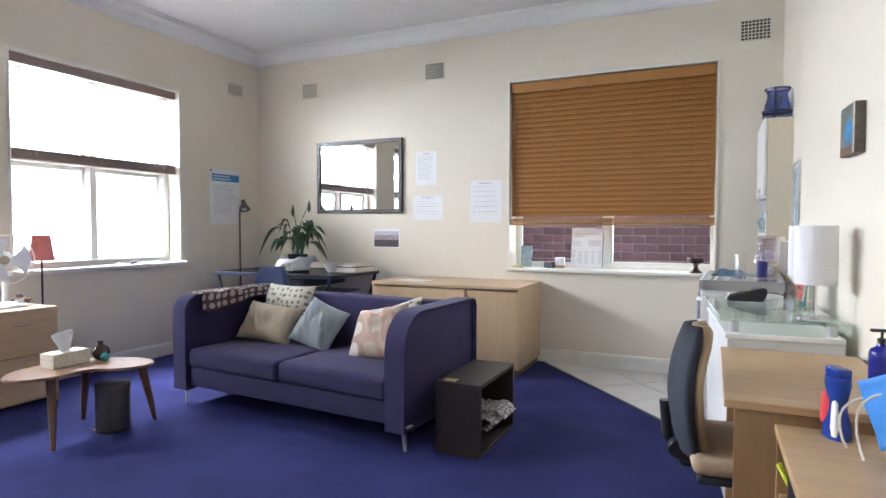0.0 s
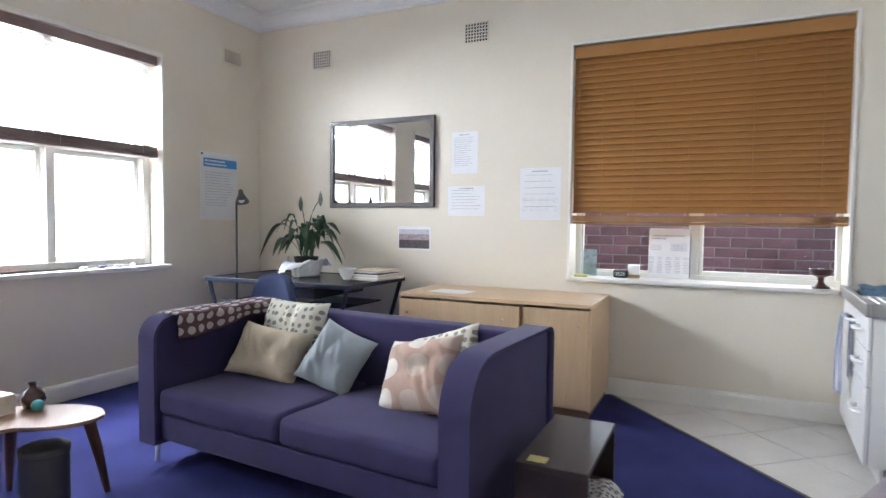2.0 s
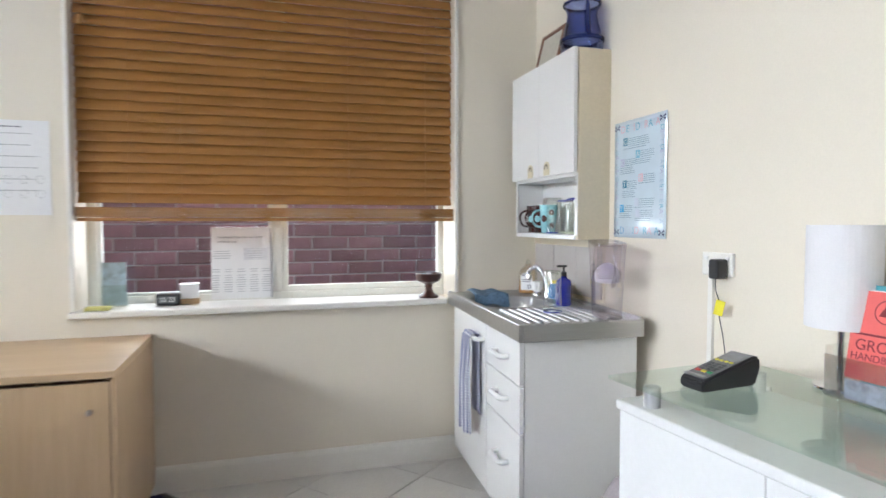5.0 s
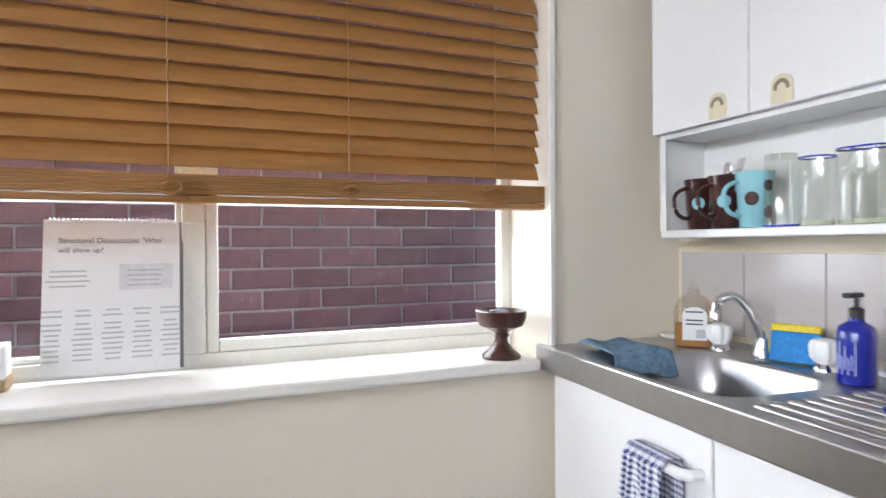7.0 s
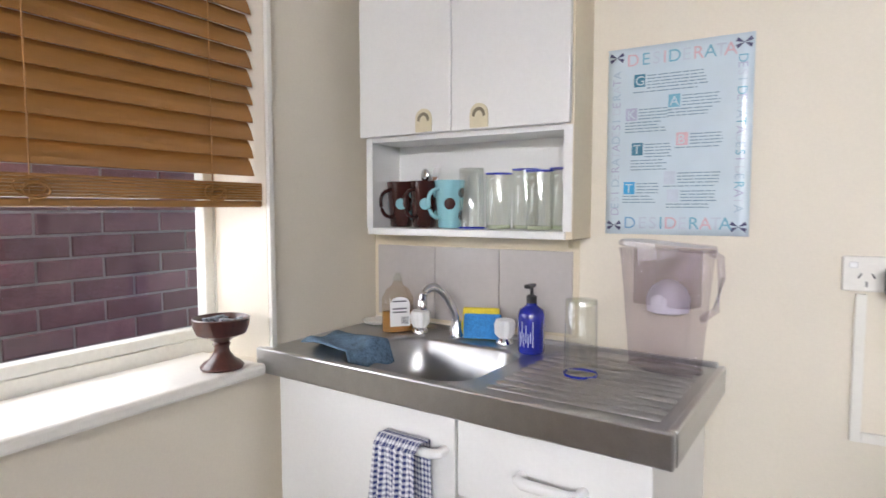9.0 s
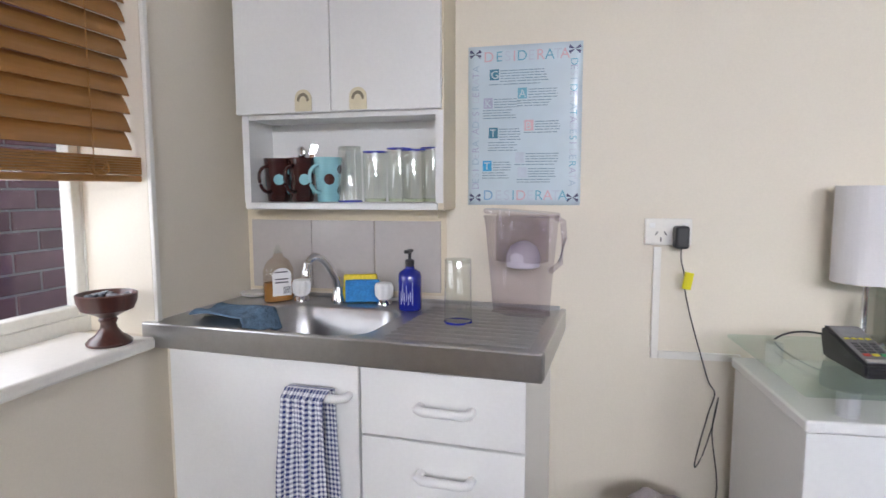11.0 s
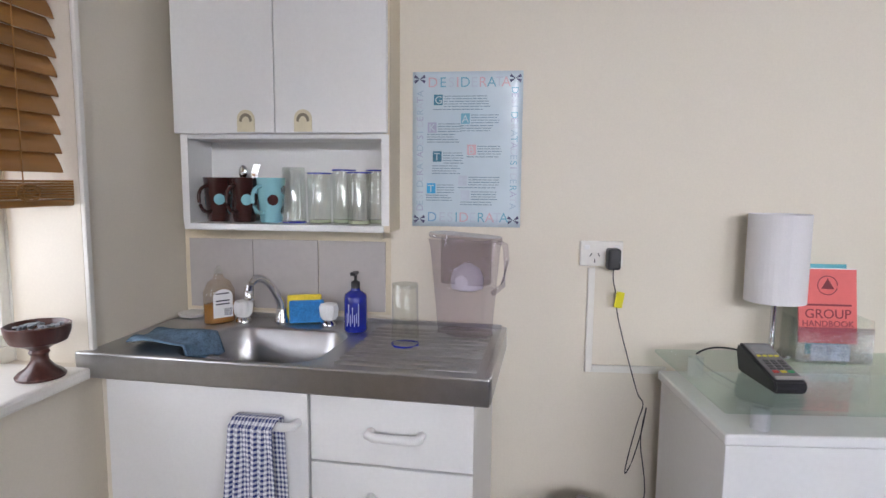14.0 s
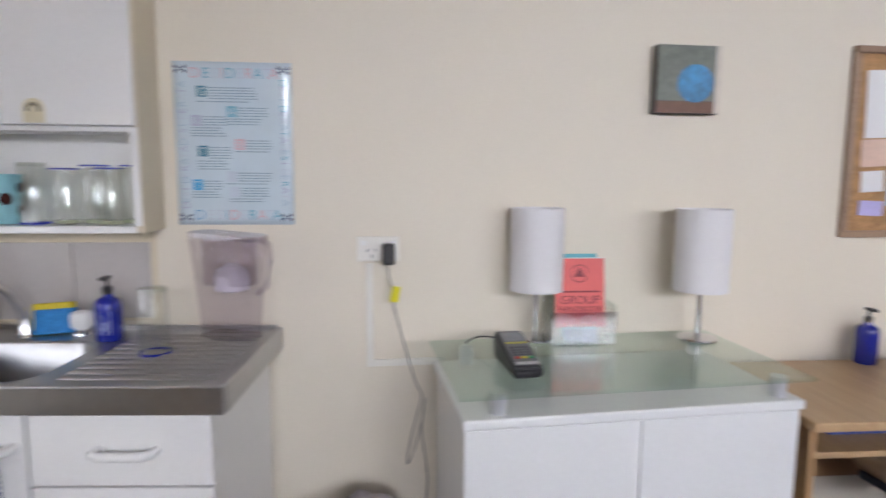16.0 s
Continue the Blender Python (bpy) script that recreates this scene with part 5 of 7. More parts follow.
e = on_east("cable_duct", 7.721, 1.06, "white plastic cable duct running to the counter", "duct")
part("upright_duct", box(-0.010, 0.010, -0.012, 0, -0.325, 0, 0.001), GLOSSW, e)
part("level_duct", box(0.0105, 0.235, -0.0118, 0, -0.325, -0.304, 0.001), GLOSSW, e)

# small mirror with its reflection painted on, and pin board
e = on_east("canvas_picture", 6.736, 1.628, "small square mirror with a blue ball's reflection painted on", "picture")
part("canvas", box(-0.105, 0.105, -0.04, -0.002, -0.103, 0.103, 0.002), mat("mirror_edge", (0.10, 0.085, 0.07), 0.7, vary=0.2, scale=20), e)
# flat colour fields and a disc stand for what the mirror reflects
part("upper_field", box(-0.104, 0.085, -0.0414, -0.0402, -0.065, 0.102), mat("reflection_olive", (0.16, 0.18, 0.15), 0.5, vary=0.2, scale=10), e)
part("lower_field", box(-0.104, 0.085, -0.0414, -0.0402, -0.102, -0.067), mat("reflection_brown", (0.16, 0.08, 0.05), 0.5, vary=0.2), e)
part("side_field", box(0.087, 0.104, -0.0414, -0.0402, -0.102, 0.102), mat("reflection_cream", (0.62, 0.56, 0.48), 0.5), e)
disc = [(0.022 + 0.06 * math.cos(q), -0.012 + 0.058 * math.sin(q)) for q in [k * math.pi / 16 for k in range(32)]]
part("ball_print", turned(prism(disc, 0, 0.0008), Matrix(((1, 0, 0, 0), (0, 0, -1, -0.0415), (0, 1, 0, 0), (0, 0, 0, 1)))), mat("reflection_blue", (0.03, 0.20, 0.40), 0.4, vary=0.5, scale=12), e)
e = on_east("pin_board", 5.81, 1.443, "cork pin board in a wooden frame with pinned papers", "pin board")
a, b, f = 0.34, 0.313, 0.022
FR = wood("board_frame", (0.36, 0.24, 0.16), (0.28, 0.18, 0.12), 0)
bm = bmesh.new()
for s in (-1, 1):
    box(-a, a, -0.022, 0, s * (b - f / 2) - f / 2, s * (b - f / 2) + f / 2, 0.003, bm=bm)
    box(s * (a - f / 2) - f / 2, s * (a - f / 2) + f / 2, -0.0215, 0, -b + f, b - f, 0.003, bm=bm)
part("board_frame", bm, FR, e)
part("cork", box(-a + f, a - f, -0.008, -0.001, -b + f, b - f), mat("cork", (0.42, 0.24, 0.11), 0.9, vary=0.3, scale=40, fine=200, bump=0.4), e)
rnd = random.Random(4)
pinned = [(-0.20, 0.13, 0.16, 0.22), (-0.02, 0.14, 0.16, 0.21), (0.17, 0.13, 0.17, 0.22), (-0.22, -0.03, 0.13, 0.09), (-0.235, -0.125, 0.085, 0.07), (-0.12, -0.14, 0.11, 0.13), (0.03, -0.12, 0.14, 0.16), (0.19, -0.1, 0.15, 0.17), (-0.235, -0.215, 0.09, 0.05)]
tint = [PAPER, PAPER, mat("pale_blue_paper", (0.55, 0.68, 0.80), 0.7), mat("peach_paper", (0.72, 0.52, 0.42), 0.7), PAPER, mat("sky_paper", (0.45, 0.62, 0.78), 0.7), PAPER, PAPER, mat("lilac_paper", (0.50, 0.46, 0.75), 0.7)]
for k, (px, pz, pw, ph) in enumerate(pinned):
    pp = part("pinned_paper", turned(box(-pw / 2, pw / 2, -0.001, 0, -ph / 2, ph / 2), pose(px, -0.0095 - 0.0008 * k, pz, 0, rnd.uniform(-4, 4), 0)), tint[k], e)

# ---------------------------------------------------------------- shelf: mugs and glasses
DBROWN = mat("brown_mug_glaze", (0.045, 0.014, 0.012), 0.16, vary=0.15, coat=0.4)
AQUA = mat("aqua_glaze", (0.27, 0.55, 0.60), 0.2, vary=0.04, coat=0.3)
SHZ = 1.189


def mug(y, x, rz, body, spot, label, h=0.134):
    e = thing("mug", x, y, SHZ, rz, label, "mug", "mugs on the shelf")
    prof = [(0.030, 0.0), (0.033, 0.003), (0.043, h - 0.004), (0.044, h), (0.041, h), (0.039, h - 0.006), (0.030, 0.008)]
    part("body", lathe(prof, 32), body, e, smooth=True)
    part("handle", tube(arc((0.040, 0, h * 0.82), (0.085, 0, h * 0.78), (0.075, 0, h * 0.45), 8) + arc((0.075, 0, h * 0.45), (0.066, 0, h * 0.2), (0.036, 0, h * 0.22), 7)[1:], 0.0055, 10), body, e, smooth=True)
    for a, hz, r in ((50, 0.068, 0.0165), (104, 0.098, 0.014), (112, 0.036, 0.015), (300, 0.06, 0.016), (200, 0.08, 0.015)):
        def g(u, v, a=a, hz=hz, r=r):
            q, s = u * 2 * math.pi, v * r
            z = hz + s * math.sin(q)
            rad = 0.0336 + (0.043 - 0.033) * z / h + 0.0008
            al = math.radians(a) + s * math.cos(q) / rad
            return Vector((rad * math.cos(al), rad * math.sin(al), z))
        bm = bmesh.new()
        grid(20, 2, g, bm)
        part("spot", bm, spot, e, smooth=True)


mug(8.868, 1.985, 163, DBROWN, AQUA, "dark brown mug with blue spots on the shelf")
mug(8.779, 1.975, 166, DBROWN, AQUA, "dark brown mug with blue spots holding cutlery")
mug(8.690, 1.97, 160, AQUA, DBROWN, "pale blue mug with dark brown spots")
for k, (dy, dx, top) in enumerate(((0.01, 0.02, 0.155), (-0.03, 0.01, 0.165))):
    e = thing("spoon" if k == 0 else "fork", 1.975, 8.780, SHZ + 0.01, 0, "steel spoon standing in a mug" if k == 0 else "steel fork standing in a mug", "cutlery")
    part("handle", tube([(0, 0, 0.0), (dx * 0.6, dy * 0.6, 0.09), (dx, dy, 0.125)], 0.0025, 6), CHROME, e)
    if k == 0:
        bm = bmesh.new()
        bmesh.ops.create_uvsphere(bm, u_segments=14, v_segments=8, radius=1, matrix=Matrix.Translation((dx * 1.1, dy * 1.1, 0.142)) @ Matrix.Diagonal((0.005, 0.014, 0.021, 1)))
        part("bowl", bm, CHROME, e, smooth=True)
    else:
        bm = box(dx - 0.002, dx + 0.002, dy - 0.011, dy + 0.009, 0.124, 0.137, 0.001)
        for j in range(4):
            yy = dy - 0.010 + j * 0.006
            tube([(dx, yy, 0.135), (dx + 0.004, yy - 0.008, 0.165)], 0.0013, 5, bm=bm)
        part("prongs", bm, CHROME, e)
BLUEG = mat("blue_rim", (0.015, 0.03, 0.40), 0.1, vary=0.05)


def tumbler(x, y, z, label, upside=False, h=0.158, r=0.036, group="glasses on the shelf"):
    e = thing("drinking_glass", x, y, z, 0, label, "glass", group)
    p = [(0.001, 0.0), (r * 0.92, 0.0), (r * 0.94, 0.002), (r, h)]
    if upside:
        p = [(q, h - zz) for q, zz in p]
    part("glass_body", lathe(p, 30, cap=False), clear("tumbler_glass", (0.952, 0.963, 0.94), alpha=1.5), e, smooth=True)
    rim = lathe([(r - 0.003, h - 0.003), (r + 0.0008, h - 0.003), (r + 0.0012, h), (r - 0.003, h + 0.0008)], 30, cap=False)
    if upside:
        rim.free()
        rim = lathe([(r - 0.003, 0.0), (r + 0.001, 0.0), (r + 0.001, 0.004), (r - 0.003, 0.004)], 30, cap=False)
    part("rim", rim, BLUEG, e, "cobalt blue rim", smooth=True)
    part("thick_base", lathe([(r * 0.88, 0.001), (r * 0.88, 0.010), (0.001, 0.011)], 24) if not upside else lathe([(r * 0.88, h - 0.01), (r * 0.9, h - 0.001)], 24), mat("pale_green_glass", (0.55, 0.60, 0.42), 0.1, vary=0.05) if not upside else CLEAR, e, smooth=True)


tumbler(1.965, 8.617, SHZ, "clear upturned tumbler with a blue rim", True, 0.165)
tumbler(1.98, 8.542, SHZ, "clear tall tumbler with a blue rim", h=0.15)
tumbler(2.0, 8.472, SHZ, "clear tall tumbler with a blue rim", h=0.16)
tumbler(1.955, 8.413, SHZ, "clear tall tumbler with a blue rim", h=0.152)
tumbler(2.005, 8.368, SHZ, "clear tall tumbler with a blue rim", h=0.16)

# ---------------------------------------------------------------- on the sink bench
BZ = 0.879
tumbler(1.762, 8.238, BZ + 0.004, "clear upturned tumbler with a blue rim draining by the sink", True, 0.165, 0.036, "glass on the drainer")
COBALT = mat("cobalt_plastic", (0.012, 0.02, 0.25), 0.15, vary=0.08, coat=0.4)


def pump_bottle(x, y, z, label, r=0.034, h=0.118, writing=True):
    e = thing("pump_bottle", x, y, z, 0, label, "bottle")
    part("body", lathe([(r * 0.9, 0), (r, 0.005), (r, h - 0.02), (r * 0.9, h - 0.008), (r * 0.42, h + 0.003), (r * 0.36, h + 0.012)], 28), COBALT, e, smooth=True)
    part("collar", lathe([(0.013, h + 0.008), (0.0135, h + 0.026), (0.008, h + 0.03)], 18), BLACK, e, smooth=True)
    bm = lathe([(0.0045, h + 0.028), (0.0045, h + 0.05)], 10)
    box(-0.032, 0.012, -0.008, 0.008, h + 0.048, h + 0.058, 0.003, bm=bm)
    part("pump_head", bm, BLACK, e)
    if writing:
        bm = bmesh.new()
        rnd = random.Random(8)
        for k in range(7):
            a = math.pi + (k - 3) * 0.17
            w = rnd.uniform(0.03, 0.065)
            tube([((r + 0.0006) * math.cos(a), (r + 0.0006) * math.sin(a), 0.02 + 0.01 * (k % 2)), ((r + 0.0006) * math.cos(a), (r + 0.0006) * math.sin(a), 0.02 + w)], 0.0011, 4, bm=bm)
        part("printed_label", bm, mat("label_pale", (0.45, 0.5, 0.75), 0.5), e)


pump_bottle(1.905, 8.412, BZ, "cobalt blue soap bottle with a black pump")
pump_bottle(2.08, 6.07, 0.713, "cobalt blue pump bottle on the oak desk", 0.035, 0.13, False)

AMBER = clear("amber_bottle", (0.94, 0.89, 0.82), alpha=0.8)
e = thing("detergent_bottle", 1.94, 8.852, BZ, -40, "half-empty clear detergent bottle with amber liquid", "bottle")


def oval(prof, k=0.55):
    bm = lathe(prof, 28)
    for v in bm.verts:
        v.co.y *= k
    return bm


part("liquid", oval([(0.044, 0.003), (0.046, 0.006), (0.046, 0.06), (0.044, 0.061)]), mat("amber_soap", (0.42, 0.22, 0.07), 0.15, vary=0.05), e, smooth=True)
part("shell", oval([(0.044, 0), (0.048, 0.004), (0.048, 0.10), (0.034, 0.128), (0.016, 0.138), (0.014, 0.15)]), AMBER, e, smooth=True)
part("cap", lathe([(0.013, 0.15), (0.013, 0.162), (0.008, 0.166), (0.006, 0.176)], 16), CLEAR, e, smooth=True)
lab = part("label", turned(prism([(-0.03, 0.02), (0.03, 0.02), (0.03, 0.085)] + [(0.03 * math.cos(q), 0.085 + 0.022 * math.sin(q)) for q in [k * math.pi / 8 for k in range(1, 8)]] + [(-0.03, 0.085)], 0, 0.001), Matrix(((1, 0, 0, 0), (0, 0, -1, -0.0275), (0, 1, 0, 0), (0, 0, 0, 1)))), PAPER, e)
bm = bmesh.new()
for k in range(9):
    box(0.004 + k * 0.0026, 0.005 + k * 0.0026, -0.0292, -0.0285, 0.026, 0.048, bm=bm)
for zz in (0.06, 0.07, 0.092):
    box(-0.022, 0.02, -0.0292, -0.0285, zz, zz + 0.004, bm=bm)
part("label_print", bm, DINK, lab)
e = thing("soap_dish", 2.0, 8.975, BZ, 0, "small cream soap dish beside the sink", "dish")
part("dish", lathe([(0.025, 0), (0.04, 0.004), (0.045, 0.014), (0.042, 0.014), (0.02, 0.006)], 28), GLOSSW, e, smooth=True)
e = thing("sponge", 1.965, 8.585, BZ, 20, "blue and yellow dish sponge leaning behind the tap", "sponge")
part("blue_layer", turned(box(-0.014, 0.004, -0.055, 0.05, 0, 0.07, 0.006, 3), pose(0, 0, 0.002, 0, 12, 0)), mat("blue_sponge", (0.03, 0.20, 0.48), 0.95, vary=0.2, scale=60, fine=200, bump=0.4), e)
part("yellow_layer", turned(box(0.0045, 0.024, -0.048, 0.056, 0, 0.084, 0.006, 3), pose(0, 0, 0.006, 0, 12, 0)), mat("yellow_sponge", (0.70, 0.55, 0.05), 0.95, vary=0.15, scale=60, fine=200, bump=0.4), e)


def dish_cloth():
    e = thing("dish_cloth", 1.775, 8.865, BZ, 0, "blue-grey woven dish cloth hanging into the sink", "cloth")
    blue = mat("blue_dish_cloth", (0.13, 0.22, 0.32), 0.95, vary=0.45, scale=45, fine=220, bump=0.6)

    def f(u, v):
        y = 0.09 - 0.235 * u
        x = -0.13 + 0.16 * v - 0.02 * u * (1 - v)
        z = 0.009 + 0.006 * math.sin(v * 9 + u * 3) + 0.004 * math.sin(u * 7 + v * 4)
        if y < -0.078:
            k = -0.078 - y
            y = -0.078 - 0.3 * k
            z -= 0.85 * k
        return Vector((x, y, z + 0.006))
    sheet("woven_cloth", 30, 24, f, blue, e, 0.004)


dish_cloth()


def filter_jug():
    e = thing("water_jug", 1.915, 8.092, BZ, -108, "clear smoky plastic water filter jug with white cartridge", "jug")
    smoke = clear("smoky_plastic", (0.885, 0.86, 0.885), alpha=0.6)
    lo, hi = round_rect(-0.075, 0.075, -0.045, 0.045, 0.03, 7), round_rect(-0.105, 0.10, -0.055, 0.055, 0.035, 7)
    bm = bmesh.new()
    rings = []
    for z, t in ((0.0, 0.0), (0.02, 0.05), (0.25, 0.8), (0.275, 1.0)):
        rings.append([bm.verts.new((a[0] * (1 - t) + b[0] * t, a[1] * (1 - t) + b[1] * t, z)) for a, b in zip(lo, hi)])
    for a, b in zip(rings, rings[1:]):
        for i in range(len(a)):
            bm.faces.new((a[i], a[(i + 1) % len(a)], b[(i + 1) % len(a)], b[i]))
    bm.faces.new(rings[0][::-1])
    part("jug_body", bm, smoke, e, smooth=True)
    part("lid", turned(prism(hi, 0.0, 0.012, bevel=0.003), pose(0, 0, 0.276, 0, 3, 0)), smoke, e)
    part("handle", tube([(0.098, 0, 0.272), (0.118, 0, 0.262), (0.122, 0, 0.22), (0.112, 0, 0.15), (0.082, 0, 0.125)], 0.008, 10), smoke, e, smooth=True)
    part("funnel", turned(prism(round_rect(-0.07, 0.072, -0.042, 0.042, 0.03, 6), 0.15, 0.275), Matrix.Identity(4)), smoke, e)
    part("cartridge", lathe([(0.030, 0.13), (0.045, 0.135), (0.047, 0.165), (0.036, 0.19), (0.012, 0.205)], 24, 0.005), mat("cartridge_white", (0.72, 0.70, 0.76), 0.5), e, "white filter cartridge", smooth=True)
    part("base_ring", turned(prism(round_rect(-0.078, 0.078, -0.048, 0.048, 0.03, 6), 0.0, 0.008), Matrix.Identity(4)), smoke, e)


filter_jug()

GING = checks("gingham", (0.76, 0.77, 0.79), (0.018, 0.032, 0.15), (13, 66))


def towel():
    e = thing("tea_towel", XR + 0.048, YB, 0, -93.3, "navy and white checked tea towel over the cabinet handle", "towel")

    def f(u, v):
        s = v * 0.80
        w = 0.14 * (0.78 + 0.34 * abs(v - 0.48) * 2 * 0.6)
        fold = 0.014 * math.sin(u * 11 + 1.0 + v) * min(1.0, abs(v - 0.45) * 4) + 0.006 * math.sin(u * 23)
        x = 0.518 + (u - 0.5) * w + 0.01 * (0.45 - v)
        if s < 0.34:
            return Vector((x, -0.540 + 0.2 * fold, 0.752 - (0.34 - s)))
        if s < 0.37:
            q = (s - 0.34) / 0.03 * math.pi
            return Vector((x, -0.555 + 0.017 * math.cos(q), 0.752 + 0.014 * math.sin(q)))
        return Vector((x - 0.008, -0.574 - abs(fold) * 1.3, 0.752 - (s - 0.37)))
    sheet("woven_towel", 26, 44, f, GING, e, 0.003)


towel()

# ---------------------------------------------------------------- on the window sill
SZL = 0.853


def pedestal_bowl():
    e = thing("pedestal_bowl", 1.468, 9.045, SZL, 0, "dark turned wooden pedestal bowl of pebbles on the sill", "bowl")
    red = wood("dark_red_wood", (0.085, 0.030, 0.022), (0.05, 0.018, 0.014), 2, rough=0.3, coat=0.4)
    part("bowl_body", lathe([(0.05, 0), (0.052, 0.006), (0.045, 0.014), (0.030, 0.024), (0.019, 0.04), (0.017, 0.052), (0.022, 0.06), (0.018, 0.066), (0.030, 0.074), (0.058, 0.086), (0.066, 0.105), (0.068, 0.124), (0.064, 0.126), (0.058, 0.108), (0.03, 0.095), (0.002, 0.092)], 36), red, e, smooth=True)
    rnd = random.Random(3)
    st = mat("pebble", (0.20, 0.22, 0.25), 0.35, vary=0.5, scale=30)
    for k in range(46):
        q, rr = rnd.uniform(0, 6.28), 0.055 * math.sqrt(rnd.random())
        bm = bmesh.new()
        bmesh.ops.create_icosphere(bm, subdivisions=1, radius=1, matrix=Matrix.Translation((rr * math.cos(q), rr * math.sin(q), 0.112 + 0.010 * (1 - rr / 0.055) + rnd.uniform(-0.004, 0.006))) @ Matrix.Diagonal((rnd.uniform(0.006, 0.010), rnd.uniform(0.005, 0.009), rnd.uniform(0.003, 0.006), 1)))
        part("pebble", bm, st, e, smooth=True)


pedestal_bowl()


def flip_chart():
    e = thing("desk_calendar", 0.546, 9.25, SZL, 0, "white spiral-bound printed flip chart propped on the sill", "flip chart")
    lean = pose(0, 0, 0.002, -9, 0, 0)
    w, h = 0.14, 0.355
    pg = part("page", turned(box(-w, w, -0.07, -0.066, 0.0, h), lean), PAPER, e)
    part("back_page", turned(box(-w + 0.006, w + 0.008, -0.065, -0.062, 0.002, h - 0.003), lean), mat("grey_card", (0.25, 0.25, 0.28), 0.7), e)
    bm = bmesh.new()
    for k in range(40):
        x = -w + 0.012 + k * (2 * w - 0.024) / 29
        tube([(x + 0.0, -0.068 + 0.007 * math.cos(q), h - 0.004 + 0.007 * math.sin(q)) for q in [j * math.pi / 4 for j in range(8)]], 0.0008, 4, bm=bm)
    part("wire_binding", turned(bm, lean), CHROME, e)
    hold = part("print_area", turned(box(-w + 0.02, w - 0.02, -0.0705, -0.0702, 0.02, h - 0.03), lean), PAPER, e)
    for txt, size, z in (("Structural Dissociation: 'Who'", 0.0175, 0.30), ("will show up?", 0.0165, 0.278)):
        t = words(txt, size, -w + 0.028, 0, 0, 90, 0, 0, DINK, e)
        t.matrix_basis = lean @ pose(-w + 0.03, -0.0709, z, 90, 0, 0)
    bm = bmesh.new()
    rnd = random.Random(11)
    for z0, xs, n, wd in ((0.235, (-0.09, 0.065), 4, 0.09), (0.145, (-0.12, -0.06, 0.0, 0.06, 0.12), 2, 0.045), (0.115, (-0.12, -0.06, 0.0, 0.06, 0.12), 8, 0.045)):
        for x in xs:
            for k in range(n):
                ww = wd * rnd.uniform(0.6, 1.0) / 2
                box(x - ww, x + ww, -0.0709, -0.0704, z0 - k * 0.0115 - 0.002, z0 - k * 0.0115 + 0.002, bm=bm)
    part("printed_line", turned(bm, lean), mat("pale_grey_ink", (0.48, 0.48, 0.50), 0.7), e)["kind"] = "stuff"
    part("grey_panel", turned(box(0.012, 0.125, -0.0708, -0.0705, 0.19, 0.25), lean), mat("grey_print", (0.66, 0.66, 0.68), 0.7), e)


flip_chart()
e = thing("alarm_clock", 0.225, 9.13, SZL, -6, "small black digital clock on the window sill", "clock")
part("case", box(-0.052, 0.052, -0.03, 0.03, 0.0, 0.058, 0.012, 3), BLACK, e)
part("display", box(-0.042, 0.042, -0.0318, -0.0302, 0.012, 0.045), mat("lcd", (0.10, 0.11, 0.11), 0.1), e)
bm = bmesh.new()
for x in (-0.028, -0.012, 0.010, 0.026):
    box(x - 0.005, x + 0.005, -0.0326, -0.032, 0.018, 0.021, bm=bm)
    box(x - 0.005, x + 0.005, -0.0326, -0.032, 0.036, 0.039, bm=bm)
    box(x + 0.003, x + 0.006, -0.0326, -0.032, 0.0215, 0.0355, bm=bm)
part("digit_bars", bm, WHITEP, e)
e = thing("paper_cube", 0.31, 9.17, SZL, 4, "small white note block on a tan wooden base", "note block")
part("base", box(-0.045, 0.045, -0.04, 0.04, 0, 0.025, 0.003), OAK, e)
part("note_block", box(-0.042, 0.042, -0.037, 0.037, 0.0255, 0.095, 0.002), PAPER, e)
e = thing("leaflet_stand", -0.01, 9.16, SZL, 8, "clear acrylic stand with pale blue leaflets", "leaflet stand")
part("stand", box(-0.055, 0.055, -0.03, 0.03, 0.0, 0.004, bm=box(-0.055, 0.055, -0.03, -0.027, 0.004, 0.10)), CLEAR, e)
part("leaflet", turned(box(-0.05, 0.05, 0.0, 0.01, 0.005, 0.205), pose(0, -0.015, 0, -8, 0, 0)), mat("pale_blue_leaflet", (0.45, 0.58, 0.66), 0.5, vary=0.25, scale=20), e)
e = thing("sponge_pad", -0.05, 9.04, SZL, 0, "small yellow-green pad lying on the sill", "pad")
part("pad", box(-0.05, 0.05, -0.03, 0.03, 0, 0.016, 0.004), mat("yellow_green", (0.52, 0.50, 0.18), 0.8), e)

# ---------------------------------------------------------------- on the counter
CZ = 0.832


def table_lamp(x, y):
    e = thing("table_lamp", x, y, CZ, 0, "small table lamp, white drum shade and chrome stem", "lamp", "table lamps on the counter")
    part("base", lathe([(0.058, 0), (0.06, 0.003), (0.058, 0.008), (0.03, 0.014), (0.008, 0.02)], 32), CHROME, e, smooth=True)
    part("stem", lathe([(0.0075, 0.015), (0.0075, 0.27)], 14), CHROME, e, smooth=True)
    s = part("shade", lathe([(0.076, 0.153), (0.08, 0.153), (0.08, 0.401), (0.076, 0.401), (0.076, 0.155)], 40, cap=False), mat("shade_cloth", (0.74, 0.73, 0.74), 0.85, vary=0.03, scale=5, fine=260, bump=0.15), e, "white cloth drum shade", smooth=False)
    bm = bmesh.new()
    for k in range(3):
        q = 2.09 * k
        tube([(0, 0, 0.38), (0.0765 * math.cos(q), 0.0765 * math.sin(q), 0.386)], 0.0015, 5, bm=bm)
    part("shade_ring", bm, CHROME, s)


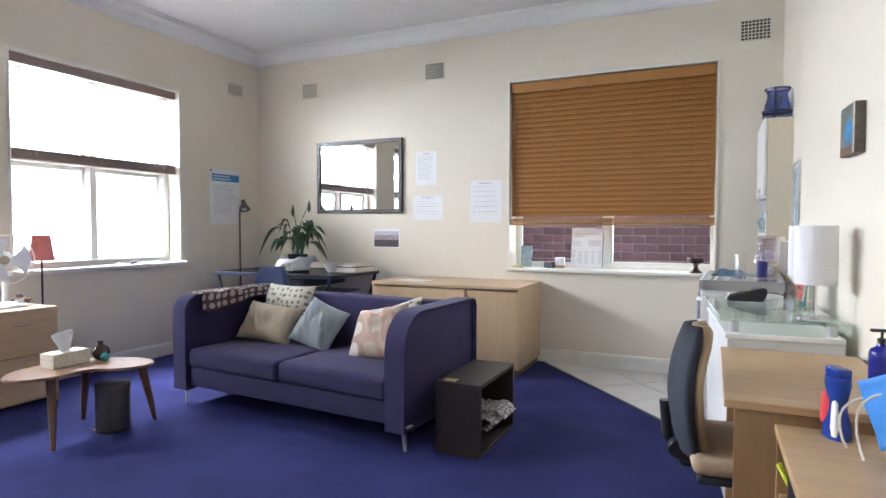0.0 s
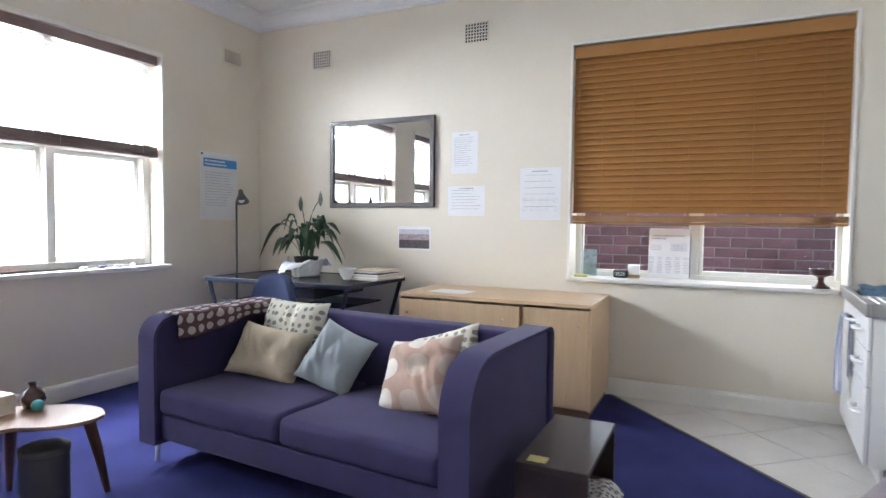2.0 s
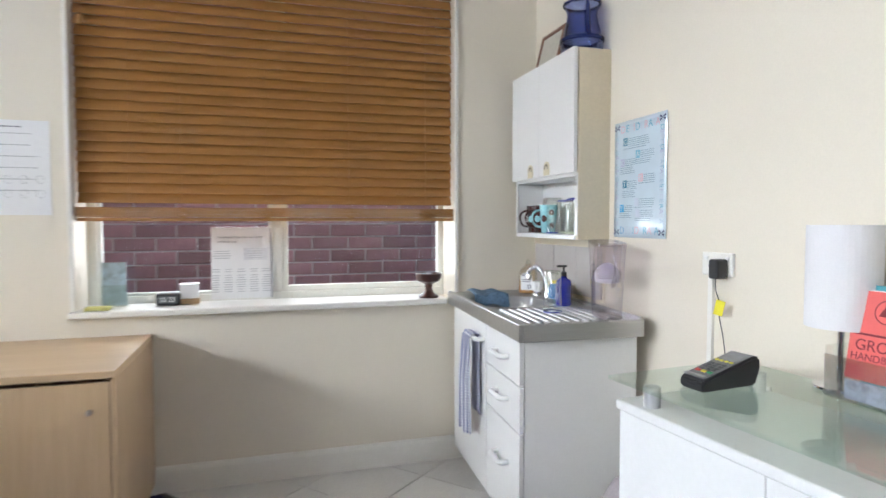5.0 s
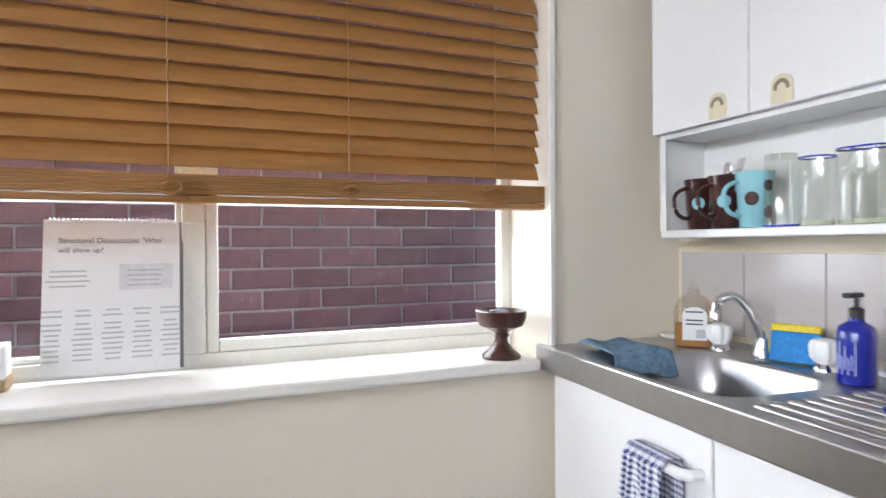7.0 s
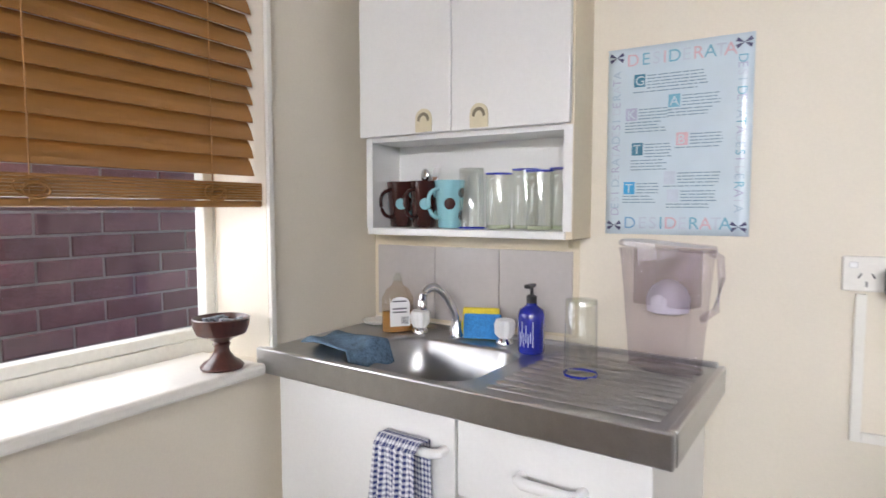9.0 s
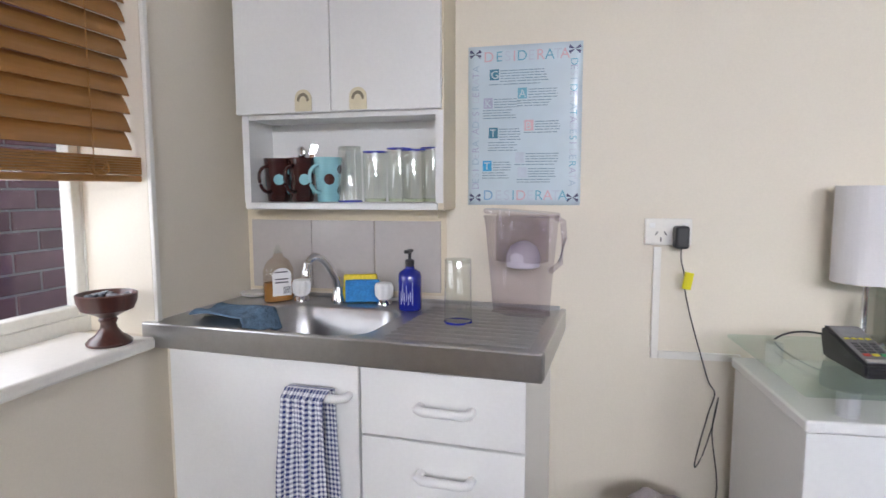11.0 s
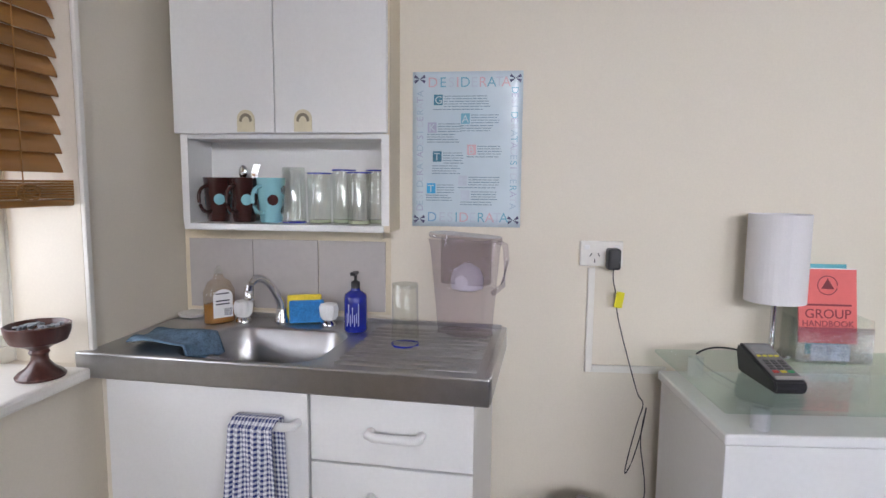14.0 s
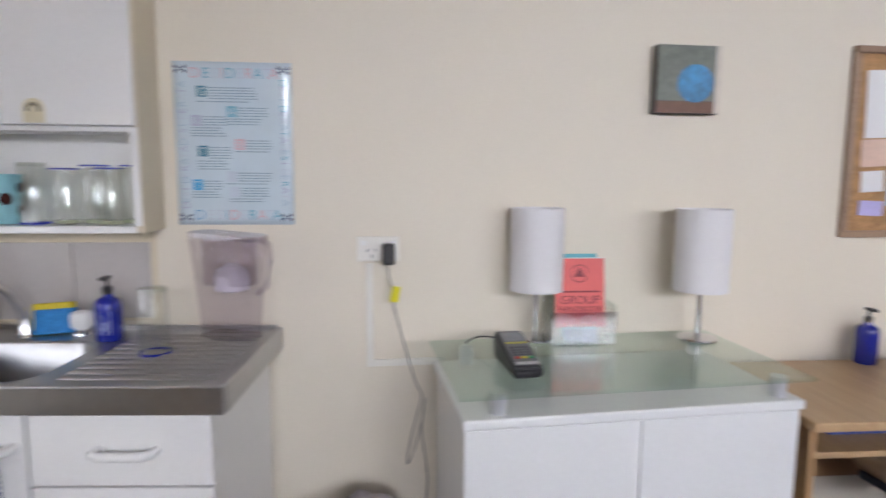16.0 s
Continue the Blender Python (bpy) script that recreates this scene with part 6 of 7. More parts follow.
table_lamp(2.015, 7.216)
table_lamp(1.985, 6.713)


def leaflet_holder():
    e = thing("leaflet_holder", 1.98, 7.09, CZ, -89, "clear acrylic holder with coral-red booklets", "leaflet holder")
    part("base_panel", box(-0.098, 0.098, -0.05, 0.05, 0, 0.003), CLEAR, e)
    part("front_panel", box(-0.098, 0.098, -0.05, -0.047, 0.003, 0.10), clear("milky_acrylic", (0.93, 0.91, 0.92), rough=0.15, alpha=3.0), e)
    part("side_panel", box(-0.098, -0.095, -0.047, 0.05, 0.003, 0.12), CLEAR, e)
    part("side_panel", box(0.095, 0.098, -0.047, 0.05, 0.003, 0.12), CLEAR, e)
    part("back_panel", box(-0.095, 0.095, 0.046, 0.049, 0.003, 0.16), CLEAR, e)
    b = thing("booklet", 1.98, 7.09, CZ, -89, "coral-red handbook standing in the acrylic holder", "booklet")
    coral = mat("coral_card", (0.72, 0.13, 0.12), 0.55, vary=0.03)
    lean = pose(0, 0, 0, -9, 0, 0)
    part("cover", turned(box(-0.076, 0.076, -0.022, -0.016, 0.045, 0.25), lean), coral, b)
    part("pages", turned(box(-0.072, 0.078, -0.0155, -0.008, 0.045, 0.253), lean), PAPER, b)
    for txt, size, z in (("GROUP", 0.036, 0.114), ("HANDBOOK", 0.0235, 0.091)):
        t = words(txt, size, 0, 0, 0, 90, 0, 0, mat("maroon_ink", (0.20, 0.02, 0.03), 0.6), b, 'CENTER')
        t.matrix_basis = lean @ pose(0, -0.0228, z, 90, 0, 0)
    bm = box(-0.062, 0.062, -0.0228, -0.0222, 0.148, 0.153)
    for k, rr in enumerate((0.026, 0.016)):
        tube([(0 + rr * math.cos(2 * math.pi * j / 20), -0.0226, 0.205 + rr * math.sin(2 * math.pi * j / 20)) for j in range(20)], 0.0012, 4, bm=bm) if k == 0 else None
    vs = [bm.verts.new(p) for p in ((-0.017, -0.0228, 0.195), (0.017, -0.0228, 0.195), (0, -0.0228, 0.225))]
    bm.faces.new(vs)
    part("emblem", turned(bm, lean), mat("maroon_ink", (0.20, 0.02, 0.03), 0.6), b)
    c = thing("leaflet", 1.98, 7.09, CZ, -89, "turquoise and white leaflets behind and before the booklet", "leaflet")
    part("back_leaflet", turned(box(-0.05, 0.06, -0.004, 0.0, 0.012, 0.265), lean), mat("teal_card", (0.08, 0.38, 0.45), 0.5), c)
    part("front_leaflet", turned(box(-0.055, 0.045, -0.040, -0.037, 0.006, 0.05), pose(0, 0, 0, 0, 0, 0)), mat("pale_photo", (0.50, 0.62, 0.75), 0.4, vary=0.3, scale=30), c)


leaflet_holder()


def card_terminal():
    e = thing("card_terminal", 1.755, 7.325, CZ, -84, "black card payment terminal with coloured keys", "card terminal")
    e.matrix_world = e.matrix_world @ Matrix.Scale(0.9, 4)
    prof = [(-0.105, 0.0), (-0.108, 0.02), (-0.10, 0.034), (0.085, 0.082), (0.105, 0.078), (0.108, 0.05), (0.09, 0.0)]
    bm = bmesh.new()
    L = [bm.verts.new((-0.042, y, z)) for y, z in prof]
    R = [bm.verts.new((0.042, y, z)) for y, z in prof]
    bm.faces.new(L)
    bm.faces.new(R[::-1])
    for i in range(len(prof)):
        bm.faces.new((L[i], R[i], R[(i + 1) % len(prof)], L[(i + 1) % len(prof)]))
    bmesh.ops.bevel(bm, geom=bm.edges[:], offset=0.006, segments=2, affect='EDGES')
    part("case", bm, BLACK, e)
    sl = pose(0, 0, 0.0598, 14.5, 0, 0)
    part("face_plate", turned(box(-0.036, 0.036, -0.098, 0.085, -0.001, 0.002, 0.001), sl), mat("dark_grey_plate", (0.15, 0.15, 0.16), 0.4), e)
    part("screen", turned(box(-0.028, 0.028, 0.028, 0.075, 0.002, 0.0032), sl), mat("lcd_grey", (0.28, 0.29, 0.30), 0.2), e)
    keym = mat("key_grey", (0.07, 0.07, 0.075), 0.5)
    for r in range(4):
        for c in range(3):
            part("key", turned(box(-0.026 + c * 0.02, -0.012 + c * 0.02, -0.052 + r * 0.013, -0.044 + r * 0.013, 0.002, 0.0045, 0.001), sl), keym, e)
    for c, col in enumerate(((0.55, 0.05, 0.04), (0.65, 0.55, 0.04), (0.03, 0.32, 0.12))):
        part("key", turned(box(-0.026 + c * 0.02, -0.011 + c * 0.02, -0.068, -0.058, 0.002, 0.0048, 0.001), sl), mat("key_%d" % c, col, 0.45), e)
    for c in (0, 1, 2, 3):
        part("key", turned(box(-0.030 + c * 0.016, -0.019 + c * 0.016, 0.012, 0.020, 0.002, 0.0045, 0.001), sl), mat("key_yellow", (0.62, 0.55, 0.05), 0.45), e)
    part("paper_slot", turned(box(-0.034, 0.034, -0.1, -0.088, 0.002, 0.006, 0.001), sl), STEEL, e)
    part("lead", tube(arc((-0.01, 0.1, 0.05), (-0.06, 0.22, 0.05), (-0.10, 0.24, 0.004), 10), 0.0028, 7), BLACK, e, smooth=True)


card_terminal()

# ---------------------------------------------------------------- heap under a grey blanket between bench and counter
MAUVE = mat("mauve_blanket", (0.37, 0.335, 0.345), 0.95, vary=0.14, scale=8, fine=240, bump=0.5)


def heap():
    e = thing("blanket_heap", 1.83, 7.725, 0, 0, "grey-mauve blanket draped over a heap on the floor", "blanket")

    def f(u, v):
        a = u * 2 * math.pi
        r = 0.02 + 0.98 * v
        fold = 1 + 0.10 * v * math.sin(9 * a) + 0.05 * v * math.sin(17 * a + 2)
        z = 0.405 * (1 - max(0.0, v - 0.35) ** 1.4 * 1.75) + 0.02 * math.sin(5 * a) * v
        x = 0.235 * r * fold * math.cos(a) - (0.10 * max(0, v - 0.7) * 3 if math.cos(a) < -0.2 else 0)
        y = 0.205 * r * min(fold, 1.08) * math.sin(a)
        return Vector((x, max(-0.2, min(0.21, y)), max(0.006, z)))
    sheet("draped_cloth", 72, 18, f, MAUVE, e, 0.006)


heap()

# ---------------------------------------------------------------- low bookcase and desk clutter
def trigger_bottle():
    e = thing("spray_can", 1.895, 5.655, 0.6605, -70, "blue and red cleaning spray bottle", "spray bottle")
    b = mat("spray_blue", (0.015, 0.045, 0.26), 0.25, vary=0.1)
    part("body", oval([(0.042, 0), (0.044, 0.006), (0.044, 0.03), (0.030, 0.075), (0.029, 0.10), (0.040, 0.145), (0.038, 0.165), (0.014, 0.175)], 0.7), b, e, smooth=True)
    part("red_panel", turned(oval([(0.02, 0.03), (0.024, 0.05), (0.02, 0.115), (0.012, 0.12)], 0.6), Matrix.Translation((-0.022, -0.014, 0))), mat("spray_red", (0.62, 0.05, 0.05), 0.3), e, smooth=True)
    part("white_panel", turned(oval([(0.010, 0.01), (0.014, 0.03), (0.010, 0.10), (0.004, 0.105)], 0.6), Matrix.Translation((0.024, -0.02, 0))), WHITEP, e, smooth=True)
    part("cap", box(-0.032, 0.034, -0.018, 0.018, 0.165, 0.19, 0.006, 2), b, e)


trigger_bottle()


def blue_bag():
    e = thing("gift_bag", 2.005, 5.49, 0.6605, -75, "bright blue paper bag with white cord handles lying askew", "bag")
    b = mat("bag_blue", (0.05, 0.24, 0.62), 0.5, vary=0.08, scale=6)
    m = pose(0, 0, 0.045, 10, -24, 8) @ Matrix.Diagonal((0.86, 0.9, 0.84, 1))

    def f(u, v):
        a = u * 2 * math.pi
        s = 0.5 + 0.5 * v
        x, y = 0.08 * math.copysign(abs(math.cos(a)) ** 0.4, math.cos(a)), 0.022 * math.copysign(abs(math.sin(a)) ** 0.4, math.sin(a)) * (1.2 - v * 0.8)
        return m @ Vector((x * (1 - 0.08 * v), y + 0.008 * noise.noise(Vector((u * 8, v * 4, 1))), 0.20 * v))
    sheet("paper_body", 40, 10, f, b, e, 0.001)
    cord = mat("white_cord", (0.72, 0.68, 0.60), 0.9)
    for dx, dy in ((-0.05, -0.03), (0.03, -0.045)):
        part("cord_handle", tube(arc(m @ Vector((dx, -0.024, 0.15)), m @ Vector((dx - 0.05, -0.10, 0.15)), Vector((dx - 0.03, -0.09, 0.01)), 12), 0.0032, 8), cord, e, smooth=True)


blue_bag()
e = thing("pen_cup", 1.81, 5.56, 0.469, 0, "black pen cup with a yellow highlighter", "pen cup")
part("cup", lathe([(0.034, 0), (0.036, 0.004), (0.037, 0.095), (0.034, 0.095), (0.032, 0.01)], 22), BLACK, e)
part("highlighter", tube([(0, 0, 0.012), (-0.055, 0.02, 0.125)], 0.008, 10), mat("marker_yellow", (0.72, 0.80, 0.06), 0.4), e, "fluorescent yellow highlighter")
part("pen", tube([(0.01, 0, 0.012), (0.018, -0.012, 0.13)], 0.005, 8), mat("pen_purple", (0.12, 0.03, 0.16), 0.4), e)

# ---------------------------------------------------------------- on top of the wall cupboard
BVASE = clear("blue_plastic", (0.50, 0.56, 0.80), alpha=0.8)
e = thing("blue_jug", 1.975, 8.40, 1.9655, 0, "blue translucent jug with dark blue rings", "jug")
part("jug_body", lathe([(0.085, 0), (0.09, 0.004), (0.09, 0.04), (0.082, 0.05), (0.078, 0.09), (0.062, 0.14), (0.064, 0.17), (0.078, 0.20), (0.075, 0.20), (0.06, 0.168), (0.075, 0.09), (0.08, 0.05)], 36, cap=False), BVASE, e, smooth=True)
DB = mat("navy_plastic", (0.012, 0.02, 0.09), 0.25)
part("ring", lathe([(0.088, 0.04), (0.094, 0.042), (0.094, 0.054), (0.088, 0.056)], 36, cap=False), DB, e, smooth=True)
part("rim", lathe([(0.072, 0.196), (0.080, 0.196), (0.081, 0.205), (0.073, 0.206)], 36, cap=False), DB, e, smooth=True)
part("handle", tube([(-0.02, -0.078, 0.20), (-0.025, -0.09, 0.17), (-0.022, -0.086, 0.10), (-0.02, -0.092, 0.05)], 0.009, 10), DB, e, smooth=True)
e = thing("picture_frame", 1.965, 8.72, 1.9655, 0, "brown wooden picture frame leaning on the wall", "picture frame")
bm = bmesh.new()
m = pose(0, 0, 0, 0, 14, 0)
for s in (-1, 1):
    box(-0.008, 0.008, s * 0.11 - 0.009, s * 0.11 + 0.009, 0.0, 0.20, 0.002, bm=bm)
box(-0.008, 0.008, -0.101, 0.101, 0.0, 0.018, 0.002, bm=bm)
box(-0.008, 0.008, -0.101, 0.101, 0.182, 0.20, 0.002, bm=bm)
part("frame", turned(bm, m), wood("red_brown_frame", (0.20, 0.08, 0.04), (0.14, 0.055, 0.03), 1), e)
part("print", turned(box(-0.002, 0.004, -0.101, 0.101, 0.018, 0.182), m), mat("faded_print", (0.52, 0.50, 0.42), 0.5, vary=0.1), e)

# ---------------------------------------------------------------- corner: reading lamp, plant, desk things
e = thing("floor_lamp", -2.833, 8.40, 0, 0, "slim black floor reading lamp with a silver cone head", "lamp")
part("base", lathe([(0.12, 0), (0.122, 0.01), (0.11, 0.022), (0.02, 0.03)], 32), BLACK, e, smooth=True)
part("pole", tube([(0, 0, 0.02), (0, 0, 1.36)] + arc((0, 0, 1.36), (0, 0, 1.44), (0.05, -0.02, 1.45), 8), 0.009, 10), mat("dark_grey_metal", (0.05, 0.05, 0.055), 0.35, 0.6), e, smooth=True)
hd = turned(lathe([(0.018, 0.0), (0.022, 0.03), (0.03, 0.05), (0.058, 0.11), (0.056, 0.112), (0.028, 0.055)], 26, cap=False), pose(0.075, -0.03, 1.50, 0, 158, -25))
part("lamp_head", hd, mat("lamp_grey", (0.10, 0.10, 0.105), 0.3, 0.5), e, smooth=True)
bm = bmesh.new()
bmesh.ops.create_uvsphere(bm, u_segments=14, v_segments=10, radius=0.028, matrix=Matrix.Translation((0.105, -0.05, 1.42)))
part("bulb", bm, mat("frosted_bulb", (0.8, 0.82, 0.85), 0.3), e, smooth=True)

DZ = 0.7905
LEAF = mat("leaf_green", (0.030, 0.072, 0.030), 0.35, vary=0.35, scale=12, fine=60, bump=0.1)


def plant():
    e = thing("pot_plant", -2.24, 8.58, DZ, 0, "peace lily pot plant wrapped in crinkled white paper", "plant")
    rnd = random.Random(12)
    part("saucer", lathe([(0.11, 0), (0.125, 0.012), (0.12, 0.013), (0.05, 0.006)], 30), mat("saucer_white", (0.7, 0.7, 0.72), 0.4), e, smooth=True)
    part("pot", lathe([(0.075, 0.012), (0.10, 0.15), (0.105, 0.16), (0.095, 0.158), (0.09, 0.14)], 30), BLACK, e, smooth=True)
    wrap = mat("white_wrap", (0.80, 0.82, 0.88), 0.5, vary=0.08, scale=18, fine=60, bump=0.2)

    def f(u, v):
        a = u * 2 * math.pi
        c, d = 1.6 * math.cos(a), 1.6 * math.sin(a)
        k = noise.noise(Vector((c, d, v * 2 + 4)))
        q = noise.noise(Vector((c * 4, d * 4, v * 5)))
        r = 0.108 + 0.012 * v + 0.016 * math.sin(math.pi * v) + max(0, v - 0.62) * (0.20 + 0.22 * k) + 0.018 * q * v
        z = 0.012 + 0.15 * v - 0.22 * max(0, v - 0.72) * (1 + 1.6 * k) + 0.03 * q * max(0, v - 0.4)
        return Vector((r * math.cos(a), r * math.sin(a), z))
    sheet("wrapping_paper", 120, 22, f, wrap, e, 0.001, "crinkled white wrapping paper")
    part("bow", tube(arc((0.0, -0.14, 0.10), (-0.01, -0.17, 0.06), (0.01, -0.16, 0.005), 8), 0.014, 8, bm=tube(arc((0.03, -0.14, 0.10), (0.06, -0.17, 0.06), (0.045, -0.16, 0.005), 8), 0.012, 8)), WHITEP, e, smooth=True)
    for k in range(30):
        a = 6.2832 * k / 30 + rnd.uniform(-0.4, 0.4)
        reach = rnd.uniform(0.17, 0.40)
        wd = rnd.uniform(0.030, 0.050)
        p0 = Vector((0.04 * math.cos(a), 0.04 * math.sin(a), 0.15))
        p1 = Vector((reach * 0.5 * math.cos(a), reach * 0.5 * math.sin(a), rnd.uniform(0.40, 0.72)))
        p2 = Vector((reach * math.cos(a + 0.25), reach * math.sin(a + 0.25), rnd.uniform(0.10, 0.38)))
        path = arc(p0, p1, p2, 16)
        side = Vector((-math.sin(a), math.cos(a), 0))

        def g(u, v, path=path, side=side, wd=wd):
            q = u * 16
            i = min(15, int(q))
            c = path[i].lerp(path[i + 1], q - i)
            t = max(0.0, (u - 0.42) / 0.58)
            w = 0.003 + wd * (math.sin(math.pi * min(1.0, t ** 0.75)) if t > 0 else 0)
            s = 2 * v - 1
            return c + side * (s * w) + Vector((0, 0, 0.35 * abs(s) * w))
        sheet("leaf", 16, 4, g, LEAF, e, 0.0008)
    for a, hgt, lean in ((2.6, 0.60, 0.13), (0.4, 0.64, 0.12)):
        top = Vector((lean * math.cos(a), lean * math.sin(a), hgt))
        part("flower_stem", tube(arc((0, 0, 0.15), (0, 0, hgt * 0.8), top, 10), 0.004, 6), LEAF, e, smooth=True)
        part("spathe", turned(oval([(0.003, -0.06), (0.018, -0.03), (0.022, 0.0), (0.012, 0.04), (0.001, 0.07)], 0.35), Matrix.Translation(top)), mat("dark_bud", (0.028, 0.035, 0.02), 0.5), e, smooth=True)


plant()
v = mesh("white_bowl", lathe([(0.03, 0), (0.034, 0.004), (0.036, 0.014), (0.05, 0.028), (0.068, 0.07), (0.071, 0.088), (0.068, 0.088), (0.048, 0.034), (0.002, 0.022)], 34), WHITEP, smooth=True)
v.location = (-1.775, 8.50, DZ)
tagged(v, "white china bowl on the glass desk", "bowl")
e = thing("paper_tray", -1.60, 8.66, DZ, -8, "stack of papers in a flat document tray", "paper tray")
part("tray", box(-0.14, 0.14, -0.18, 0.18, 0, 0.012, 0.003), mat("cream_tray", (0.58, 0.54, 0.46), 0.5), e)
for k in range(6):
    part("paper_ream", turned(box(-0.115, 0.115, -0.155, 0.155, 0.0125 + k * 0.011, 0.0215 + k * 0.011), pose(0, 0, 0, 0, 0, random.uniform(-9, 9))), (PAPER, CREAMP, PAPER, BLACK, PAPER, CREAMP)[k], e)

# ---------------------------------------------------------------- chest top: fan, bowl, jar, red lamp
def fan():
    e = thing("desk_fan", -2.85, 6.20, 0.6675, 62, "white plastic desk fan at rest", "fan")
    part("base", lathe([(0.125, 0), (0.13, 0.008), (0.12, 0.022), (0.05, 0.034), (0.02, 0.04)], 36), WHITEP, e, smooth=True)
    part("column", lathe([(0.02, 0.035), (0.018, 0.20), (0.025, 0.24)], 18), WHITEP, e, smooth=True)
    c = Vector((0, -0.02, 0.33))
    part("motor_case", turned(lathe([(0.03, 0), (0.05, 0.02), (0.052, 0.08), (0.04, 0.11), (0.01, 0.12)], 24), Matrix.Translation(c + Vector((0, 0.0, 0))) @ pose(0, 0.0, 0, -90, 0, 0)), WHITEP, e, smooth=True)
    bl = mat("fan_blade", (0.70, 0.73, 0.78), 0.3)
    for k in range(3):
        def f(u, v, k=k):
            a = k * 2.094 + (v - 0.5) * 1.5 * (0.5 + 0.5 * u)
            r = 0.025 + 0.125 * u
            return c + Vector((r * math.cos(a), -0.045 + 0.03 * (v - 0.5), r * math.sin(a)))
        sheet("blade", 8, 8, f, bl, e, 0.002)
    bm = bmesh.new()
    for k in range(40):
        a = k * math.pi / 20
        d = Vector((math.cos(a), 0, math.sin(a)))
        tube([c + d * 0.03 + Vector((0, -0.085, 0)), c + d * 0.12 + Vector((0, -0.085, 0)), c + d * 0.168 + Vector((0, -0.045, 0)), c + d * 0.12 + Vector((0, -0.005, 0)), c + d * 0.04 + Vector((0, 0, 0))], 0.0011, 4, bm=bm)
    part("guard_wires", bm, WHITEP, e)
    bm = bmesh.new()
    pts = [c + Vector((0.168 * math.cos(a), -0.045, 0.168 * math.sin(a))) for a in [j * math.pi / 24 for j in range(49)]]
    part("guard_ring", tube(pts, 0.004, 8), WHITEP, e, smooth=True)
    part("hub_badge", turned(lathe([(0.028, 0), (0.03, 0.004), (0.02, 0.008)], 22), Matrix.Translation(c + Vector((0, -0.085, 0))) @ pose(0, 0, 0, 90, 0, 0)), mat("badge_beige", (0.45, 0.38, 0.30), 0.4), e)


fan()
v = mesh("wooden_bowl", lathe([(0.035, 0), (0.04, 0.004), (0.065, 0.02), (0.078, 0.045), (0.075, 0.046), (0.055, 0.022), (0.002, 0.012)], 32), wood("bowl_wood", (0.20, 0.09, 0.05), (0.14, 0.06, 0.035), 0), smooth=True)
v.location = (-2.89, 6.31, 0.6675)
tagged(v, "shallow brown wooden bowl on the chest", "bowl")
e = thing("small_jar", -2.80, 6.26, 0.6675, 0, "small dark jar with a paper label", "jar")
part("jar_body", lathe([(0.024, 0), (0.026, 0.003), (0.026, 0.06), (0.018, 0.068)], 20), CLEAR, e, smooth=True)
part("lid", lathe([(0.022, 0.066), (0.022, 0.082), (0.02, 0.084)], 20), BLACK, e)
part("label", lathe([(0.0265, 0.012), (0.0265, 0.05)], 20, cap=False), PAPER, e)
e = thing("clip_lamp", -3.04, 6.56, 0, 0, "red-shaded floor lamp with a thin dark pole", "lamp")
part("base", lathe([(0.09, 0), (0.092, 0.008), (0.02, 0.02)], 26), BLACK, e, smooth=True)
part("pole", tube([(0, 0, 0.01), (0, 0, 0.98)], 0.007, 8), BLACK, e)
part("shade", lathe([(0.058, 1.16), (0.085, 0.97), (0.083, 0.97), (0.056, 1.16)], 28, cap=False), mat("red_shade", (0.55, 0.16, 0.15), 0.6, vary=0.1), e, "faded red conical shade")
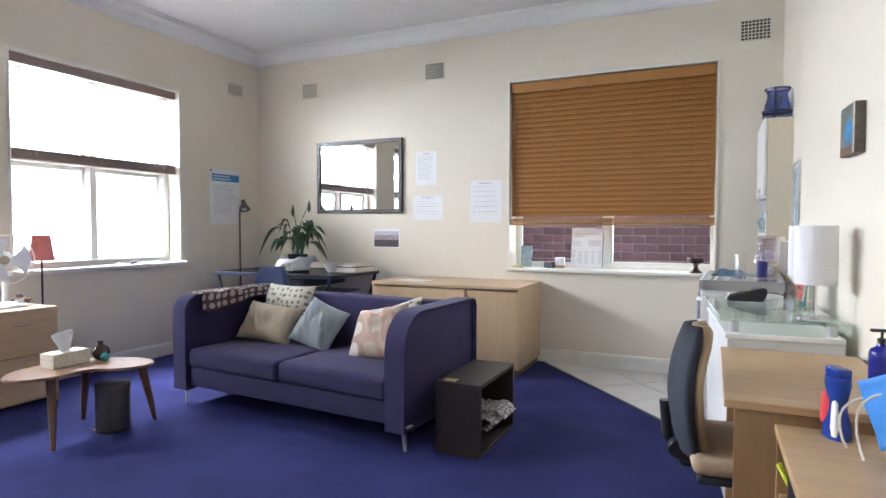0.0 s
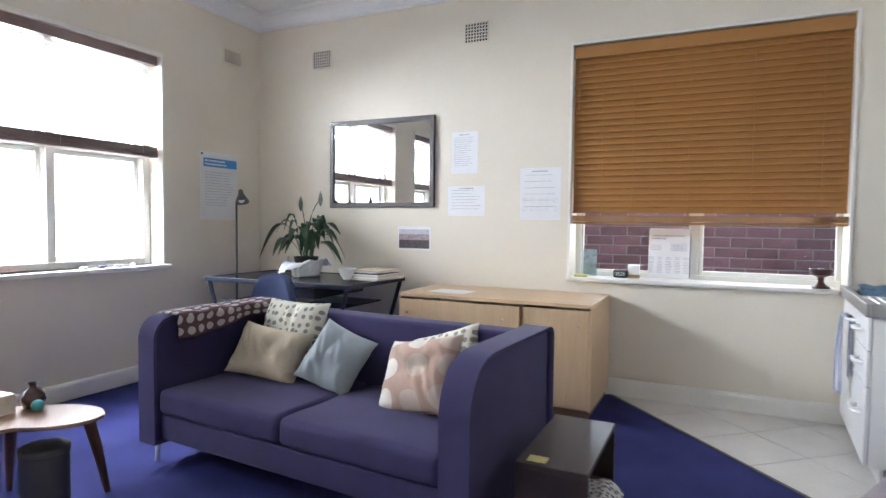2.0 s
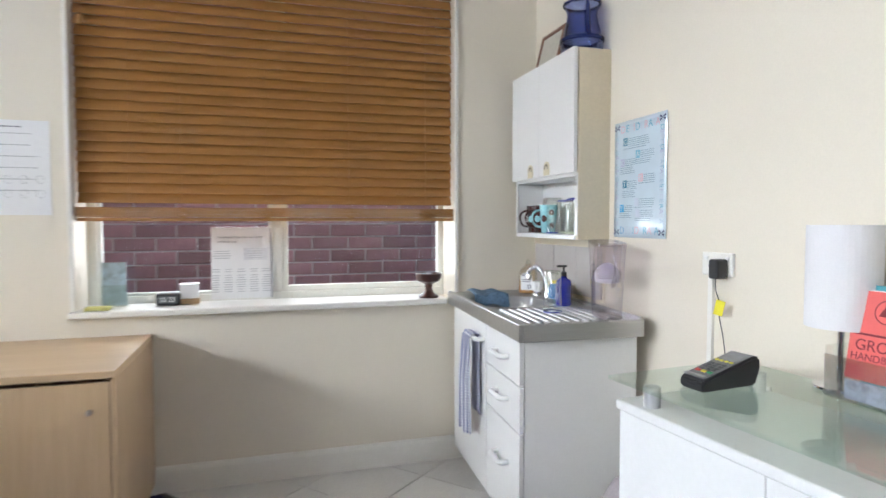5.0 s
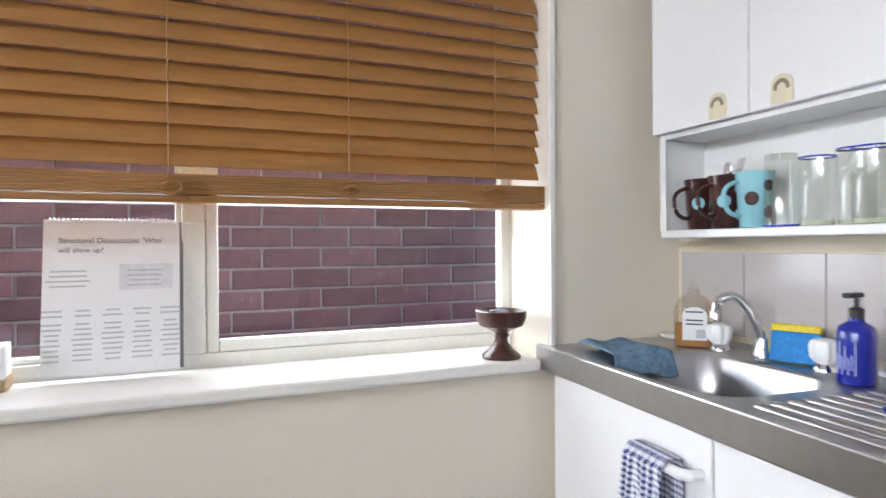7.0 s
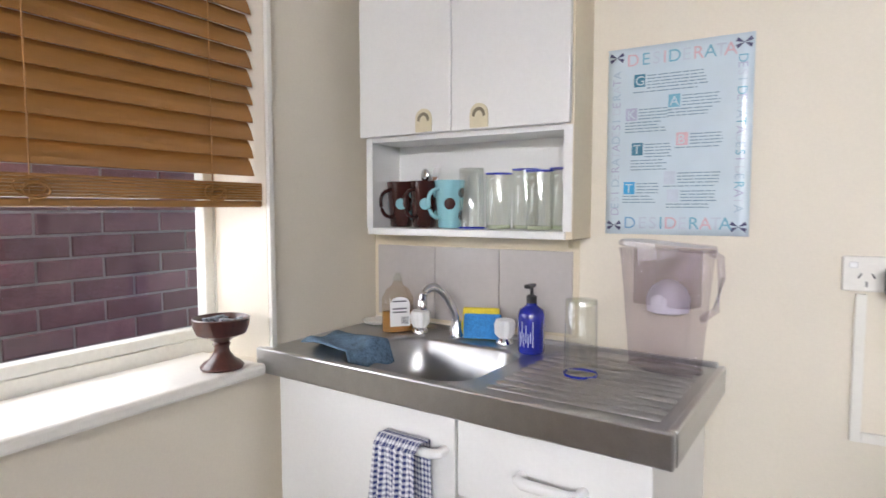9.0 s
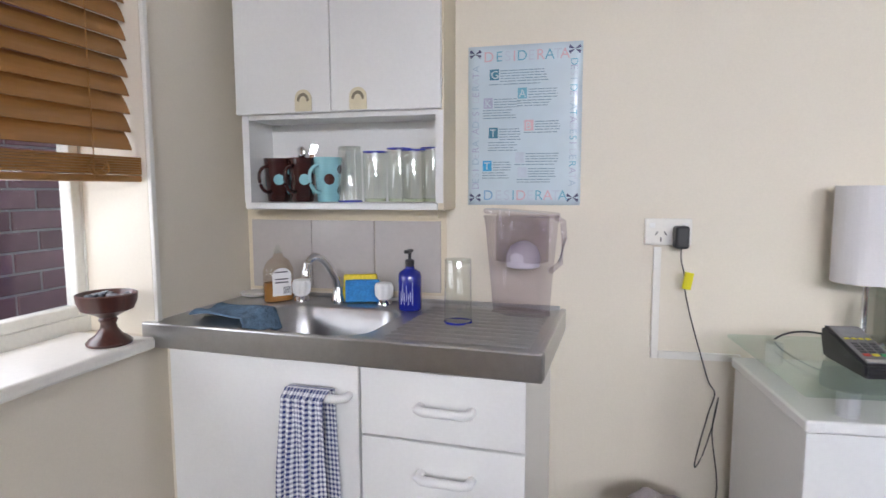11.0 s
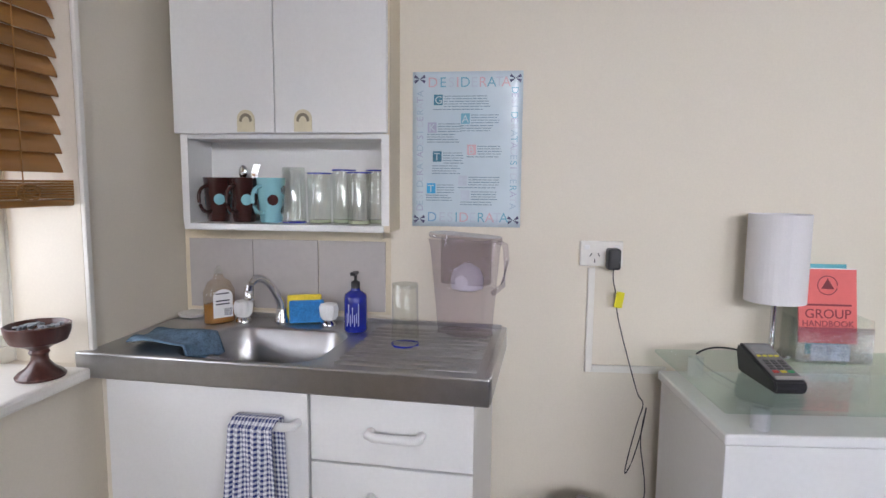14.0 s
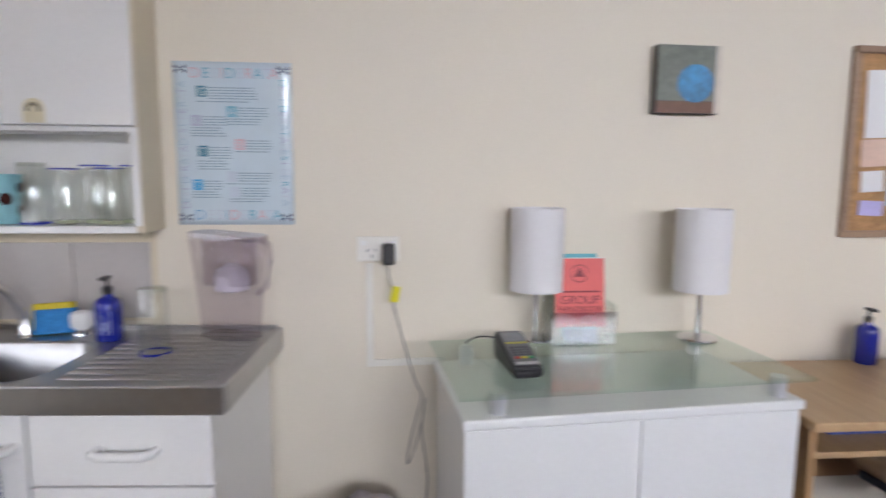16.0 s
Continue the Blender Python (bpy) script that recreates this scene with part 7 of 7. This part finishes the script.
for k, (yy, c) in enumerate(((7.55, (0.5, 0.52, 0.55)), (7.42, (0.06, 0.08, 0.16)), (7.28, (0.55, 0.55, 0.52)), (7.66, (0.35, 0.36, 0.38)))):
    e = thing("sill_trinket", XL + 0.0, yy, 0.8925, 20 * k, "small shell-like ornament on the window sill", "ornament", "ornaments on the sill")
    bm = bmesh.new()
    bmesh.ops.create_icosphere(bm, subdivisions=2, radius=1, matrix=Matrix.Translation((0, 0, 0.010)) @ Matrix.Diagonal((0.022, 0.045, 0.011, 1)))
    soft(bm, 0.004, 40)
    part("shell", bm, mat("shell_%d" % k, c, 0.5, vary=0.2, scale=30), e, smooth=True)

# ---------------------------------------------------------------- floor tiles laid along the diagonal carpet edge
tf = thing("tiled_floor", 0, 0, 0, 0, "off-white glazed floor tiles laid diagonally by the sink", "floor", kind="structure")
part("grout_bed", prism([(xr(TY), TY), (XR, 8.0), (XR, YB), (0.178, YB)], -0.1, -0.004), GROUT, tf)
ed0, ed1 = Vector((0.178, YB)), Vector((xr(TY), TY))
du = (ed1 - ed0).normalized()
dv = Vector((-du.y, du.x))
if dv.y < 0:
    dv = -dv


def clip(poly, p, n):
    """Keeps the part of an outline on the side of p that n points to."""
    out = []
    for a, b in zip(poly, poly[1:] + poly[:1]):
        sa, sb = (a - p).dot(n), (b - p).dot(n)
        if sa >= 0:
            out.append(a)
        if sa * sb < 0:
            out.append(a + (b - a) * (sa / (sa - sb)))
    return out


SZ = 0.40
for i in range(-1, 9):
    for j in range(0, 6):
        a = ed0 + du * (i * SZ + 0.12) + dv * (j * SZ + 0.002)
        g = 0.0025
        poly = [a + du * g + dv * g, a + du * (SZ - g) + dv * g, a + du * (SZ - g) + dv * (SZ - g), a + du * g + dv * (SZ - g)]
        poly = clip(poly, Vector((XR + 0.03, 0)), Vector((-1, 0)))
        poly = clip(poly, Vector((0, YB - 0.001)), Vector((0, -1))) if poly else poly
        poly = clip(poly, ed0, dv) if poly else poly
        if len(poly) >= 3:
            bm = bmesh.new()
            try:
                prism([(q.x, q.y) for q in poly], -0.012, 0.001, bm)
                part("tile", bm, TILE, tf)
            except ValueError:
                bm.free()
setting(mesh("trim", turned(box(0, (ed1 - ed0).length, -0.012, 0.012, 0.0005, 0.004, 0.001), Matrix.Translation((ed0.x, ed0.y, 0)) @ Matrix.Rotation(math.atan2(du.y, du.x), 4, 'Z')), BLACK), "thin dark edge strip between carpet and tiles", "trim")
